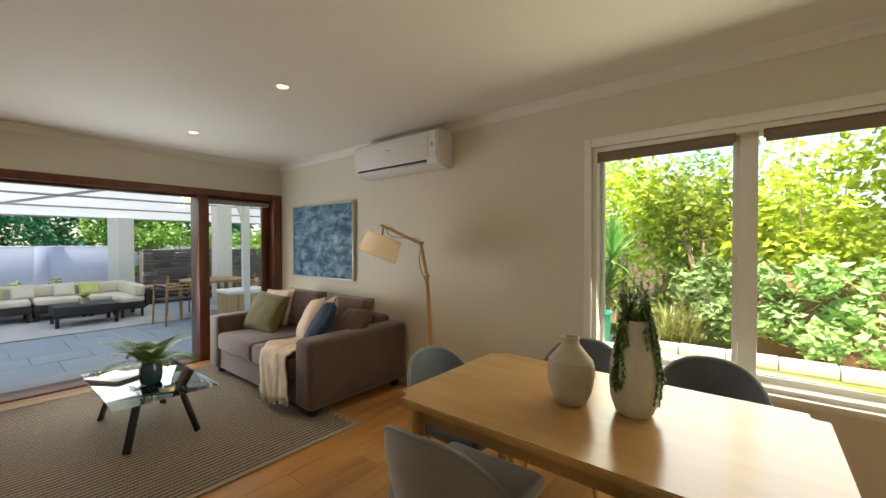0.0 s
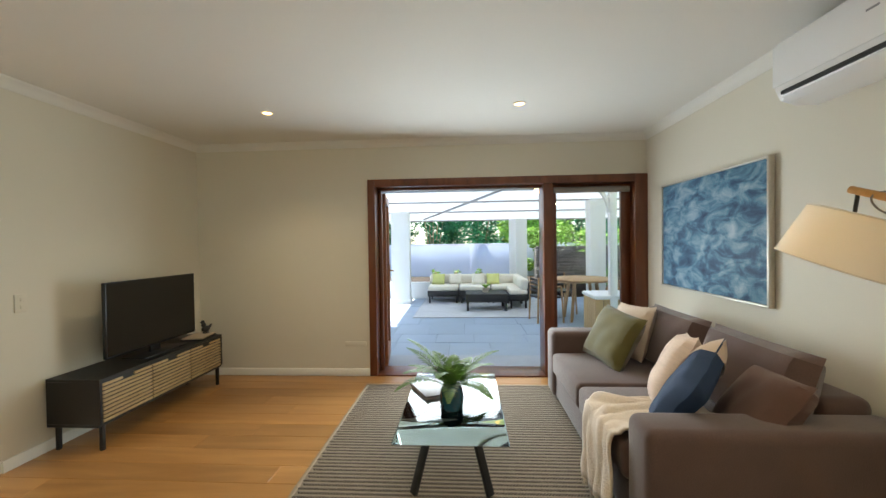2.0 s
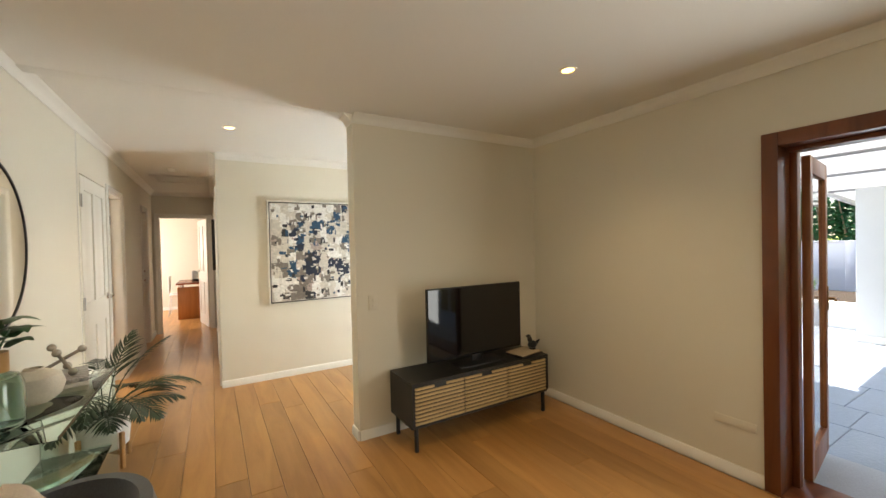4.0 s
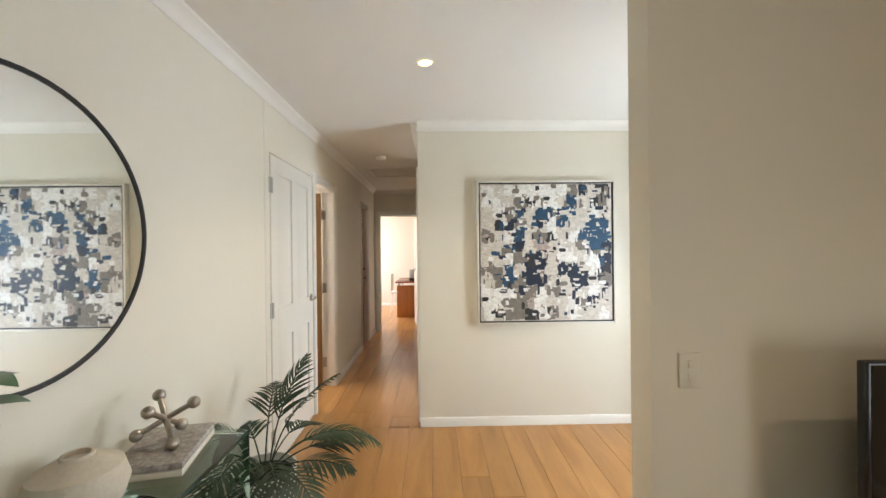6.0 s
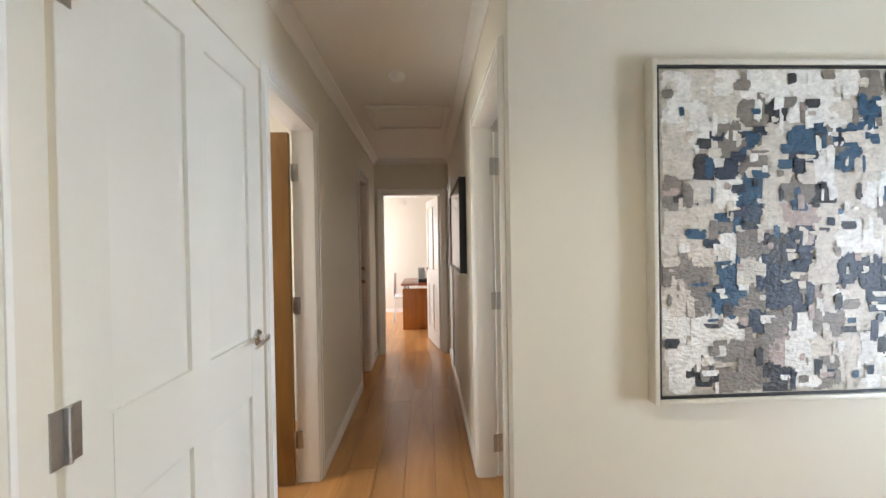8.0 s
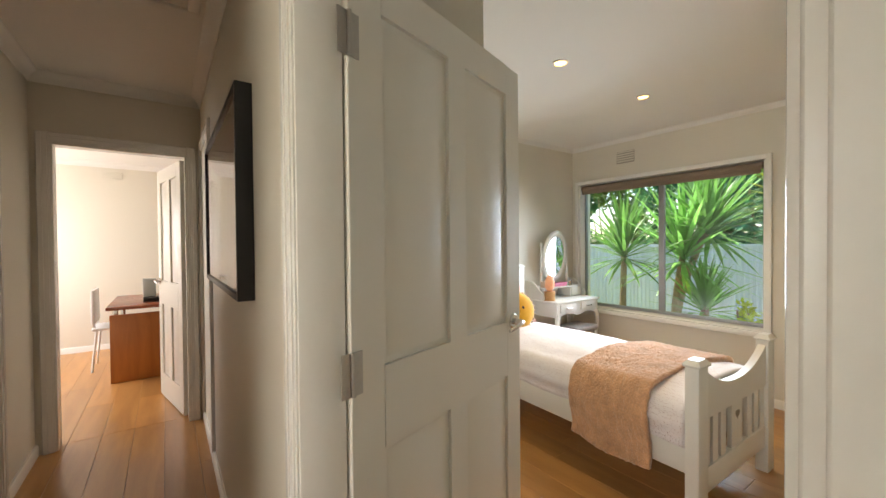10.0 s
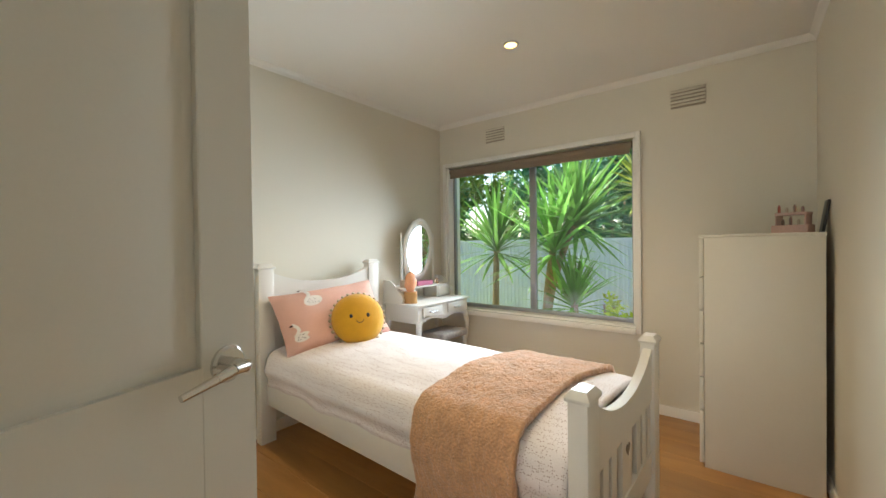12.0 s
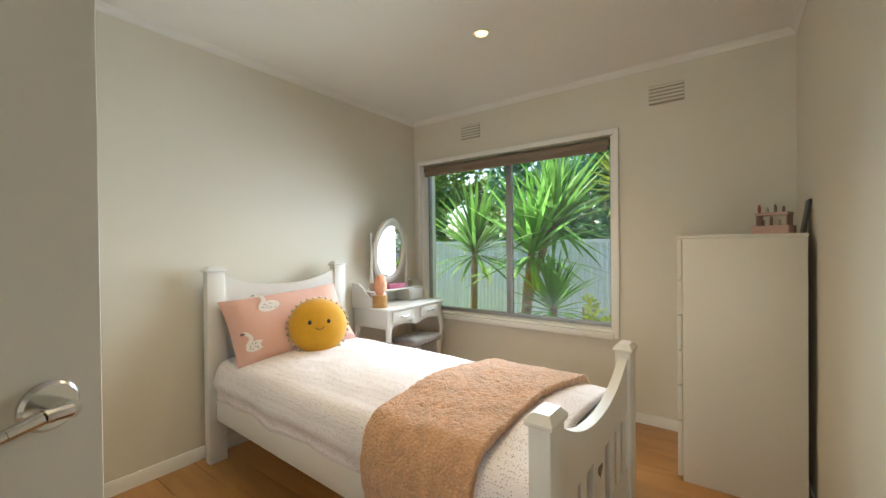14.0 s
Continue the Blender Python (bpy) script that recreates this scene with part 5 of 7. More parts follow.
for d in ((-0.545, 0, -0.54, -0.529, 0.046, 0.54), (0.529, 0, -0.54, 0.545, 0.046, 0.54), (-0.529, 0, 0.524, 0.529, 0.046, 0.54), (-0.529, 0, -0.54, 0.529, 0.046, -0.524)):
    bpart("frame_rail", d, mat("cream_float_frame", (0.70, 0.66, 0.57), 0.4), pic, 0.002)

mir = thing("round_mirror", (-0.584, -0.315, 1.475), "round wall mirror with a thin black rim", "mirror")
MIRROR = bpy.data.materials.new("silvered_mirror")
MIRROR.use_nodes = True
for k, v in (("Metallic", 1.0), ("Roughness", 0.02), ("Base Color", (0.86, 0.88, 0.87, 1))):
    MIRROR.node_tree.nodes["Principled BSDF"].inputs[k].default_value = v
bm = B()
add_lathe(bm, [(0.0, 0.0), (0.405, 0.0), (0.405, 0.012), (0.0, 0.012)], 72, m=Matrix.Rotation(radians(-90), 4, "Y"))
part("mirror_glass", bm, MIRROR, mir)
bm = B()
add_lathe(bm, [(0.401, 0.0), (0.415, 0.0), (0.415, 0.016), (0.402, 0.016), (0.401, 0.0)], 72, m=Matrix.Rotation(radians(-90), 4, "Y"))
part("rim", bm, BLACK, mir, "thin matt black rim")

con = thing("console_table", (-0.76, -0.29, 0), "clear bent glass console table against the wall", "console table")
CG = sheet_glass("sea_green_plate_glass", (0.90, 0.975, 0.95), 1.35)
for nm, d in (("tabletop", (-0.17, -0.50, 0.738, 0.16, 0.50, 0.75)), ("glass_side", (-0.17, -0.50, 0.0, 0.16, -0.488, 0.738)), ("glass_side", (-0.17, 0.488, 0.0, 0.16, 0.50, 0.738)), ("shelf", (-0.15, -0.488, 0.30, 0.15, 0.488, 0.31))):
    bpart(nm, d, CG, con, 0.003).visible_shadow = False
bpart("edge_strip", (-0.173, -0.50, 0.737, -0.170, 0.50, 0.751), mat("dark_green_glass_edge", (0.02, 0.05, 0.045), 0.15), con, 0)

bk = thing("coffee_table_book", pose(-0.75, -0.60, 0.75, 0, 0, 12), "grey patterned hardcover books stacked flat", "books")
GREYP = mat("grey_woven_cover", (0.32, 0.29, 0.26), 0.6, var=0.5, scale=40, fine=90, bump=0.1)
for i in range(2):
    bpart("cover", (-0.10, -0.14, i * 0.022, 0.10, 0.14, i * 0.022 + 0.02), GREYP if i else mat("ivory_pages", (0.6, 0.55, 0.46), 0.6), bk, 0.003)
jk = thing("jack_sculpture", (-0.75, -0.60, 0.85), "silver metal jack ornament on the books", "ornament")
NICK = mat("aged_nickel", (0.42, 0.38, 0.32), 0.3, 1.0, var=0.15, bump=0.06)
bm = B()
rot = Euler((radians(40), radians(28), radians(20))).to_matrix()
for v in ((1, 0, 0), (0, 1, 0), (0, 0, 1)):
    d = rot @ Vector(v)
    add_tube(bm, -d * 0.085, d * 0.085, 0.009, n=10)
    for s in (-1, 1):
        bmesh.ops.create_uvsphere(bm, u_segments=16, v_segments=10, radius=0.02, matrix=Matrix.Translation(d * 0.09 * s))
zmin = min(v.co.z for v in bm.verts)
for v in bm.verts:
    v.co.z += -zmin - 0.0575
part("body", bm, NICK, jk)
wv = thing("ceramic_bowl_vase", (-0.72, -0.32, 0.75), "squat ivory ceramic vase on the console", "vase")
bm = B()
add_lathe(bm, [(0.0, 0.0), (0.06, 0.0), (0.095, 0.03), (0.108, 0.075), (0.095, 0.12), (0.05, 0.145), (0.036, 0.15), (0.034, 0.158), (0.028, 0.158), (0.026, 0.145), (0.0, 0.14)], 36)
part("body", bm, mat("ivory_matt_ceramic", (0.60, 0.53, 0.42), 0.7, var=0.08, bump=0.12), wv)
gv = thing("glass_bottle_vase", (-0.69, -0.03, 0.75), "green tinted glass bottle vase with leafy stems", "vase")
bm = B()
add_lathe(bm, [(0.0, 0.0), (0.08, 0.0), (0.086, 0.01), (0.088, 0.08), (0.086, 0.17), (0.072, 0.205), (0.04, 0.22), (0.04, 0.23), (0.036, 0.23), (0.036, 0.218), (0.068, 0.2), (0.08, 0.16), (0.08, 0.02), (0.0, 0.012)], 36)
part("bottle", bm, glass_mat("bottle_green_glass", (0.66, 0.83, 0.76)), gv)
bm = B()
add_lathe(bm, [(0.036, 0.222), (0.045, 0.222), (0.045, 0.30), (0.036, 0.30)], 24)
part("neck_collar", bm, LAMPWOOD, gv, "turned wooden neck")
for i in range(7):
    bm = B()
    a = i * 0.9
    p = Vector((0.01 * math.cos(a), 0.01 * math.sin(a), 0.05))
    q = Vector((0.05 * math.cos(a), 0.06 * math.sin(a), 0.36 + 0.03 * (i % 3)))
    add_tube(bm, p, Vector((0.015 * math.cos(a), 0.015 * math.sin(a), 0.30)), 0.003, n=6)
    add_tube(bm, Vector((0.015 * math.cos(a), 0.015 * math.sin(a), 0.30)), q, 0.003, n=6)
    for s in range(3):
        d = Vector((math.cos(a + s * 1.3 - 1.3), math.sin(a + s * 1.3 - 1.3), 0.35 + 0.2 * s)).normalized()
        leaf_strip(bm, q - Vector((0, 0, 0.02 * s)), d, Vector((0, 0, 1)), 0.12, 0.075, 0.45, 7)
    part("leafy_stem", bm, mat("glossy_leaf_green", (0.025, 0.085, 0.02), 0.35, var=0.25, rnd=0.2) if i == 0 else bpy.data.materials["glossy_leaf_green"], gv)

palm = thing("potted_palm", (-0.79, -1.22, 0), "dark green palm in a white pot on wooden legs", "potted plant")
bm = B()
add_lathe(bm, [(0.0, 0.12), (0.115, 0.12), (0.13, 0.135), (0.152, 0.36), (0.143, 0.36), (0.135, 0.32), (0.0, 0.32)], 40)
part("pot", bm, mat("matt_white_pot", (0.72, 0.70, 0.65), 0.5, var=0.04), palm)
bm = B()
add_lathe(bm, [(0.0, 0.335), (0.08, 0.335), (0.137, 0.325)], 30)
part("soil", bm, SOIL, palm)
for i in range(4):
    a = radians(45 + 90 * i)
    bm = B()
    add_box(bm, -0.012, -0.012, 0, 0.012, 0.012, 0.24, bevel=0.003, m=Matrix.Translation((0.155 * math.cos(a), 0.155 * math.sin(a), 0)) @ Matrix.Rotation(a, 4, "Z"))
    part("leg", bm, OAKLEG, palm)
for i in range(2):
    a = radians(45 + 90 * i)
    bm = B()
    add_box(bm, -0.15, -0.009, 0.09, 0.15, 0.009, 0.118, m=Matrix.Rotation(a, 4, "Z"))
    part("cross_brace", bm, OAKLEG, palm)
rp = random.Random(4)
for az, rise, ln, dr, k in ((190, 58, 0.62, 105, 16), (172, 80, 0.64, 55, 13), (238, 84, 0.58, 40, 13), (92, 66, 0.66, 110, 15), (120, 60, 0.58, 110, 14), (60, 70, 0.50, 95, 13),
                            (285, 72, 0.60, 85, 13), (210, 52, 0.46, 90, 12), (140, 46, 0.46, 95, 13), (20, 76, 0.44, 60, 11), (255, 50, 0.48, 95, 12),
                            (75, 52, 0.56, 100, 14), (200, 40, 0.48, 70, 13), (168, 36, 0.46, 60, 13), (104, 38, 0.44, 70, 12), (310, 55, 0.42, 80, 12)):
    bm = B()
    frond(bm, (0.03 * math.cos(radians(az)), 0.03 * math.sin(radians(az)), 0.33), radians(az), radians(rise), ln, radians(dr), 0.19, 0.016, k, 0.40, 0.0042, 58, 0.4)
    part("frond", bm, PALM, palm)

arm = thing("tub_armchair", pose(-0.89, 0.55, 0, 0, 0, -75), "grey velvet tub chair with a cream cushion", "armchair")
bm = B()
add_box(bm, -0.28, -0.28, 0.18, 0.28, 0.30, 0.38, bevel=0.05, seg=4)
part("seat", bm, SHELL, arm)
bm = B()
n, k, g = 28, 8, {}
for side in (0, 1):
    for i in range(n + 1):
        a = radians(170 + 200 * i / n)
        e = abs(2 * i / n - 1)
        tz = 0.60 - 0.08 * e ** 2.2
        for j in range(k + 1):
            f = j / k
            r = 0.29 + 0.03 * f + 0.075 * side * (1 - 0.5 * f ** 5)
            g[side, i, j] = bm.verts.new((r * math.cos(a), r * math.sin(a), 0.16 + (tz - 0.16) * f))
for i in range(n):
    for j in range(k):
        bm.faces.new((g[0, i, j], g[0, i + 1, j], g[0, i + 1, j + 1], g[0, i, j + 1]))
        bm.faces.new((g[1, i, j + 1], g[1, i + 1, j + 1], g[1, i + 1, j], g[1, i, j]))
    bm.faces.new((g[0, i, k], g[0, i + 1, k], g[1, i + 1, k], g[1, i, k]))
    bm.faces.new((g[0, i, 0], g[1, i, 0], g[1, i + 1, 0], g[0, i + 1, 0]))
for i in (0, n):
    for j in range(k):
        bm.faces.new((g[0, i, j], g[0, i, j + 1], g[1, i, j + 1], g[1, i, j]))
part("backrest", bm, SHELL, arm)
for sx in (-1, 1):
    for sy in (-1, 1):
        bm = B()
        add_tube(bm, (sx * 0.22, sy * 0.22, 0), (sx * 0.2, sy * 0.2, 0.19), 0.012, 0.018)
        part("leg", bm, OAKLEG, arm)
cu = thing("fluffy_cushion", arm.matrix_world @ lean(0.03, -0.06, 0.53, 0, 66), "cream boucle cushion in the tub chair", "cushion")
bm = B()
add_cushion(bm, 0.36, 0.34, 0.15, None, 16)
for v in bm.verts:
    v.co += Vector((noise.noise(v.co * 40), noise.noise(v.co * 40 + Vector((7, 0, 0))), noise.noise(v.co * 40 + Vector((0, 9, 0))))) * 0.008
part("cover", bm, WOOL, cu)

pc = thing("framed_picture", (-1.499, -4.40, 1.49), "black framed picture under glass in the corridor", "picture")
for d in ((0, -0.555, -0.34, 0.05, -0.535, 0.34), (0, 0.535, -0.34, 0.05, 0.555, 0.34), (0, -0.535, 0.32, 0.05, 0.535, 0.34), (0, -0.535, -0.34, 0.05, 0.535, -0.32)):
    bpart("frame_rail", d, BLACK, pc, 0.002)
# the pinkish mottling paints the glass's reflection of the study light
bpart("print", (0.0, -0.535, -0.32, 0.042, 0.535, 0.32), mat("pinkish_reflection_glass", (0.30, 0.21, 0.18), 0.06, var=0.45, scale=3, fine=8, bump=0), pc, 0)

# ---- study seen through the end door ----
dk = thing("desk", (-1.22, -7.85, 0), "red brown office desk with a cherry panel side", "desk")
CHERRY = wood_mat("orange_cherry_laminate", (0.42, 0.15, 0.035), (0.33, 0.11, 0.025), 0.35, 2, 0.02)
bpart("desktop", (-0.72, -0.55, 0.715, 0.42, 0.55, 0.745), wood_mat("red_mahogany_top", (0.26, 0.07, 0.03), (0.19, 0.045, 0.02), 0.25, 0, 0.02), dk, 0.004)
bpart("panel", (-0.68, 0.44, 0.0, 0.40, 0.465, 0.66), CHERRY, dk)
bpart("side_panel", (-0.68, -0.5, 0.0, -0.655, 0.44, 0.715), CHERRY, dk)
for y in (-0.46, 0.40):
    bm = B()
    add_tube(bm, (0.36, y, 0.0), (0.36, y, 0.715), 0.022, n=16)
    part("leg", bm, CHROME, dk)
ch = thing("study_chair", (-0.82, -8.15, 0), "white moulded office chair beside the desk", "chair")
bm = B()
add_box(bm, -0.2, -0.2, 0.43, 0.2, 0.2, 0.46, bevel=0.014)
part("seat", bm, WHITEPLASTIC, ch)
bm = B()
add_box(bm, 0.17, -0.2, 0.5, 0.2, 0.2, 0.86, bevel=0.012)
part("backrest", bm, WHITEPLASTIC, ch)
for sx in (-1, 1):
    for sy in (-1, 1):
        bm = B()
        add_tube(bm, (sx * 0.2, sy * 0.2, 0), (sx * 0.16, sy * 0.16, 0.435), 0.011)
        part("leg", bm, WHITEPLASTIC, ch)
for sy in (-1, 1):
    bm = B()
    add_tube(bm, (0.17, sy * 0.15, 0.44), (0.19, sy * 0.15, 0.52), 0.01)
    part("back_post", bm, WHITEPLASTIC, ch)
mo = thing("desk_phone", (-1.16, -7.62, 0.745), "dark desk phone on the red brown desk", "phone")
bpart("body", (-0.09, -0.07, 0, 0.09, 0.07, 0.05), BLACK, mo, 0.012)
bpart("screen", (-0.02, -0.012, 0.05, 0.09, 0.012, 0.24), mat("pale_screen", (0.5, 0.55, 0.55), 0.3), mo, 0.006)
# ---- bedroom ----
rb5 = random.Random(9)
bed = thing("single_bed", pose(-3.69, -4.25, 0, 0, 0, -1.6), "white painted timber single bed with slatted ends", "bed")
W2 = 0.425
def bed_end(parent, y, h, dip, z_rail, slat_z0, name):
    """Posts with caps, a top rail sagging in the middle, slats with gaps, a low rail."""
    for s in (-1, 1):
        bm = B()
        add_box(bm, s * W2 - 0.048, y - 0.03, 0, s * W2 + 0.048, y + 0.03, h - 0.02, bevel=0.004)
        add_box(bm, s * W2 - 0.056, y - 0.038, h - 0.02, s * W2 + 0.056, y + 0.038, h - 0.008, bevel=0.003)
        vs = add_box(bm, s * W2 - 0.056, y - 0.038, h - 0.008, s * W2 + 0.056, y + 0.038, h + 0.012)
        for v in vs:
            if v.co.z > h:
                v.co.x = s * W2 + (v.co.x - s * W2) * 0.66
                v.co.y = y + (v.co.y - y) * 0.6
        part("post", bm, WHITEFURN, parent)
    bm = B()
    n = 20
    ra, rb = [], []
    for i in range(n + 1):
        u = 2 * i / n - 1
        x = u * (W2 - 0.048)
        zt = h - 0.045 - dip * (1 - abs(u) ** 2.2)
        ra.append([bm.verts.new((x, yy, zt)) for yy in (y - 0.018, y + 0.018)])
        rb.append([bm.verts.new((x, yy, z_rail)) for yy in (y - 0.018, y + 0.018)])
    for i in range(n):
        bm.faces.new((ra[i][0], ra[i + 1][0], ra[i + 1][1], ra[i][1]))
        bm.faces.new((rb[i][1], rb[i + 1][1], rb[i + 1][0], rb[i][0]))
        for k in (0, 1):
            q = (ra[i][k], rb[i][k], rb[i + 1][k], ra[i + 1][k])
            bm.faces.new(q if k == 0 else q[::-1])
    for i in (0, n):
        bm.faces.new((ra[i][0], ra[i][1], rb[i][1], rb[i][0]))
    part("top_rail", bm, WHITEFURN, parent)
    xs = [-0.345, -0.255, -0.165, 0.0, 0.165, 0.255, 0.345]
    for x in xs:
        w = 0.065 if x == 0 else 0.029
        bm = B()
        add_box(bm, x - w, y - 0.012, slat_z0, x + w, y + 0.012, z_rail, bevel=0.002, seg=1)
        part("slat", bm, WHITEFURN, parent)
    bpart("low_rail", (-W2 + 0.048, y - 0.018, slat_z0 - 0.12, W2 - 0.048, y + 0.018, slat_z0), WHITEFURN, parent)


bed_end(bed, -0.995, 1.095, 0.075, 0.86, 0.42, "head")
bed_end(bed, 0.985, 0.775, 0.11, 0.50, 0.27, "foot")
# thin dark heart laid on the slat, coloured like the shade inside a cutout
bm = B()
hz, hy = 0.435, 0.985
pts = []
for i in range(24):
    t = 2 * math.pi * i / 24
    pts.append((0.0016 * 16 * math.sin(t) ** 3, 0.0016 * (13 * math.cos(t) - 5 * math.cos(2 * t) - 2 * math.cos(3 * t) - math.cos(4 * t))))
add_prism(bm, pts, 0, 0.002, Matrix.Translation((0, 0.9975, hz)) @ Matrix.Rotation(radians(90), 4, "X") @ Matrix.Translation((0, 0, -0.002)))
part("heart_shade", bm, mat("shadowed_cutout", (0.2, 0.17, 0.13), 0.8), bed, "dark heart on the centre slat, painted shade of a cutout")
for s in (-1, 1):
    bpart("side_rail", (s * 0.42 - 0.014, -0.965, 0.24, s * 0.42 + 0.014, 0.955, 0.375), WHITEFURN, bed)
bpart("slat_base", (-0.405, -0.96, 0.27, 0.405, 0.95, 0.29), OAKLEG, bed)
bm = B()
add_box(bm, -0.40, -0.955, 0.29, 0.40, 0.95, 0.50, bevel=0.05, seg=4)
part("mattress", bm, mat("white_ticking", (0.72, 0.68, 0.64), 0.9), bed)

DOTS = mat("dotted_duvet_cotton", (0.74, 0.61, 0.57), 0.85, var=0.05, scale=6, fine=220, bump=0.25)
n, l = DOTS.node_tree.nodes, DOTS.node_tree.links
hs = [x for x in n if x.type == "HUE_SAT"][0]
tcc = n.new("ShaderNodeTexCoord")
vo = n.new("ShaderNodeTexVoronoi")
vo.inputs["Scale"].default_value, vo.inputs["Randomness"].default_value = 135, 0.55
l.new(tcc.outputs["Object"], vo.inputs["Vector"])
st = n.new("ShaderNodeMath")
st.operation = "LESS_THAN"
st.inputs[1].default_value = 0.23
l.new(vo.outputs["Distance"], st.inputs[0])
mixc = n.new("ShaderNodeMixRGB")
mixc.inputs["Color1"].default_value, mixc.inputs["Color2"].default_value = (0.80, 0.745, 0.745, 1), (0.24, 0.11, 0.085, 1)
l.new(st.outputs[0], mixc.inputs["Fac"])
l.new(mixc.outputs[0], hs.inputs["Color"])


def bed_section(u, hang, puff):
    """The line over the bed from one side to the other, u from -1 to 1: x and z."""
    a = abs(u)
    s = 1 if u >= 0 else -1
    flat = 0.60
    if a < flat:
        t = a / flat
        return s * 0.37 * t, 0.585 + puff * (1 - t * t)
    t = (a - flat) / (1 - flat)
    if t < 0.4:
        k = t / 0.4 * math.pi / 2
        return s * (0.37 + 0.085 * math.sin(k)), 0.585 - 0.085 * (1 - math.cos(k))
    k = (t - 0.4) / 0.6
    return s * (0.455 + 0.012 * math.sin(k * 6)), 0.50 - hang * k


def drape(y0, y1, ny, nu, hang, puff, lift, wrinkle, u0=-1.0, u1=1.0, seedv=0.0):
    bm = B()
    g = []
    for j in range(ny + 1):
        y = y0 + (y1 - y0) * j / ny
        row = []
        for i in range(nu + 1):
            u = u0 + (u1 - u0) * i / nu
            h = hang + 0.03 * noise.noise((y * 4 + seedv, 3.1, u))
            x, z = bed_section(u, h, puff)
            side = max(0.0, (abs(u) - 0.7) / 0.3)
            w = wrinkle * (noise.noise((x * 4, y * 4, seedv)) + 0.5 * noise.noise((x * 11, y * 9, seedv + 5)))
            fold = wrinkle * 1.0 * side * math.sin(y * 16 + 2 * noise.noise((y * 3, seedv, 0)))
            s = 1 if u >= 0 else -1
            d = lift
            row.append(bm.verts.new((x + s * side * (d + fold + w * 0.5), y, z + (1 - side) * (d + w))))
        g.append(row)
    for j in range(ny):
        for i in range(nu):
            bm.faces.new((g[j][i], g[j][i + 1], g[j + 1][i + 1], g[j + 1][i]))
    return bm


duvet = thing("duvet", bed.matrix_world, "blush white duvet printed with small brown dots", "bedding")
ob = part("cover", drape(-0.93, 0.945, 90, 60, 0.125, 0.04, 0.0, 0.008), DOTS, duvet)
md = ob.modifiers.new("thick", "SOLIDIFY")
md.thickness, md.offset = 0.02, -1
FUR = mat("caramel_faux_fur", (0.60, 0.33, 0.175), 0.95, var=0.28, scale=16, fine=110, bump=0.9, sheen=0.5)
fur = thing("fur_throw", bed.matrix_world, "caramel faux fur throw laid across the bed", "blanket")
bm = drape(0.35, 0.81, 70, 120, 0.30, 0.035, 0.022, 0.010, u0=-0.8, u1=1.0, seedv=3.0)
for v in bm.verts:
    v.co.y += 0.10 * max(0, -v.co.x) - 0.03 + 0.06 * max(0.0, 0.5 - v.co.z) 
    q = v.co * 60
    v.co += Vector((noise.noise(q), 0.4 * noise.noise(q + Vector((5, 0, 0))), noise.noise(q + Vector((0, 5, 0))))) * 0.006
ob = part("blanket", bm, FUR, fur)
md = ob.modifiers.new("thick", "SOLIDIFY")
md.thickness, md.offset = 0.03, 0

PINK = mat("pink_pillow_cotton", (0.70, 0.42, 0.35), 0.85, var=0.07, scale=8, fine=240, bump=0.2)
WHITEPRINT = mat("white_fabric_print", (0.75, 0.70, 0.66), 0.85, bump=0.1)
BM = bed.matrix_world
pil = thing("pillow", BM @ lean(0.06, -0.80, 0.755, 172, 58, 5), "pink pillow printed with white swans", "pillow")
bm = B()
add_cushion(bm, 0.74, 0.42, 0.17, None, 16, 0.45, 0.05)
part("cover", bm, PINK, pil)


def on_cushion(x, y, w=0.74, h=0.42, th=0.17):
    u, v = 2 * x / w, 2 * y / h
    return th / 2 * max(0.0, (1 - u ** 4) * (1 - v ** 4)) ** 0.45


def patch(bm, cx, cy, rx, ry, ang=0, n=18, off=0.003):
    c = bm.verts.new((cx, cy, on_cushion(cx, cy) + off))
    ring = []
    for i in range(n):
        a = 2 * math.pi * i / n
        x = cx + rx * math.cos(a) * math.cos(ang) - ry * math.sin(a) * math.sin(ang)
        y = cy + rx * math.cos(a) * math.sin(ang) + ry * math.sin(a) * math.cos(ang)
        ring.append(bm.verts.new((x, y, on_cushion(x, y) + off)))
    for i in range(n):
        bm.faces.new((c, ring[i], ring[(i + 1) % n]))


for cx, cy, s in ((0.17, -0.03, 1), (-0.14, 0.13, 1), (-0.27, -0.08, 0.8)):
    bm = B()
    patch(bm, cx, cy - 0.03, 0.062 * s, 0.034 * s, 0.15)
    for k in range(9):
        t = k / 8
        patch(bm, cx - (0.045 - 0.03 * math.sin(t * 3.1)) * s, cy + (-0.02 + 0.085 * t) * s, 0.013 * s, 0.013 * s, 0, 10)
    part("swan_print", bm, WHITEPRINT, pil, "white swan print")
    bm = B()
    patch(bm, cx - 0.058 * s, cy + 0.062 * s, 0.012, 0.006, 0, 8, 0.005)
    for k in range(12):
        patch(bm, cx + rb5.uniform(-0.04, 0.04) * s, cy - 0.03 + rb5.uniform(-0.018, 0.018) * s, 0.003, 0.003, 0, 6, 0.005)
    tagged(part("speckle_print", bm, mat("dark_print", (0.06, 0.03, 0.03), 0.8), pil), kind="stuff")

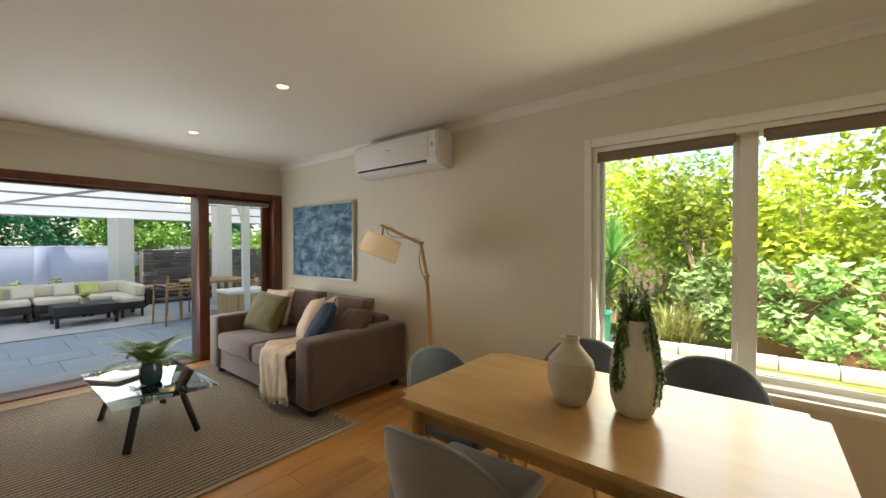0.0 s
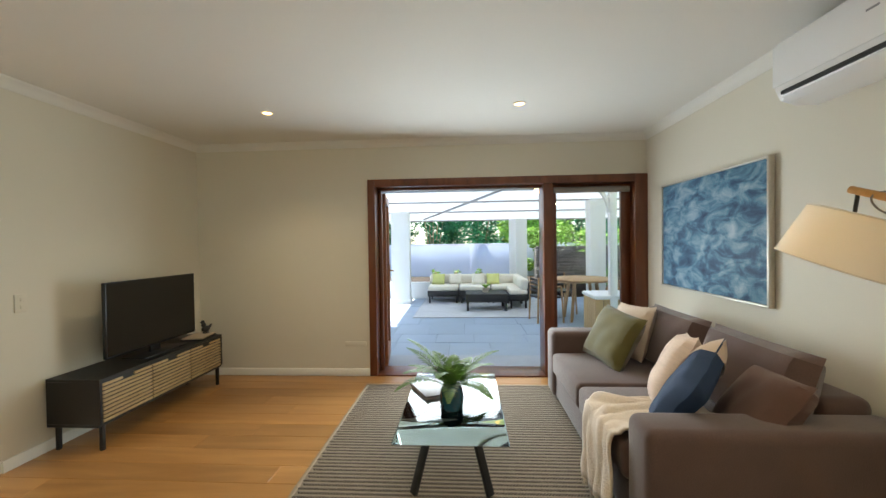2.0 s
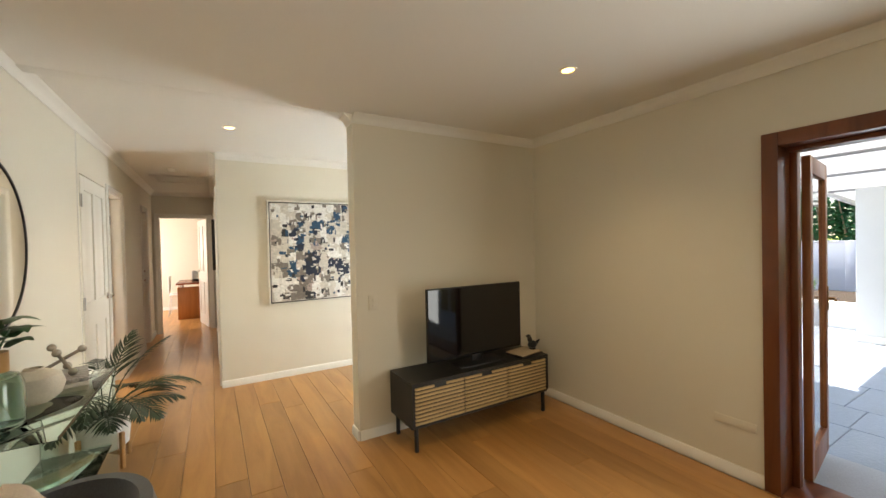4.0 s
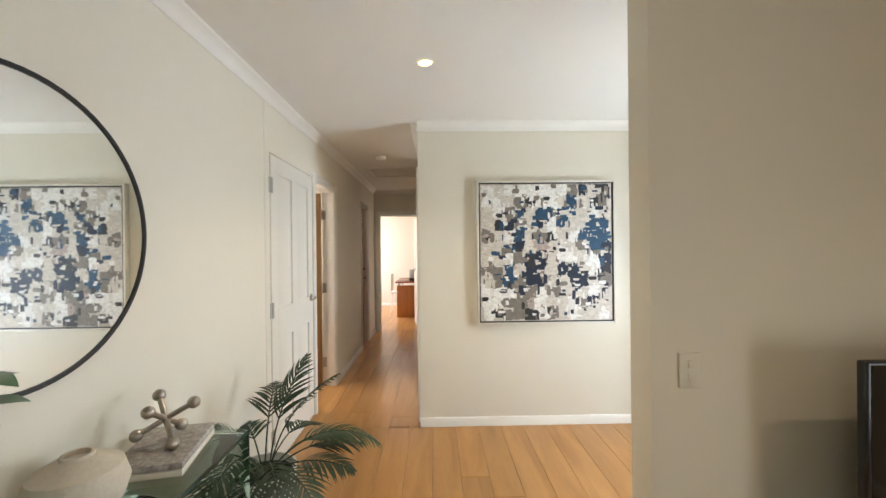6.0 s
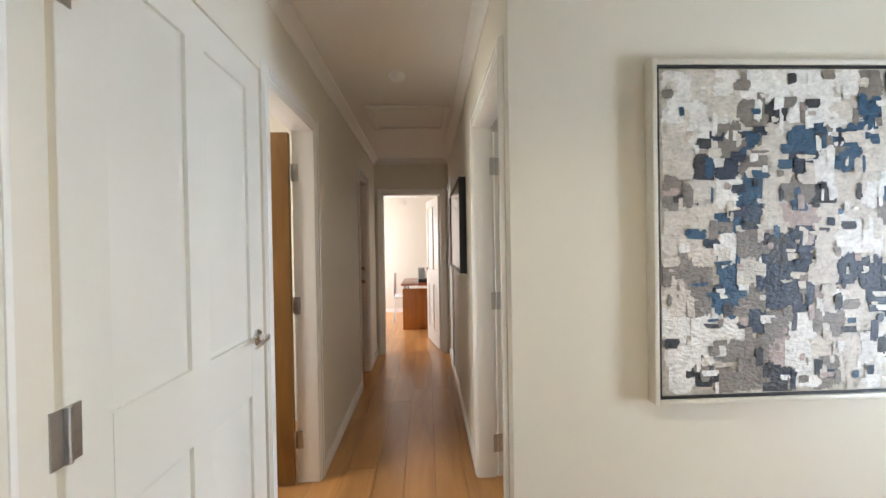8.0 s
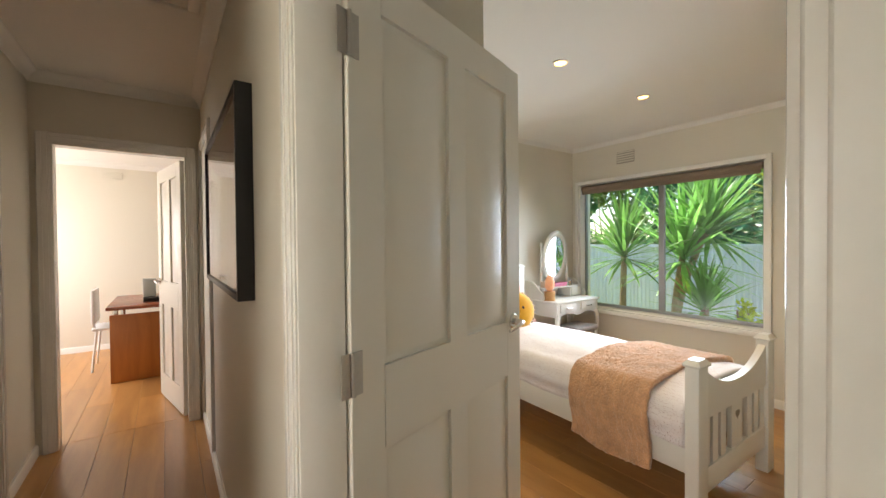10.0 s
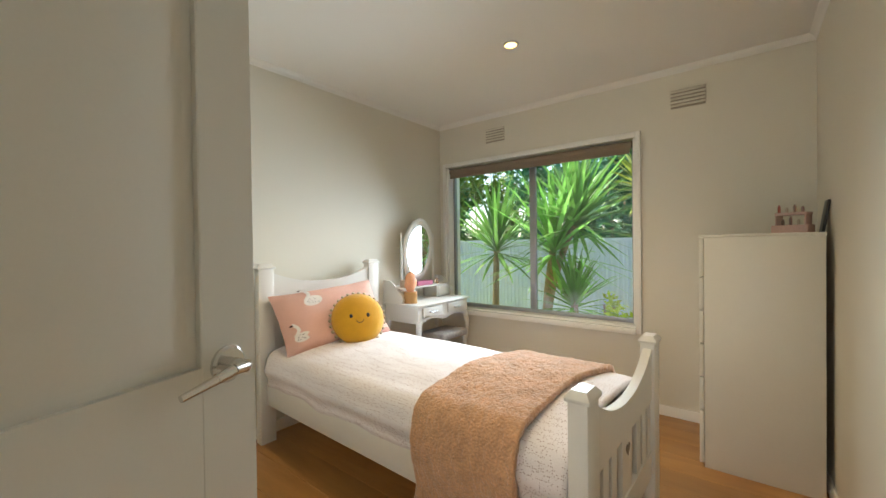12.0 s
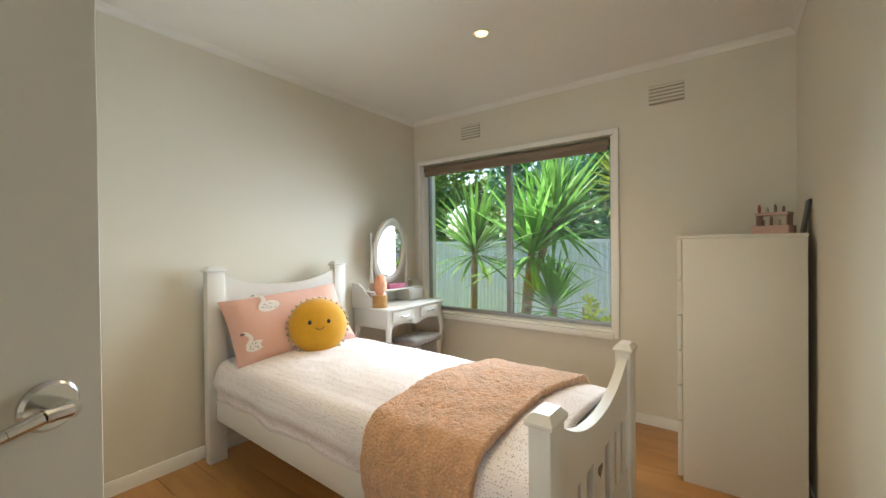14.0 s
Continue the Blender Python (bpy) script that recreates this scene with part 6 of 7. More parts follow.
YEL = mat("mustard_plush", (0.62, 0.32, 0.015), 0.9, var=0.12, scale=12, fine=200, bump=0.3, sheen=0.3)
plush = thing("round_plush_cushion", BM @ lean(0.015, -0.60, 0.75, 150, 66, 0), "round mustard plush cushion with a stitched face", "cushion")
bm = B()
add_lathe(bm, [(0.0, -0.075), (0.06, -0.072), (0.12, -0.055), (0.155, -0.025), (0.165, 0.0), (0.155, 0.03), (0.12, 0.062), (0.06, 0.08), (0.0, 0.084)], 40)
part("cover", bm, YEL, plush)
PD = mat("black_stitching", (0.01, 0.008, 0.008), 0.4)
def face_z(x, y):
    r = math.hypot(x, y)
    return 0.084 * math.sqrt(max(0.0, 1 - (r / 0.17) ** 2)) + 0.002
for sx in (-1, 1):
    bm = B()
    bmesh.ops.create_uvsphere(bm, u_segments=12, v_segments=8, radius=0.012, matrix=Matrix.Translation((sx * 0.052, 0.0, face_z(0.052, 0))) @ Matrix.Diagonal((0.9, 1.1, 0.35, 1)))
    part("eye", bm, PD, plush)
bm = B()
pp = [Vector((0.022 * math.cos(a), -0.028 + 0.018 * math.sin(a), face_z(0.02, 0.03) + 0.002)) for a in [math.pi + math.pi * i / 8 for i in range(9)]]
for a, b in zip(pp, pp[1:]):
    add_tube(bm, a, b, 0.0022, n=6)
part("smile", bm, PD, plush)
bm = B()
for i in range(30):
    a = 2 * math.pi * i / 30
    bmesh.ops.create_uvsphere(bm, u_segments=8, v_segments=6, radius=0.011, matrix=Matrix.Translation((0.172 * math.cos(a), 0.172 * math.sin(a), -0.012)))
part("pompom_trim", bm, mat("cream_pompom", (0.62, 0.52, 0.38), 0.95, bump=0.4), plush, "row of cream pompoms")

# dressing table
va = thing("dressing_table", (-4.72, -5.135, 0), "white dressing table with oval tilting mirror", "dressing table")
bpart("tabletop", (-0.36, -0.20, 0.715, 0.36, 0.20, 0.735), WHITEFURN, va, 0.006)
bm = B()
for d in ((-0.34, -0.19, 0.58, 0.34, -0.175, 0.715), (-0.34, -0.175, 0.58, -0.325, 0.18, 0.715), (0.325, -0.175, 0.58, 0.34, 0.18, 0.715)):
    add_box(bm, *d)
n = 16
for i in range(n):
    x0, x1 = -0.325 + 0.65 * i / n, -0.325 + 0.65 * (i + 1) / n
    zb = 0.575 + 0.03 * abs(math.sin((x0 + x1) * 4.8))
    add_box(bm, x0, 0.165, zb, x1, 0.18, 0.715)
part("apron", bm, WHITEFURN, va)
for x in (-0.165, 0.165):
    d = bpart("drawer", (x - 0.125, 0.18, 0.625, x + 0.125, 0.194, 0.705), WHITEFURN, va, 0.004)
    bm = B()
    add_tube(bm, (x - 0.03, 0.205, 0.665), (x + 0.03, 0.205, 0.665), 0.005, n=8)
    for s in (-1, 1):
        add_tube(bm, (x + s * 0.028, 0.193, 0.665), (x + s * 0.028, 0.206, 0.665), 0.005, n=8)
        bmesh.ops.create_uvsphere(bm, u_segments=8, v_segments=6, radius=0.009, matrix=Matrix.Translation((x + s * 0.04, 0.196, 0.665)))
    part("drawer_pull", bm, CHROME, d, "ornate metal pull")
for sx in (-1, 1):
    for sy in (-1, 1):
        bm = B()
        pts = [(0.318, 0.168, 0.60, 0.026), (0.335, 0.182, 0.50, 0.022), (0.322, 0.17, 0.3, 0.014), (0.316, 0.165, 0.12, 0.011), (0.335, 0.182, 0.02, 0.015), (0.34, 0.186, 0.0, 0.017)]
        for a, b in zip(pts, pts[1:]):
            add_tube(bm, (sx * a[0], sy * a[1], a[2]), (sx * b[0], sy * b[1], b[2]), a[3], b[3], 10)
        part("leg", bm, WHITEFURN, va, "curved cabriole leg")
bm = B()
add_box(bm, -0.33, -0.19, 0.84, 0.33, -0.02, 0.852)
add_box(bm, -0.33, -0.195, 0.735, 0.33, -0.185, 0.86)
for x in (-0.155, 0.145):
    add_box(bm, x, -0.185, 0.735, x + 0.01, -0.02, 0.84)
part("hutch", bm, WHITEFURN, va)
for s in (-1, 1):
    bm = B()
    out = [(-0.20, 0.735), (0.02, 0.735), (0.03, 0.76), (0.02, 0.80), (-0.03, 0.835), (-0.07, 0.88), (-0.12, 0.915), (-0.20, 0.92)]
    add_prism(bm, out, s * 0.345 - 0.009, s * 0.345 + 0.009, Matrix(((0, 0, 1, 0), (1, 0, 0, 0), (0, 1, 0, 0), (0, 0, 0, 1))))
    part("hutch_side", bm, WHITEFURN, va, "scrolled side panel")
    bpart("small_drawer", (s * 0.245 - 0.085, -0.03, 0.74, s * 0.245 + 0.085, -0.012, 0.835), WHITEFURN, va, 0.003)
    bm = B()
    add_tube(bm, (s * 0.215, -0.12, 0.85), (s * 0.215, -0.12, 1.32), 0.014, 0.009, 12)
    part("mirror_post", bm, WHITEFURN, va)
mm = Matrix.Translation((0.0, -0.12, 1.17)) @ Matrix.Rotation(radians(-7), 4, "X") @ Matrix.Rotation(radians(-90), 4, "X")
bm = B()
add_lathe(bm, [(0.0, 0.0), (0.20, 0.0), (0.20, 0.008), (0.0, 0.008)], 48)
bmesh.ops.transform(bm, matrix=mm @ Matrix.Diagonal((0.78, 1.12, 1, 1)), verts=bm.verts)
part("mirror_glass", bm, MIRROR, va)
bm = B()
add_lathe(bm, [(0.19, -0.012), (0.25, -0.010), (0.255, 0.004), (0.245, 0.018), (0.215, 0.024), (0.195, 0.012), (0.19, -0.012)], 48)
bmesh.ops.transform(bm, matrix=mm @ Matrix.Diagonal((0.78, 1.12, 1, 1)), verts=bm.verts)
part("mirror_frame", bm, WHITEFURN, va, "white oval mirror frame")
bm = B()
for i in range(9):
    a = radians(90 + (i - 4) * 9)
    bmesh.ops.create_uvsphere(bm, u_segments=8, v_segments=6, radius=0.014 - 0.0015 * abs(i - 4), matrix=mm @ Matrix.Translation((0.225 * 0.78 * math.cos(a), -0.225 * 1.12 * math.sin(a), 0.022)))
part("carved_crest", bm, WHITEFURN, va)

for nm, m, d, c, lab in (("pink_box", (-4.74, -5.22, 0.852), (-0.10, -0.04, 0, 0.10, 0.04, 0.035), (0.62, 0.16, 0.28), "small bright pink box on the dressing table"),
                         ("trinket_box", (-4.49, -5.20, 0.852), (-0.03, -0.03, 0, 0.03, 0.03, 0.06), (0.55, 0.4, 0.3), "little peach trinket box")):
    t = thing(nm, m, lab, "box")
    bpart("body", d, mat(nm + "_card", c, 0.5), t, 0.003)
    bpart("lid", (d[0] - 0.002, d[1] - 0.002, d[5] - 0.010, d[3] + 0.002, d[4] + 0.002, d[5] + 0.004), mat(nm + "_lid", c, 0.45), t, 0.003)
t = thing("salt_lamp", (-4.44, -5.09, 0.735), "rough peach salt crystal lamp", "lamp")
bm = B()
bmesh.ops.create_icosphere(bm, subdivisions=3, radius=0.055, matrix=Matrix.Translation((0, 0, 0.17)) @ Matrix.Diagonal((0.9, 0.9, 1.6, 1)))
for v in bm.verts:
    v.co += v.normal * 0.01 * noise.noise(v.co * 30)
part("crystal", bm, mat("peach_salt", (0.75, 0.36, 0.2), 0.6, var=0.2), t)
bm = B()
add_lathe(bm, [(0, 0), (0.055, 0), (0.055, 0.095), (0, 0.095)], 24)
part("base", bm, OAKLEG, t)
t = thing("perfume_bottle", (-4.92, -5.20, 0.852), "small clear perfume bottle with a white cap", "bottle")
bpart("body", (-0.016, -0.012, 0, 0.016, 0.012, 0.05), glass_mat("amber_perfume", (0.9, 0.7, 0.5)), t, 0.004)
bpart("cap", (-0.009, -0.009, 0.05, 0.009, 0.009, 0.072), WHITEPLASTIC, t, 0.003)
st = thing("stool", (-4.80, -5.02, 0), "white stool with a grey padded seat", "stool")
bm = B()
add_box(bm, -0.18, -0.13, 0.40, 0.18, 0.13, 0.46, bevel=0.02, seg=3)
part("seat", bm, mat("grey_damask", (0.35, 0.33, 0.33), 0.8, var=0.3, scale=40, bump=0.2), st)
for sx in (-1, 1):
    for sy in (-1, 1):
        bm = B()
        add_tube(bm, (sx * 0.16, sy * 0.11, 0), (sx * 0.15, sy * 0.10, 0.41), 0.011, 0.018)
        part("leg", bm, WHITEFURN, st)

# tall chest of drawers
dr = thing("chest_of_drawers", (-4.84, -2.86, 0), "tall plain white chest of drawers", "chest of drawers")
DRW = mat("white_laminate", (0.71, 0.67, 0.58), 0.4, var=0.015, bump=0.01)
bpart("carcass", (-0.26, -0.22, 0.0, 0.26, 0.25, 1.235), DRW, dr, 0.003)
bpart("top", (-0.262, -0.243, 1.235, 0.262, 0.252, 1.252), DRW, dr, 0.003)
for z0, z1 in ((0.02, 0.30), (0.31, 0.48), (0.49, 0.66), (0.67, 0.84), (0.85, 1.02), (1.03, 1.225)):
    bpart("drawer", (-0.255, -0.243, z0, 0.255, -0.222, z1), DRW, dr, 0.004)
ob = thing("cosmetics_stand", pose(-4.74, -2.715, 1.252, 0, 0, 65) @ Matrix.Diagonal((0.62, 0.7, 0.9, 1)), "pink perspex cosmetics organiser filled with small bottles", "organiser")
PP = mat("blush_perspex", (0.55, 0.36, 0.30), 0.25, var=0.1)
bpart("tray", (-0.12, -0.06, 0.0, 0.12, 0.06, 0.045), PP, ob, 0.004)
bpart("tier", (-0.10, -0.05, 0.10, 0.11, 0.05, 0.115), PP, ob, 0.003)
for x in (-0.09, 0.10):
    bpart("upright", (x - 0.004, -0.05, 0.045, x + 0.004, 0.05, 0.10), PP, ob, 0.001)
for i in range(8):
    bm = B()
    x = -0.09 + 0.026 * i
    h = rb5.uniform(0.03, 0.055)
    z = 0.045 if i % 2 else 0.115
    add_tube(bm, (x, 0.0, z), (x, 0.0, z + h * 0.8), 0.010, n=12)
    add_tube(bm, (x, 0.0, z + h * 0.8), (x, 0.0, z + h), 0.006, n=10)
    part("bottle", bm, mat("tinted_bottle", rb5.choice(((0.4, 0.12, 0.08), (0.5, 0.4, 0.3), (0.2, 0.12, 0.1))), 0.25), ob)
t = thing("photo_frame", pose(-4.76, -2.606, 1.252, 0, 0, 0), "dark photo frame leaning against the wall", "photo frame")
bm = B()
add_box(bm, -0.05, -0.006, 0.0, 0.05, 0.006, 0.16, bevel=0.002, m=Matrix.Rotation(radians(-8), 4, "X"))
part("frame", bm, BLACK, t)
bm = B()
add_box(bm, -0.04, 0.0062, 0.012, 0.04, 0.0075, 0.148, m=Matrix.Rotation(radians(-8), 4, "X"))
part("photo", bm, mat("faded_photo", (0.45, 0.36, 0.32), 0.3, var=0.4, scale=20), t)
# ---- outside: ground, patio, planting ----
PZ = -0.05
SLATE = mat("blue_grey_slate", (0.28, 0.345, 0.45), 0.42, var=0.12, scale=2.2, fine=40, bump=0.25, rnd=0.05)
RENDER = mat("white_painted_render", (0.74, 0.74, 0.74), 0.75, var=0.05, scale=2, fine=120, bump=0.15)
FENCEW = mat("pale_lavender_render", (0.58, 0.63, 0.76), 0.8, var=0.06, scale=1.2, fine=80, bump=0.15)
LAWN = mat("sunlit_lawn", (0.16, 0.19, 0.03), 0.9, var=0.35, scale=3, fine=60, bump=0.5)


def leaf_mat(name, col, var=0.3, trans=0.35, rough=0.45):
    m = mat(name, col, rough, var=var, scale=9, fine=60, bump=0.05, rnd=0.32)
    n, l = m.node_tree.nodes, m.node_tree.links
    t, x = n.new("ShaderNodeBsdfTranslucent"), n.new("ShaderNodeMixShader")
    x.inputs[0].default_value = trans
    hs = [k for k in n if k.type == "HUE_SAT"][0]
    l.new(hs.outputs[0], t.inputs["Color"])
    l.new(n["Principled BSDF"].outputs[0], x.inputs[1])
    l.new(t.outputs[0], x.inputs[2])
    l.new(x.outputs[0], n["Material Output"].inputs["Surface"])
    return m


YG = leaf_mat("yellow_green_leaf", (0.46, 0.56, 0.06), trans=0.5)
MG = leaf_mat("mid_green_leaf", (0.20, 0.36, 0.06), trans=0.45)
IVY = leaf_mat("pale_ivy_leaf", (0.42, 0.60, 0.24), rough=0.3, trans=0.4)
DG = leaf_mat("dark_hedge_leaf", (0.045, 0.20, 0.085), trans=0.3)
SWORD = leaf_mat("sword_leaf_green", (0.17, 0.40, 0.09), trans=0.4)
STRAW = leaf_mat("straw_green_blade", (0.32, 0.32, 0.10))
BARK = mat("pale_trunk_bark", (0.36, 0.26, 0.17), 0.9, var=0.3, scale=14, fine=50, bump=0.8, stretch=(1, 1, 3))

bm = B()
add_box(bm, -900, -900, -0.4, 900, 900, -0.12)
structure("ground", bm, LAWN, "green lawn and earth reaching to the horizon")

# patio
pat = tagged(new("pavement"), "blue grey slate paving laid in staggered slabs", "", "", "structure")
bm = B()
add_box(bm, -10.0, -3.0, -0.2, -4.41, 9.0, PZ - 0.007)
ob = part("bedding", bm, mat("grey_grout", (0.26, 0.30, 0.375), 0.9, bump=0.3), pat)
rt = random.Random(21)
slabs = {}
x = -5.0
row = 0
while x > -10.0:
    w = (0.62, 0.5, 0.74)[row % 3]
    y = -3.0 + rt.uniform(-0.5, 0)
    while y < 8.9:
        ln = rt.choice((0.55, 0.75, 0.95))
        key = (w, ln)
        if key not in slabs:
            b2 = B()
            add_box(b2, -w + 0.0025, 0.0025, -0.03, -0.0025, ln - 0.0025, 0, bevel=0.004, seg=1)
            bmesh.ops.recalc_face_normals(b2, faces=b2.faces)
            me = bpy.data.meshes.new("slab")
            b2.to_mesh(me)
            b2.free()
            me.materials.append(SLATE)
            slabs[key] = me
        o = new("slab", slabs[key])
        o.location = (x, y, PZ + rt.uniform(-0.002, 0.002))
        o.rotation_euler = (rt.uniform(-0.002, 0.002), rt.uniform(-0.002, 0.002), rt.uniform(-0.006, 0.006))
        o.parent = pat
        y += ln
    x -= w
    row += 1
for i in range(9):
    bpart("border_slab", (-5.0, -2.5 + i * 1.2, PZ - 0.03, -4.42, -2.505 + (i + 1) * 1.2, PZ + 0.006), mat("pale_border_stone", (0.33, 0.36, 0.42), 0.55, var=0.12, bump=0.15, rnd=0.06) if i == 0 else bpy.data.materials["pale_border_stone"], pat, 0.004)


ROOF_FALL = 0.075


def roof_z(x):
    """Height of the sloping patio roof sheet above a place x."""
    return 2.47 + (x + 4.38) * ROOF_FALL


def column(x, y, w, rz, z1, name="column"):
    t = thing(name, pose(x, y, PZ, 0, 0, rz), "white rendered square patio column", "column", "patio columns", "structure")
    bpart("shaft", (-w / 2, -w / 2, 0.0, w / 2, w / 2, z1 - PZ), RENDER, t, 0.012)
    bpart("base_block", (-w / 2 - 0.02, -w / 2 - 0.02, 0.0, w / 2 + 0.02, w / 2 + 0.02, 0.10), RENDER, t, 0.008)


column(-9.30, 0.69, 0.42, 4, roof_z(-9.3) - 0.036)
column(-10.65, 3.60, 0.35, 24, roof_z(-10.65) - 0.036)
column(-8.05, 4.78, 0.30, 0, roof_z(-8.05) - 0.036)
pp = thing("pergola_post", (-5.9, 4.32, PZ), "slim white timber post with a curved brace", "post", "", "structure")
bpart("post", (-0.05, -0.05, 0, 0.05, 0.05, roof_z(-5.9) - 0.036 - PZ), RENDER, pp, 0.004)
bm = B()
for i in range(8):
    a0, a1 = math.pi / 2 * i / 8, math.pi / 2 * (i + 1) / 8
    add_tube(bm, (0, -0.05 - 0.5 * (1 - math.cos(a0)), 1.80 + 0.5 * math.sin(a0)), (0, -0.05 - 0.5 * (1 - math.cos(a1)), 1.80 + 0.5 * math.sin(a1)), 0.035, n=6)
part("brace", bm, RENDER, pp)

# translucent patio roof
RF = bpy.data.materials.new("opal_roof_sheet")
RF.use_nodes = True
rn = RF.node_tree.nodes
rn["Principled BSDF"].inputs["Base Color"].default_value = (0.74, 0.77, 0.80, 1)
rn["Principled BSDF"].inputs["Roughness"].default_value = 0.5
rt1, rx = rn.new("ShaderNodeBsdfTranslucent"), rn.new("ShaderNodeMixShader")
rt1.inputs["Color"].default_value, rx.inputs[0].default_value = (0.76, 0.82, 0.90, 1), 0.16
RF.node_tree.links.new(rn["Principled BSDF"].outputs[0], rx.inputs[1])
RF.node_tree.links.new(rt1.outputs[0], rx.inputs[2])
RF.node_tree.links.new(rx.outputs[0], rn["Material Output"].inputs["Surface"])
pr = thing("patio_roof", Matrix.Translation((-4.38, 0, 2.47)) @ Matrix.Rotation(-math.atan(ROOF_FALL), 4, "Y") @ Matrix.Translation((4.38, 0, -2.47)), "opal white sheet patio roof on thin grey beams", "roof", "", "structure")
me = bpy.data.meshes.new("sheet")
# the strip south of y 0.1 is added to keep sun off the nearer paving
me.from_pydata([(-11.0, 0.1, 2.47), (-6.8, 0.1, 2.47), (-6.8, -2.3, 2.47), (-4.38, -2.3, 2.47), (-4.38, 9.0, 2.47), (-11.0, 9.0, 2.47)], [], [(0, 1, 2, 3, 4, 5)])
me.materials.append(RF)
ob = new("roof_sheet", me)
ob.parent = pr
BEAM = mat("grey_beam_paint", (0.28, 0.28, 0.30), 0.5)
for x in (-5.1, -6.0, -7.0, -8.1, -9.4, -10.95):
    bpart("beam", (x - 0.018, 0.1 if x < -6.8 else -2.3, 2.435, x + 0.018, 9.0, 2.466), BEAM, pr, 0.003)
for x0, x1, y in ((-11.0, -6.85, 0.1), (-6.8, -4.38, -2.3), (-11.0, -4.38, 8.95)):
    bpart("edge_beam", (x0, y, 2.40, x1, y + 0.05, 2.466), RENDER, pr, 0.003)
for a, b in (((-10.6, 1.1), (-4.8, 3.9)), ((-9.6, 7.5), (-4.8, 3.9))):
    bm = B()
    d = Vector((b[0] - a[0], b[1] - a[1], 0))
    add_box(bm, 0, -0.018, 2.428, d.length, 0.018, 2.464, m=Matrix.Translation((*a, 0)) @ Matrix.Rotation(math.atan2(d.y, d.x), 4, "Z"))
    part("brace_beam", bm, BEAM, pr)
for x, y in ((-6.5, 1.7), (-8.6, 2.6), (-6.5, 3.6), (-8.6, 4.2), (-7.5, 0.8)):
    t = thing("patio_downlight", (x, y, roof_z(x) - 0.004), "round patio roof downlight, lit", "downlight", "patio downlights")
    bm = B()
    add_lathe(bm, [(0.0, -0.012), (0.06, -0.012), (0.075, 0.0)], 24)
    part("lens", bm, glow_mat("patio_light_lens", (1.0, 0.82, 0.55), 5) if "patio_light_lens" not in bpy.data.materials else bpy.data.materials["patio_light_lens"], t)
ln = thing("hanging_lantern", (-4.7, 3.07, 1.90), "small amber glass lantern hanging from the patio roof", "lantern")
bm = B()
add_lathe(bm, [(0.0, 0.0), (0.05, 0.0), (0.058, 0.02), (0.058, 0.11), (0.04, 0.13), (0.0, 0.13)], 20)
part("glass_body", bm, glow_mat("amber_lantern_glass", (1.0, 0.55, 0.15), 2.5), ln)
bm = B()
add_lathe(bm, [(0.062, 0.11), (0.05, 0.14), (0.01, 0.16), (0.006, 0.565), (0.0, 0.565)], 16)
part("cap_and_rod", bm, mat("dark_brass", (0.2, 0.12, 0.05), 0.4, 0.8), ln)

# retaining wall, boundary wall
rw = B()
add_box(rw, -10.12, -4.0, -0.2, -9.95, 3.3, 0.36, bevel=0.01)
structure("wall_retaining", rw, RENDER, "low white rendered retaining wall")
rw = B()
add_box(rw, -13.0, -4.0, -0.3, -10.12, 12.0, 0.28)
structure("garden_bed", rw, SOIL, "raised bed of dark soil behind the low wall")
fw = thing("boundary_wall", (0, 0, 0), "pale lavender rendered boundary wall with piers", "wall", "", "structure")
bpart("wall_panel", (-12.7, -6.5, -0.2, -12.55, 12.0, 1.28), FENCEW, fw, 0.004)
for y in (-3.2, -0.3, 2.45, 5.2, 8.0):
    bpart("pier", (-12.74, y - 0.12, -0.2, -12.52, y + 0.12, 1.30), FENCEW, fw, 0.006)
bpart("coping", (-12.73, -6.5, 1.28, -12.52, 12.0, 1.31), FENCEW, fw, 0.006)

STONE = mat("grey_stacked_stone", (0.19, 0.18, 0.18), 0.85, var=0.35, scale=6, fine=40, bump=0.7, rnd=0.35)
sw = thing("stacked_stone_wall", (0, 0, 0), "grey dry stacked stone feature wall", "wall", "", "structure")
bpart("core", (-12.0, 4.25, -0.1, -11.75, 7.6, 1.17), mat("stone_wall_core", (0.05, 0.05, 0.05), 0.9), sw)
z = 0.30
while z < 1.16:
    hh = rt.uniform(0.05, 0.09)
    y = 4.25
    while y < 7.6:
        w = rt.uniform(0.16, 0.42)
        bpart("stone", (-11.76, y + 0.004, z + 0.003, -11.70 + rt.uniform(-0.02, 0.02), min(y + w, 7.6) - 0.004, z + hh - 0.003), STONE, sw, 0.008)
        y += w
    z += hh
rw = B()
add_box(rw, -10.6, 4.1, -0.2, -10.2, 8.0, 0.34, bevel=0.02)
structure("wall_sandstone", rw, mat("warm_sandstone", (0.50, 0.32, 0.18), 0.8, var=0.2, scale=4, fine=40, bump=0.4), "low warm sandstone garden wall")


# outdoor lounge
WICK = mat("black_wicker", (0.018, 0.018, 0.021), 0.5, var=0.3, scale=60, fine=160, bump=0.6)
OUTC = mat("ivory_outdoor_cushion", (0.68, 0.64, 0.55), 0.85, var=0.05, fine=200, bump=0.15)
LIME = mat("lime_cushion", (0.55, 0.57, 0.22), 0.85, var=0.08)


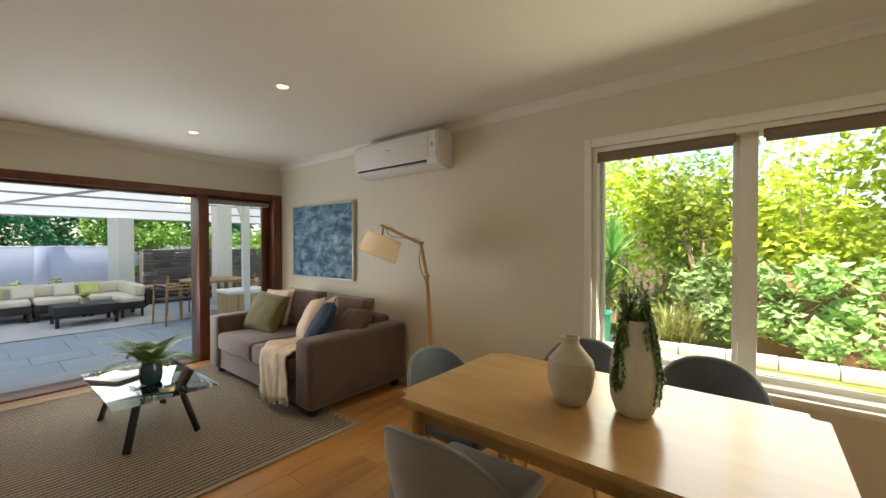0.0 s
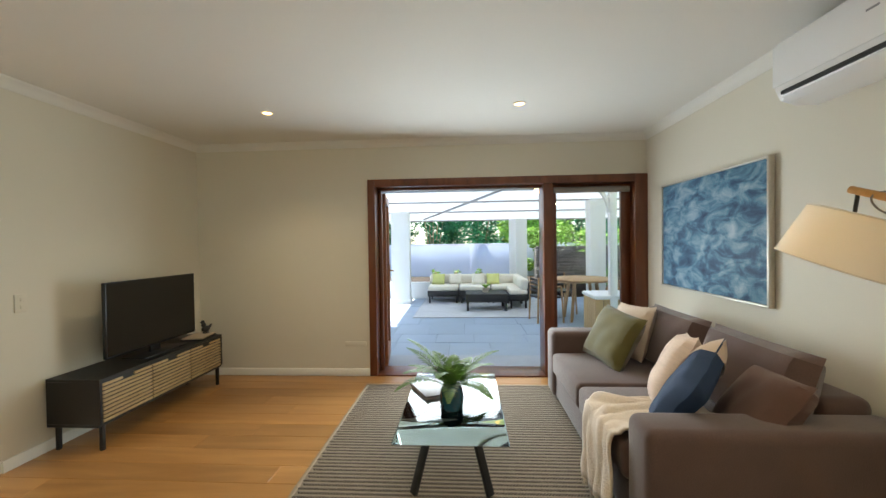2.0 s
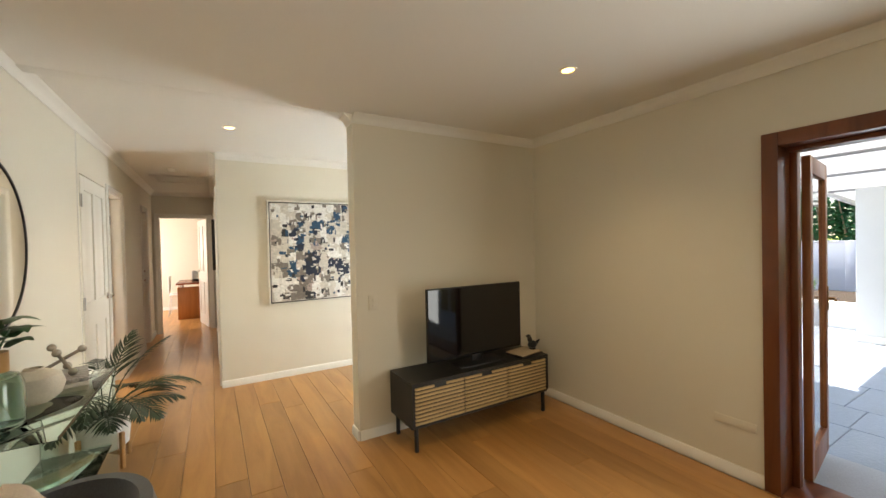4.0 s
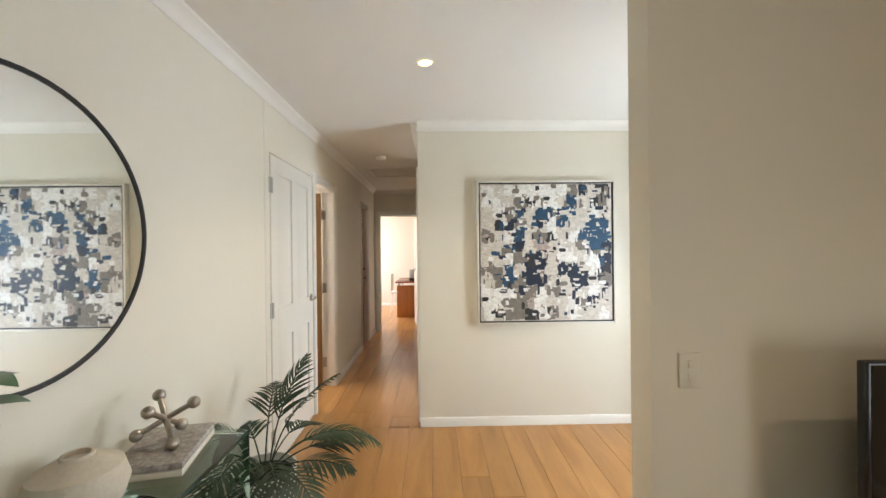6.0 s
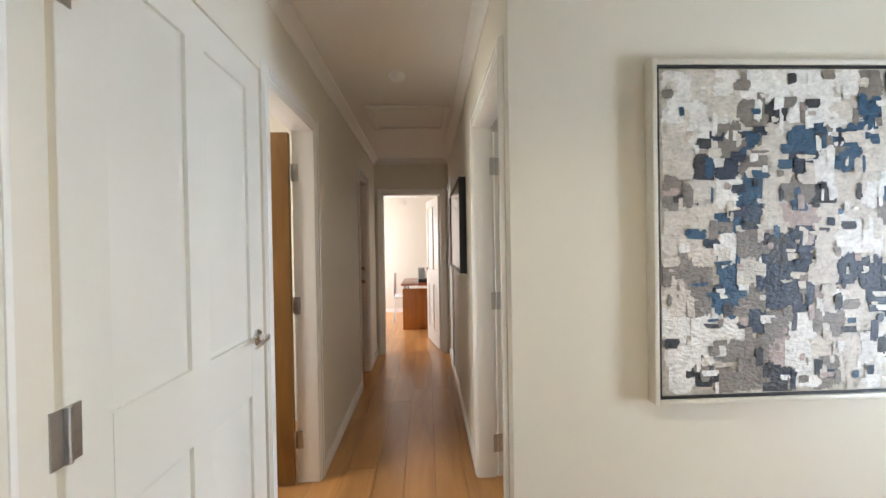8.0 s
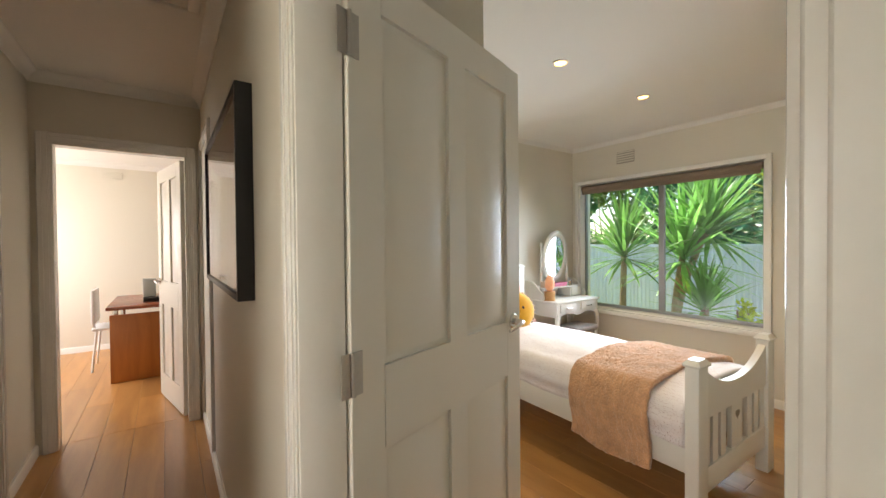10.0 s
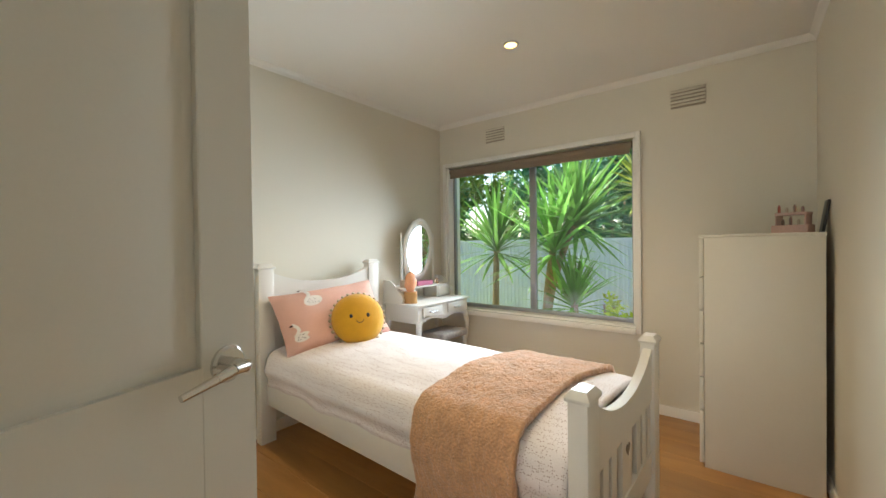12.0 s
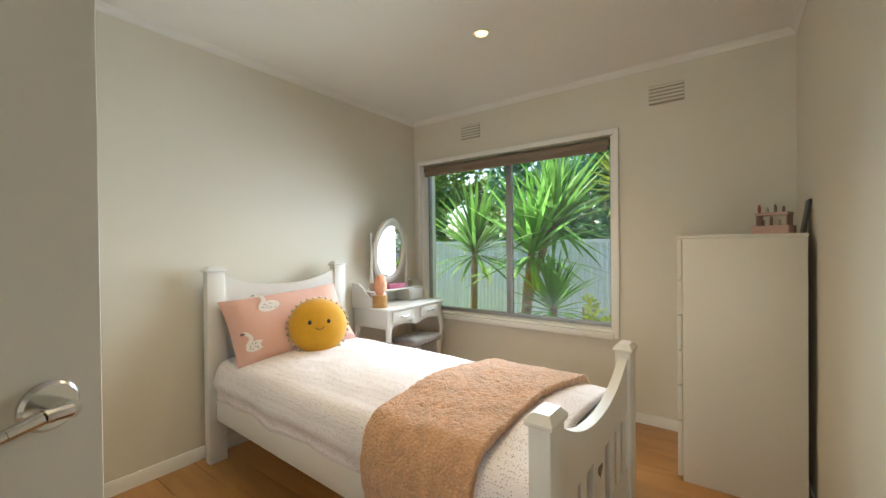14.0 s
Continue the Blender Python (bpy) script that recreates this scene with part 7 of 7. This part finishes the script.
def lounge_module(x, y, w, d, backs, label):
    t = thing("lounge_module", (x, y, PZ), label, "outdoor sofa", "outdoor lounge")
    bpart("frame", (-w / 2, -d / 2, 0.17, w / 2, d / 2, 0.30), WICK, t, 0.015)
    bm = B()
    add_box(bm, -w / 2 + 0.01, -d / 2 + 0.01, 0.30, w / 2 - 0.01, d / 2 - 0.01, 0.41, bevel=0.035, seg=3)
    part("seat_cushion", bm, OUTC, t)
    for sx in (-1, 1):
        for sy in (-1, 1):
            bpart("leg", (sx * (w / 2 - 0.05) - 0.02, sy * (d / 2 - 0.05) - 0.02, 0, sx * (w / 2 - 0.05) + 0.02, sy * (d / 2 - 0.05) + 0.02, 0.17), WICK, t, 0.003)
    for side in backs:
        if side == "w":
            bpart("back_frame", (-w / 2 - 0.04, -d / 2, 0.2, -w / 2, d / 2, 0.54), WICK, t, 0.015)
            b3 = B()
            add_box(b3, -w / 2, -d / 2 + 0.01, 0.40, -w / 2 + 0.16, d / 2 - 0.01, 0.63, bevel=0.05, seg=3)
        else:
            bpart("back_frame", (-w / 2, d / 2, 0.2, w / 2, d / 2 + 0.04, 0.54), WICK, t, 0.015)
            b3 = B()
            add_box(b3, -w / 2 + 0.01, d / 2 - 0.16, 0.40, w / 2 - 0.01, d / 2, 0.63, bevel=0.05, seg=3)
        part("back_cushion", b3, OUTC, t)
    return t


lounge_module(-9.42, 1.68, 0.72, 0.72, "w", "black wicker lounge seat with ivory cushions")
lounge_module(-9.42, 2.41, 0.72, 0.72, "w", "black wicker lounge seat with ivory cushions")
lounge_module(-9.42, 3.14, 0.72, 0.72, "wn", "black wicker corner lounge seat with ivory cushions")
lounge_module(-8.68, 3.30, 0.74, 0.40, "n", "black wicker lounge end with ivory cushions")
for x, y, m_, rz in ((-9.50, 1.55, LIME, 84), (-9.52, 1.95, OUTC, 95), (-9.52, 2.5, OUTC, 88), (-9.50, 2.85, LIME, 92)):
    t = thing("outdoor_cushion", lean(x, y, PZ + 0.53, rz, 66), "square scatter cushion on the outdoor lounge", "cushion", "outdoor cushions")
    bm = B()
    add_cushion(bm, 0.31, 0.28, 0.12, None, 10)
    part("cover", bm, m_, t)
t = thing("outdoor_coffee_table", (-8.35, 2.62, PZ), "low black wicker outdoor coffee table", "coffee table")
bpart("top", (-0.34, -0.42, 0.20, 0.34, 0.42, 0.36), WICK, t, 0.01)
for sx in (-1, 1):
    for sy in (-1, 1):
        bpart("leg", (sx * 0.30 - 0.025, sy * 0.38 - 0.025, 0, sx * 0.30 + 0.025, sy * 0.38 + 0.025, 0.20), WICK, t, 0.003)
t = thing("table_plant", (-8.35, 2.62, PZ + 0.36), "small green plant in a stone pot", "potted plant")
bm = B()
add_lathe(bm, [(0, 0), (0.06, 0), (0.08, 0.1), (0.07, 0.1), (0, 0.08)], 20)
part("pot", bm, CERAM, t)
for i in range(16):
    bm = B()
    leaf_strip(bm, Vector((0, 0, 0.08)), Vector((math.cos(i * 2.4), math.sin(i * 2.4), 1.1)).normalized(), Vector((0, 0, 1)), 0.2, 0.035, 0.3, 5)
    part("leaf", bm, MG, t)
t = thing("outdoor_rug", (0, 0, 0), "pale grey striped outdoor rug under the lounge", "rug")
ORUG = mat("grey_outdoor_weave", (0.36, 0.37, 0.40), 0.9, var=0.2, scale=20, fine=80, bump=0.3)
bpart("weave", (-9.75, 1.2, PZ + 0.003, -7.4, 3.95, PZ + 0.014), ORUG, t, 0.002)
for i in range(24):
    bpart("stripe", (-9.72 + i * 0.098, 1.22, PZ + 0.0142, -9.68 + i * 0.098, 3.93, PZ + 0.0158), mat("pale_rug_stripe", (0.55, 0.56, 0.58), 0.9) if i == 0 else bpy.data.materials["pale_rug_stripe"], t, 0)

# outdoor dining and bench
TEAK = wood_mat("weathered_teak", (0.40, 0.24, 0.12), (0.31, 0.18, 0.085), 0.6, 0, 0.05)
t = thing("outdoor_dining_table", (-7.25, 4.28, PZ), "round teak outdoor dining table", "dining table")
bm = B()
add_lathe(bm, [(0, 0.70), (0.50, 0.70), (0.52, 0.715), (0.52, 0.735), (0.50, 0.745), (0, 0.745)], 40)
part("top", bm, TEAK, t)
for i in range(4):
    a = radians(45 + 90 * i)
    bm = B()
    add_tube(bm, (0.36 * math.cos(a), 0.36 * math.sin(a), 0), (0.26 * math.cos(a), 0.26 * math.sin(a), 0.70), 0.025, 0.03)
    part("leg", bm, TEAK, t)


def outdoor_chair(x, y, rz):
    c = thing("outdoor_chair", pose(x, y, PZ, 0, 0, rz), "teak outdoor chair with a dark strap back", "chair", "outdoor dining chairs")
    bpart("seat", (-0.22, -0.22, 0.42, 0.22, 0.22, 0.45), WICK, c, 0.008)
    for sx in (-1, 1):
        for sy in (-1, 1):
            bm = B()
            add_tube(bm, (sx * 0.22, sy * 0.23, 0), (sx * 0.2, sy * 0.2, 0.78 if sy < 0 else 0.62), 0.016)
            part("leg", bm, TEAK, c)
        bm = B()
        add_tube(bm, (sx * 0.205, -0.21, 0.62), (sx * 0.205, 0.2, 0.62), 0.016)
        part("arm", bm, TEAK, c)
    for i in range(4):
        bpart("back_strap", (-0.2, -0.215, 0.52 + i * 0.065, 0.2, -0.195, 0.56 + i * 0.065), WICK, c, 0.003)


for x, y, rz in ((-7.15, 3.62, 10), (-7.92, 4.05, -75), (-6.75, 4.82, 130), (-7.6, 4.95, 190)):
    outdoor_chair(x, y, rz)
t = thing("outdoor_cabinet", (-6.15, 4.40, PZ), "slatted timber outdoor cabinet with a white top", "cabinet")
bpart("top", (-0.30, -0.36, 0.56, 0.30, 0.36, 0.62), RENDER, t, 0.02)
# dark body colour stands for the shade between the boards
bpart("body", (-0.26, -0.31, 0.03, 0.26, 0.31, 0.56), mat("cabinet_shadow", (0.1, 0.07, 0.04), 0.8), t)
for i in range(6):
    for d in ((0.262, -0.32 + i * 0.107, 0.0, 0.28, -0.225 + i * 0.107, 0.56), (-0.28 + i * 0.094, -0.335, 0.0, -0.195 + i * 0.094, -0.314, 0.56)):
        bpart("board", d, wood_mat("pale_pine_board", (0.52, 0.36, 0.18), (0.42, 0.28, 0.13), 0.6, 2, 0.08) if "pale_pine_board" not in bpy.data.materials else bpy.data.materials["pale_pine_board"], t, 0.003)


# ---- planting ----
def crown(rg, n, cx, cy, cz, rx, ry, rz, size, shell=0.55, lumps=9):
    """Many small leaves gathered in lumps, as raw vertices and faces."""
    v, f = [], []
    cs = [(Vector((rg.uniform(-1, 1), rg.uniform(-1, 1), rg.uniform(-0.9, 1))), rg.uniform(0.28, 0.5)) for _ in range(lumps)]
    for i in range(n):
        c, r = cs[i % lumps]
        d = Vector((rg.gauss(0, 1), rg.gauss(0, 1), rg.gauss(0, 1))).normalized()
        p = c * 0.72 + d * r * rg.uniform(shell, 1.0)
        p = Vector((cx + p.x * rx, cy + p.y * ry, cz + p.z * rz))
        a = Vector((rg.gauss(0, 1), rg.gauss(0, 1), rg.gauss(0, 0.6))).normalized()
        b = a.cross(d + Vector((0.01, 0, 0.3))).normalized()
        s = size * rg.uniform(0.6, 1.25)
        k = len(v)
        v += [p - a * s, p + b * s * 0.42 + d * s * 0.1, p + a * s, p - b * s * 0.42 + d * s * 0.1]
        f.append((k, k + 1, k + 2, k + 3))
    return v, f


def shrub(name, x, y, z0, rx, ry, h, n, size, material, label, seed, group="", trunk=True, category="shrub", lumps=10):
    rg = random.Random(seed)
    t = thing(name, (x, y, z0), label, category, group)
    v, f = crown(rg, n, 0, 0, h * 0.56, rx, ry, h * 0.56, size, lumps=lumps)
    me = bpy.data.meshes.new("crown")
    me.from_pydata(v, [], f)
    me.materials.append(material)
    o = new("crown", me)
    o.parent = t
    if trunk:
        bm = B()
        for i in range(5):
            a = i * 1.3 + seed
            q = Vector((0.35 * rx * math.cos(a), 0.35 * ry * math.sin(a), h * rg.uniform(0.5, 0.85)))
            m1 = q * 0.45 + Vector((0.05, 0, 0.1))
            add_tube(bm, (0.04 * math.cos(a), 0.04 * math.sin(a), 0), m1, 0.035, 0.024, 8)
            add_tube(bm, m1, q, 0.024, 0.008, 8)
        part("branches", bm, BARK, t)
    return t


def yucca(name, x, y, z0, heads, label, seed, leaf=0.5, width=0.045, group="yuccas", count=70, material=None):
    rg = random.Random(seed)
    t = thing(name, (x, y, z0), label, "yucca", group)
    for hx, hy, hz in heads:
        bm = B()
        prev = Vector((0, 0, 0))
        for i in range(1, 7):
            f = i / 6
            q = Vector((hx * f * f, hy * f * f, hz * f))
            add_tube(bm, prev, q, 0.05 - 0.014 * (f - 1 / 6), 0.05 - 0.014 * f, 10)
            prev = q
        part("trunk", bm, BARK, t)
        bm = B()
        for i in range(count):
            a = i * 2.399 + rg.uniform(-0.2, 0.2)
            e = radians(84 - 104 * (i / count) ** 1.25 + rg.uniform(-8, 8))
            d = Vector((math.cos(a) * math.cos(e), math.sin(a) * math.cos(e), math.sin(e)))
            nrm = Vector((-math.cos(a) * math.sin(e), -math.sin(a) * math.cos(e) * 0 - math.sin(a) * math.sin(e), math.cos(e)))
            leaf_strip(bm, Vector((hx, hy, hz - 0.12 * i / count)), d, nrm.normalized(), leaf * rg.uniform(0.75, 1.1), width, rg.uniform(0.06, 0.30), 6)
        part("leaf_rosette", bm, material or SWORD, t, "rosette of long sword leaves")
    return t


# beyond the bedroom window
yucca("yucca", -6.30, -5.38, -0.12, [(0.02, 0.04, 1.32)], "tall yucca with a rosette of sword leaves", 1, 0.88, 0.046, count=110)
yucca("yucca", -6.45, -4.80, -0.12, [(0.05, 0.14, 1.30), (-0.1, 0.36, 1.62)], "tall twin-headed yucca with sword leaves", 2, 0.98, 0.05, count=120)
yucca("yucca", -6.25, -4.36, -0.12, [(0.03, 0.0, 0.72)], "shorter yucca beside the fence", 3, 0.62, 0.04, count=90)
# sword leaf colour made yellower and redder here, sunlight put into the material
yucca("yucca", -6.6, -3.75, -0.12, [(0.0, 0.0, 1.95)], "sunlit yucca near the fence", 4, 0.6, 0.05, material=leaf_mat("sunlit_sword_leaf", (0.28, 0.36, 0.05)))
shrub("shrub", -6.15, -3.95, -0.12, 0.3, 0.25, 0.85, 500, 0.05, YG, "low bright lime green shrub", 12)
bm = B()
n = 88
y0 = -8.5
for i in range(n):
    for (u0, d0), (u1, d1) in (((0, 0), (0.035, 0)), ((0.035, 0), (0.045, 0.02)), ((0.045, 0.02), (0.055, 0.02)), ((0.055, 0.02), (0.065, 0))):
        a = [bm.verts.new((-7.7 + d, y0 + i * 0.065 + u, zz)) for (u, d) in ((u0, d0), (u1, d1)) for zz in (-0.15, 1.24)]
        bm.faces.new((a[0], a[2], a[3], a[1]))
add_box(bm, -7.73, y0, 1.235, -7.66, y0 + n * 0.065, 1.28)
add_box(bm, -7.75, y0, -0.2, -7.72, y0 + n * 0.065, 1.24)
fc = structure("fence_corrugated", bm, mat("pale_blue_white_steel", (0.66, 0.75, 0.92), 0.45, var=0.04), "pale corrugated steel garden fence")
for i, (y, h, m_) in enumerate(((-7.4, 3.4, MG), (-5.9, 3.8, DG), (-4.6, 3.3, DG), (-3.4, 3.9, YG), (-2.4, 3.3, MG), (-8.8, 3.6, DG))):
    shrub("tree", -9.3 - 0.3 * (i % 2), y, -0.12, 1.0, 1.0, h, 4200, 0.10, m_, "leafy garden tree behind the fence", 40 + i, "garden trees", category="tree", lumps=14)

# hedge behind the patio wall
for i in range(11):
    y = -6.0 + i * 1.75
    shrub("hedge_tree", -14.6 - 0.35 * (i % 2), y, -0.12, 1.35, 1.25, 4.3 + 0.4 * math.sin(i * 2.1), 11000, 0.075, DG if i not in (6,) else MG, "tall dense dark green hedge conifer", 60 + i, "boundary hedge", category="tree", lumps=18)
for i, y in enumerate((4.6, 6.0, 7.4)):
    shrub("shrub", -12.2, y, 0.28, 0.6, 0.8, 1.35, 1500, 0.07, MG, "leafy green shrub trailing over the stone wall", 80 + i, "wall shrubs")
for i, y in enumerate((0.2, 1.35, 1.9, 2.6, -1.2)):
    shrub("bed_plant", -11.4, y, 0.28, 0.14, 0.14, (0.85, 0.3, 0.3, 0.3, 0.4)[i], 60, 0.045, MG, "young leafy plant in the raised bed", 90 + i, "bed plants", lumps=5)
for i, (x, y, h) in enumerate(((-10.2, 8.8, 3.6), (-8.0, 10.2, 3.9), (-12.8, 9.6, 4.2), (-5.6, 10.2, 3.6))):
    shrub("tree", x, y, -0.12, 1.5, 1.3, h, 3400, 0.09, YG if i % 2 == 0 else MG, "sunlit garden tree beyond the patio", 100 + i, "garden trees", category="tree", lumps=16)
yucca("yucca", -9.6, 5.6, -0.05, [(0, 0, 0.5)], "spiky pot plant by the stone wall", 7, 0.5, 0.04, count=50)

# garden beyond the dining window
kb = thing("garden_edging", (0, 0, 0), "pale concrete garden bed edging", "edging", "", "structure")
for i in range(16):
    bpart("block", (-3.4 + i * 0.5, 7.15 + 0.04 * math.sin(i), -0.12, -2.905 + i * 0.5, 7.33 + 0.04 * math.sin(i), 0.02), mat("pale_edging_stone", (0.55, 0.5, 0.44), 0.8, var=0.15) if i == 0 else bpy.data.materials["pale_edging_stone"], kb, 0.012)
bm = B()
add_box(bm, 0.9, 7.75, -0.2, 7.0, 7.95, 0.95, bevel=0.02)
structure("wall_garden", bm, mat("terracotta_brick_render", (0.34, 0.17, 0.10), 0.85, var=0.25, scale=5, fine=60, bump=0.5), "low terracotta brick garden wall")
# added backing panel that keeps sky from showing through the shrubs
bm = B()
add_box(bm, -8.0, 12.0, -0.2, 9.0, 12.12, 2.0)
structure("backing_garden", bm, mat("dark_shrub_backing", (0.2, 0.15, 0.11), 0.9, var=0.3), "added dark backing that blocks the sky behind the shrubs")
for i, (x, y, rx, ry, h, n, s, m_) in enumerate(((-2.6, 9.2, 1.0, 0.8, 3.6, 2600, 0.085, MG), (-1.2, 9.0, 1.0, 0.8, 3.1, 2800, 0.08, YG), (0.15, 8.9, 1.0, 0.8, 2.9, 3000, 0.075, YG), (1.3, 9.1, 1.0, 0.9, 2.7, 3000, 0.08, YG), (2.6, 9.0, 1.2, 0.9, 3.0, 3400, 0.08, YG),
                                                      (4.0, 8.6, 1.2, 0.9, 3.2, 3000, 0.085, YG), (-0.4, 10.8, 1.3, 0.8, 3.7, 2600, 0.09, MG), (1.8, 10.9, 1.5, 0.8, 3.3, 2600, 0.09, YG), (-4.0, 9.6, 1.3, 0.9, 3.9, 2600, 0.09, MG), (5.6, 8.4, 1.3, 0.9, 3.2, 2600, 0.09, YG))):
    shrub("shrub", x, y, -0.12, rx, ry, h, n, s, m_, "sunlit yellow green garden shrub in leaf", 120 + i, "garden shrubs", lumps=16)
for i, (x, y, h, n) in enumerate(((0.3, 7.9, 1.15, 900), (1.0, 7.75, 1.25, 1100), (1.75, 7.6, 1.25, 1300), (2.6, 7.55, 1.3, 1300), (3.5, 7.55, 1.3, 1200))):
    shrub("ivy", x, y, -0.1, 0.5, 0.28, h, n, 0.075, IVY, "pale green ivy spilling over the garden wall", 140 + i, "garden ivy", trunk=False, lumps=9)
yucca("yucca", -1.05, 8.0, -0.12, [(0, 0, 0.7), (0.1, -0.1, 1.3)], "spiky dark green yucca in the garden bed", 8, 0.7, 0.05, count=80)
rg = random.Random(3)
gt = thing("grass_clump", (0.0, 7.75, -0.1), "straw green clump of strappy garden grass", "grass", "", "stuff")
bm = B()
for i in range(190):
    a, e = rg.uniform(0, 6.28), radians(rg.uniform(45, 85))
    d = Vector((math.cos(a) * math.cos(e), math.sin(a) * math.cos(e), math.sin(e)))
    leaf_strip(bm, Vector((rg.uniform(-0.25, 0.25), rg.uniform(-0.15, 0.15), 0)), d, Vector((-math.cos(a) * math.sin(e), -math.sin(a) * math.sin(e), math.cos(e))), rg.uniform(0.5, 0.85), 0.016, 0.35, 6)
part("blades", bm, STRAW, gt)
pm = thing("palm_tree", (3.3, 8.2, -0.12), "garden palm with long arching yellow green fronds", "palm tree")
bm = B()
for i in range(6):
    add_tube(bm, (0, 0, i * 0.42), (0.02, 0, (i + 1) * 0.42), 0.12 - 0.006 * i, 0.115 - 0.006 * i, 12)
part("trunk", bm, BARK, pm)
for i in range(13):
    bm = B()
    frond(bm, (0.02, 0, 2.5), i * 2.399 + 2.2, radians(rg.uniform(25, 70)), rg.uniform(1.6, 2.0), radians(rg.uniform(70, 110)), 0.5, 0.035, 30, 0.15, 0.012, 62, 0.4)
    part("frond", bm, YG, pm)
bt = thing("garden_bucket", (-0.86, 7.05, -0.12), "turquoise plastic garden tub on the lawn", "tub")
bm = B()
add_lathe(bm, [(0, 0), (0.12, 0), (0.15, 0.46), (0.17, 0.48), (0.17, 0.5), (0.14, 0.5), (0.12, 0.1), (0, 0.08)], 28)
part("body", bm, mat("turquoise_plastic", (0.05, 0.42, 0.34), 0.4), bt)
# ---- floorboards ----
rng = random.Random(5)
floor_parent = tagged(new("floor"), "honey brown oiled timber floorboards laid lengthwise", "", "", "structure")
BW = 0.178
board_meshes = {}


def board_mesh(length):
    key = round(length, 1)
    if key not in board_meshes:
        bm = B()
        add_box(bm, 0.0009, 0.0009, -0.02, BW - 0.0009, key - 0.0009, 0.0, bevel=0.0012, seg=1)
        bmesh.ops.recalc_face_normals(bm, faces=bm.faces)
        me = bpy.data.meshes.new("plank")
        bm.to_mesh(me)
        bm.free()
        me.materials.append(FLOORWOOD)
        board_meshes[key] = me
    return board_meshes[key]


rest = B()
count = 0
zones = [(-23 * BW, -2.42, -12 * BW, 4.0, True), (-12 * BW, -2.42, -2 * BW, 4.0, True), (-1.6, -6.1, -0.46, -2.42, True), (-5.18, -5.35, -1.62, -2.5, True),
         (-2 * BW, 0.28, 3.2, 4.0, False), (-2.8, -9.1, 1.2, -6.1, False), (-0.35, -6.0, 0.9, 0.28, False)]
for x0, y0, x1, y1, near in zones:
    k0, k1 = math.floor(x0 / BW + 0.01), math.ceil(x1 / BW - 0.01) - 1
    for k in range(k0, k1 + 1):
        y = y0
        first = True
        while y < y1 - 0.02:
            ln = round(rng.uniform(0.7, 2.4) if first else rng.uniform(1.5, 2.6), 1)
            first = False
            ln = min(ln, max(0.1, round(y1 - y, 1)))
            if near and count < 300:
                ob = new("plank", board_mesh(ln))
                ob.location = (k * BW, y, 0)
                ob.parent = floor_parent
                count += 1
            else:
                add_box(rest, k * BW + 0.0009, y + 0.0009, -0.02, (k + 1) * BW - 0.0009, y + ln - 0.0009, 0.0)
            y += ln
ob = link("planks", rest, FLOORWOOD, False)
ob.parent = floor_parent
tagged(ob, "remaining timber floorboards", kind="stuff")
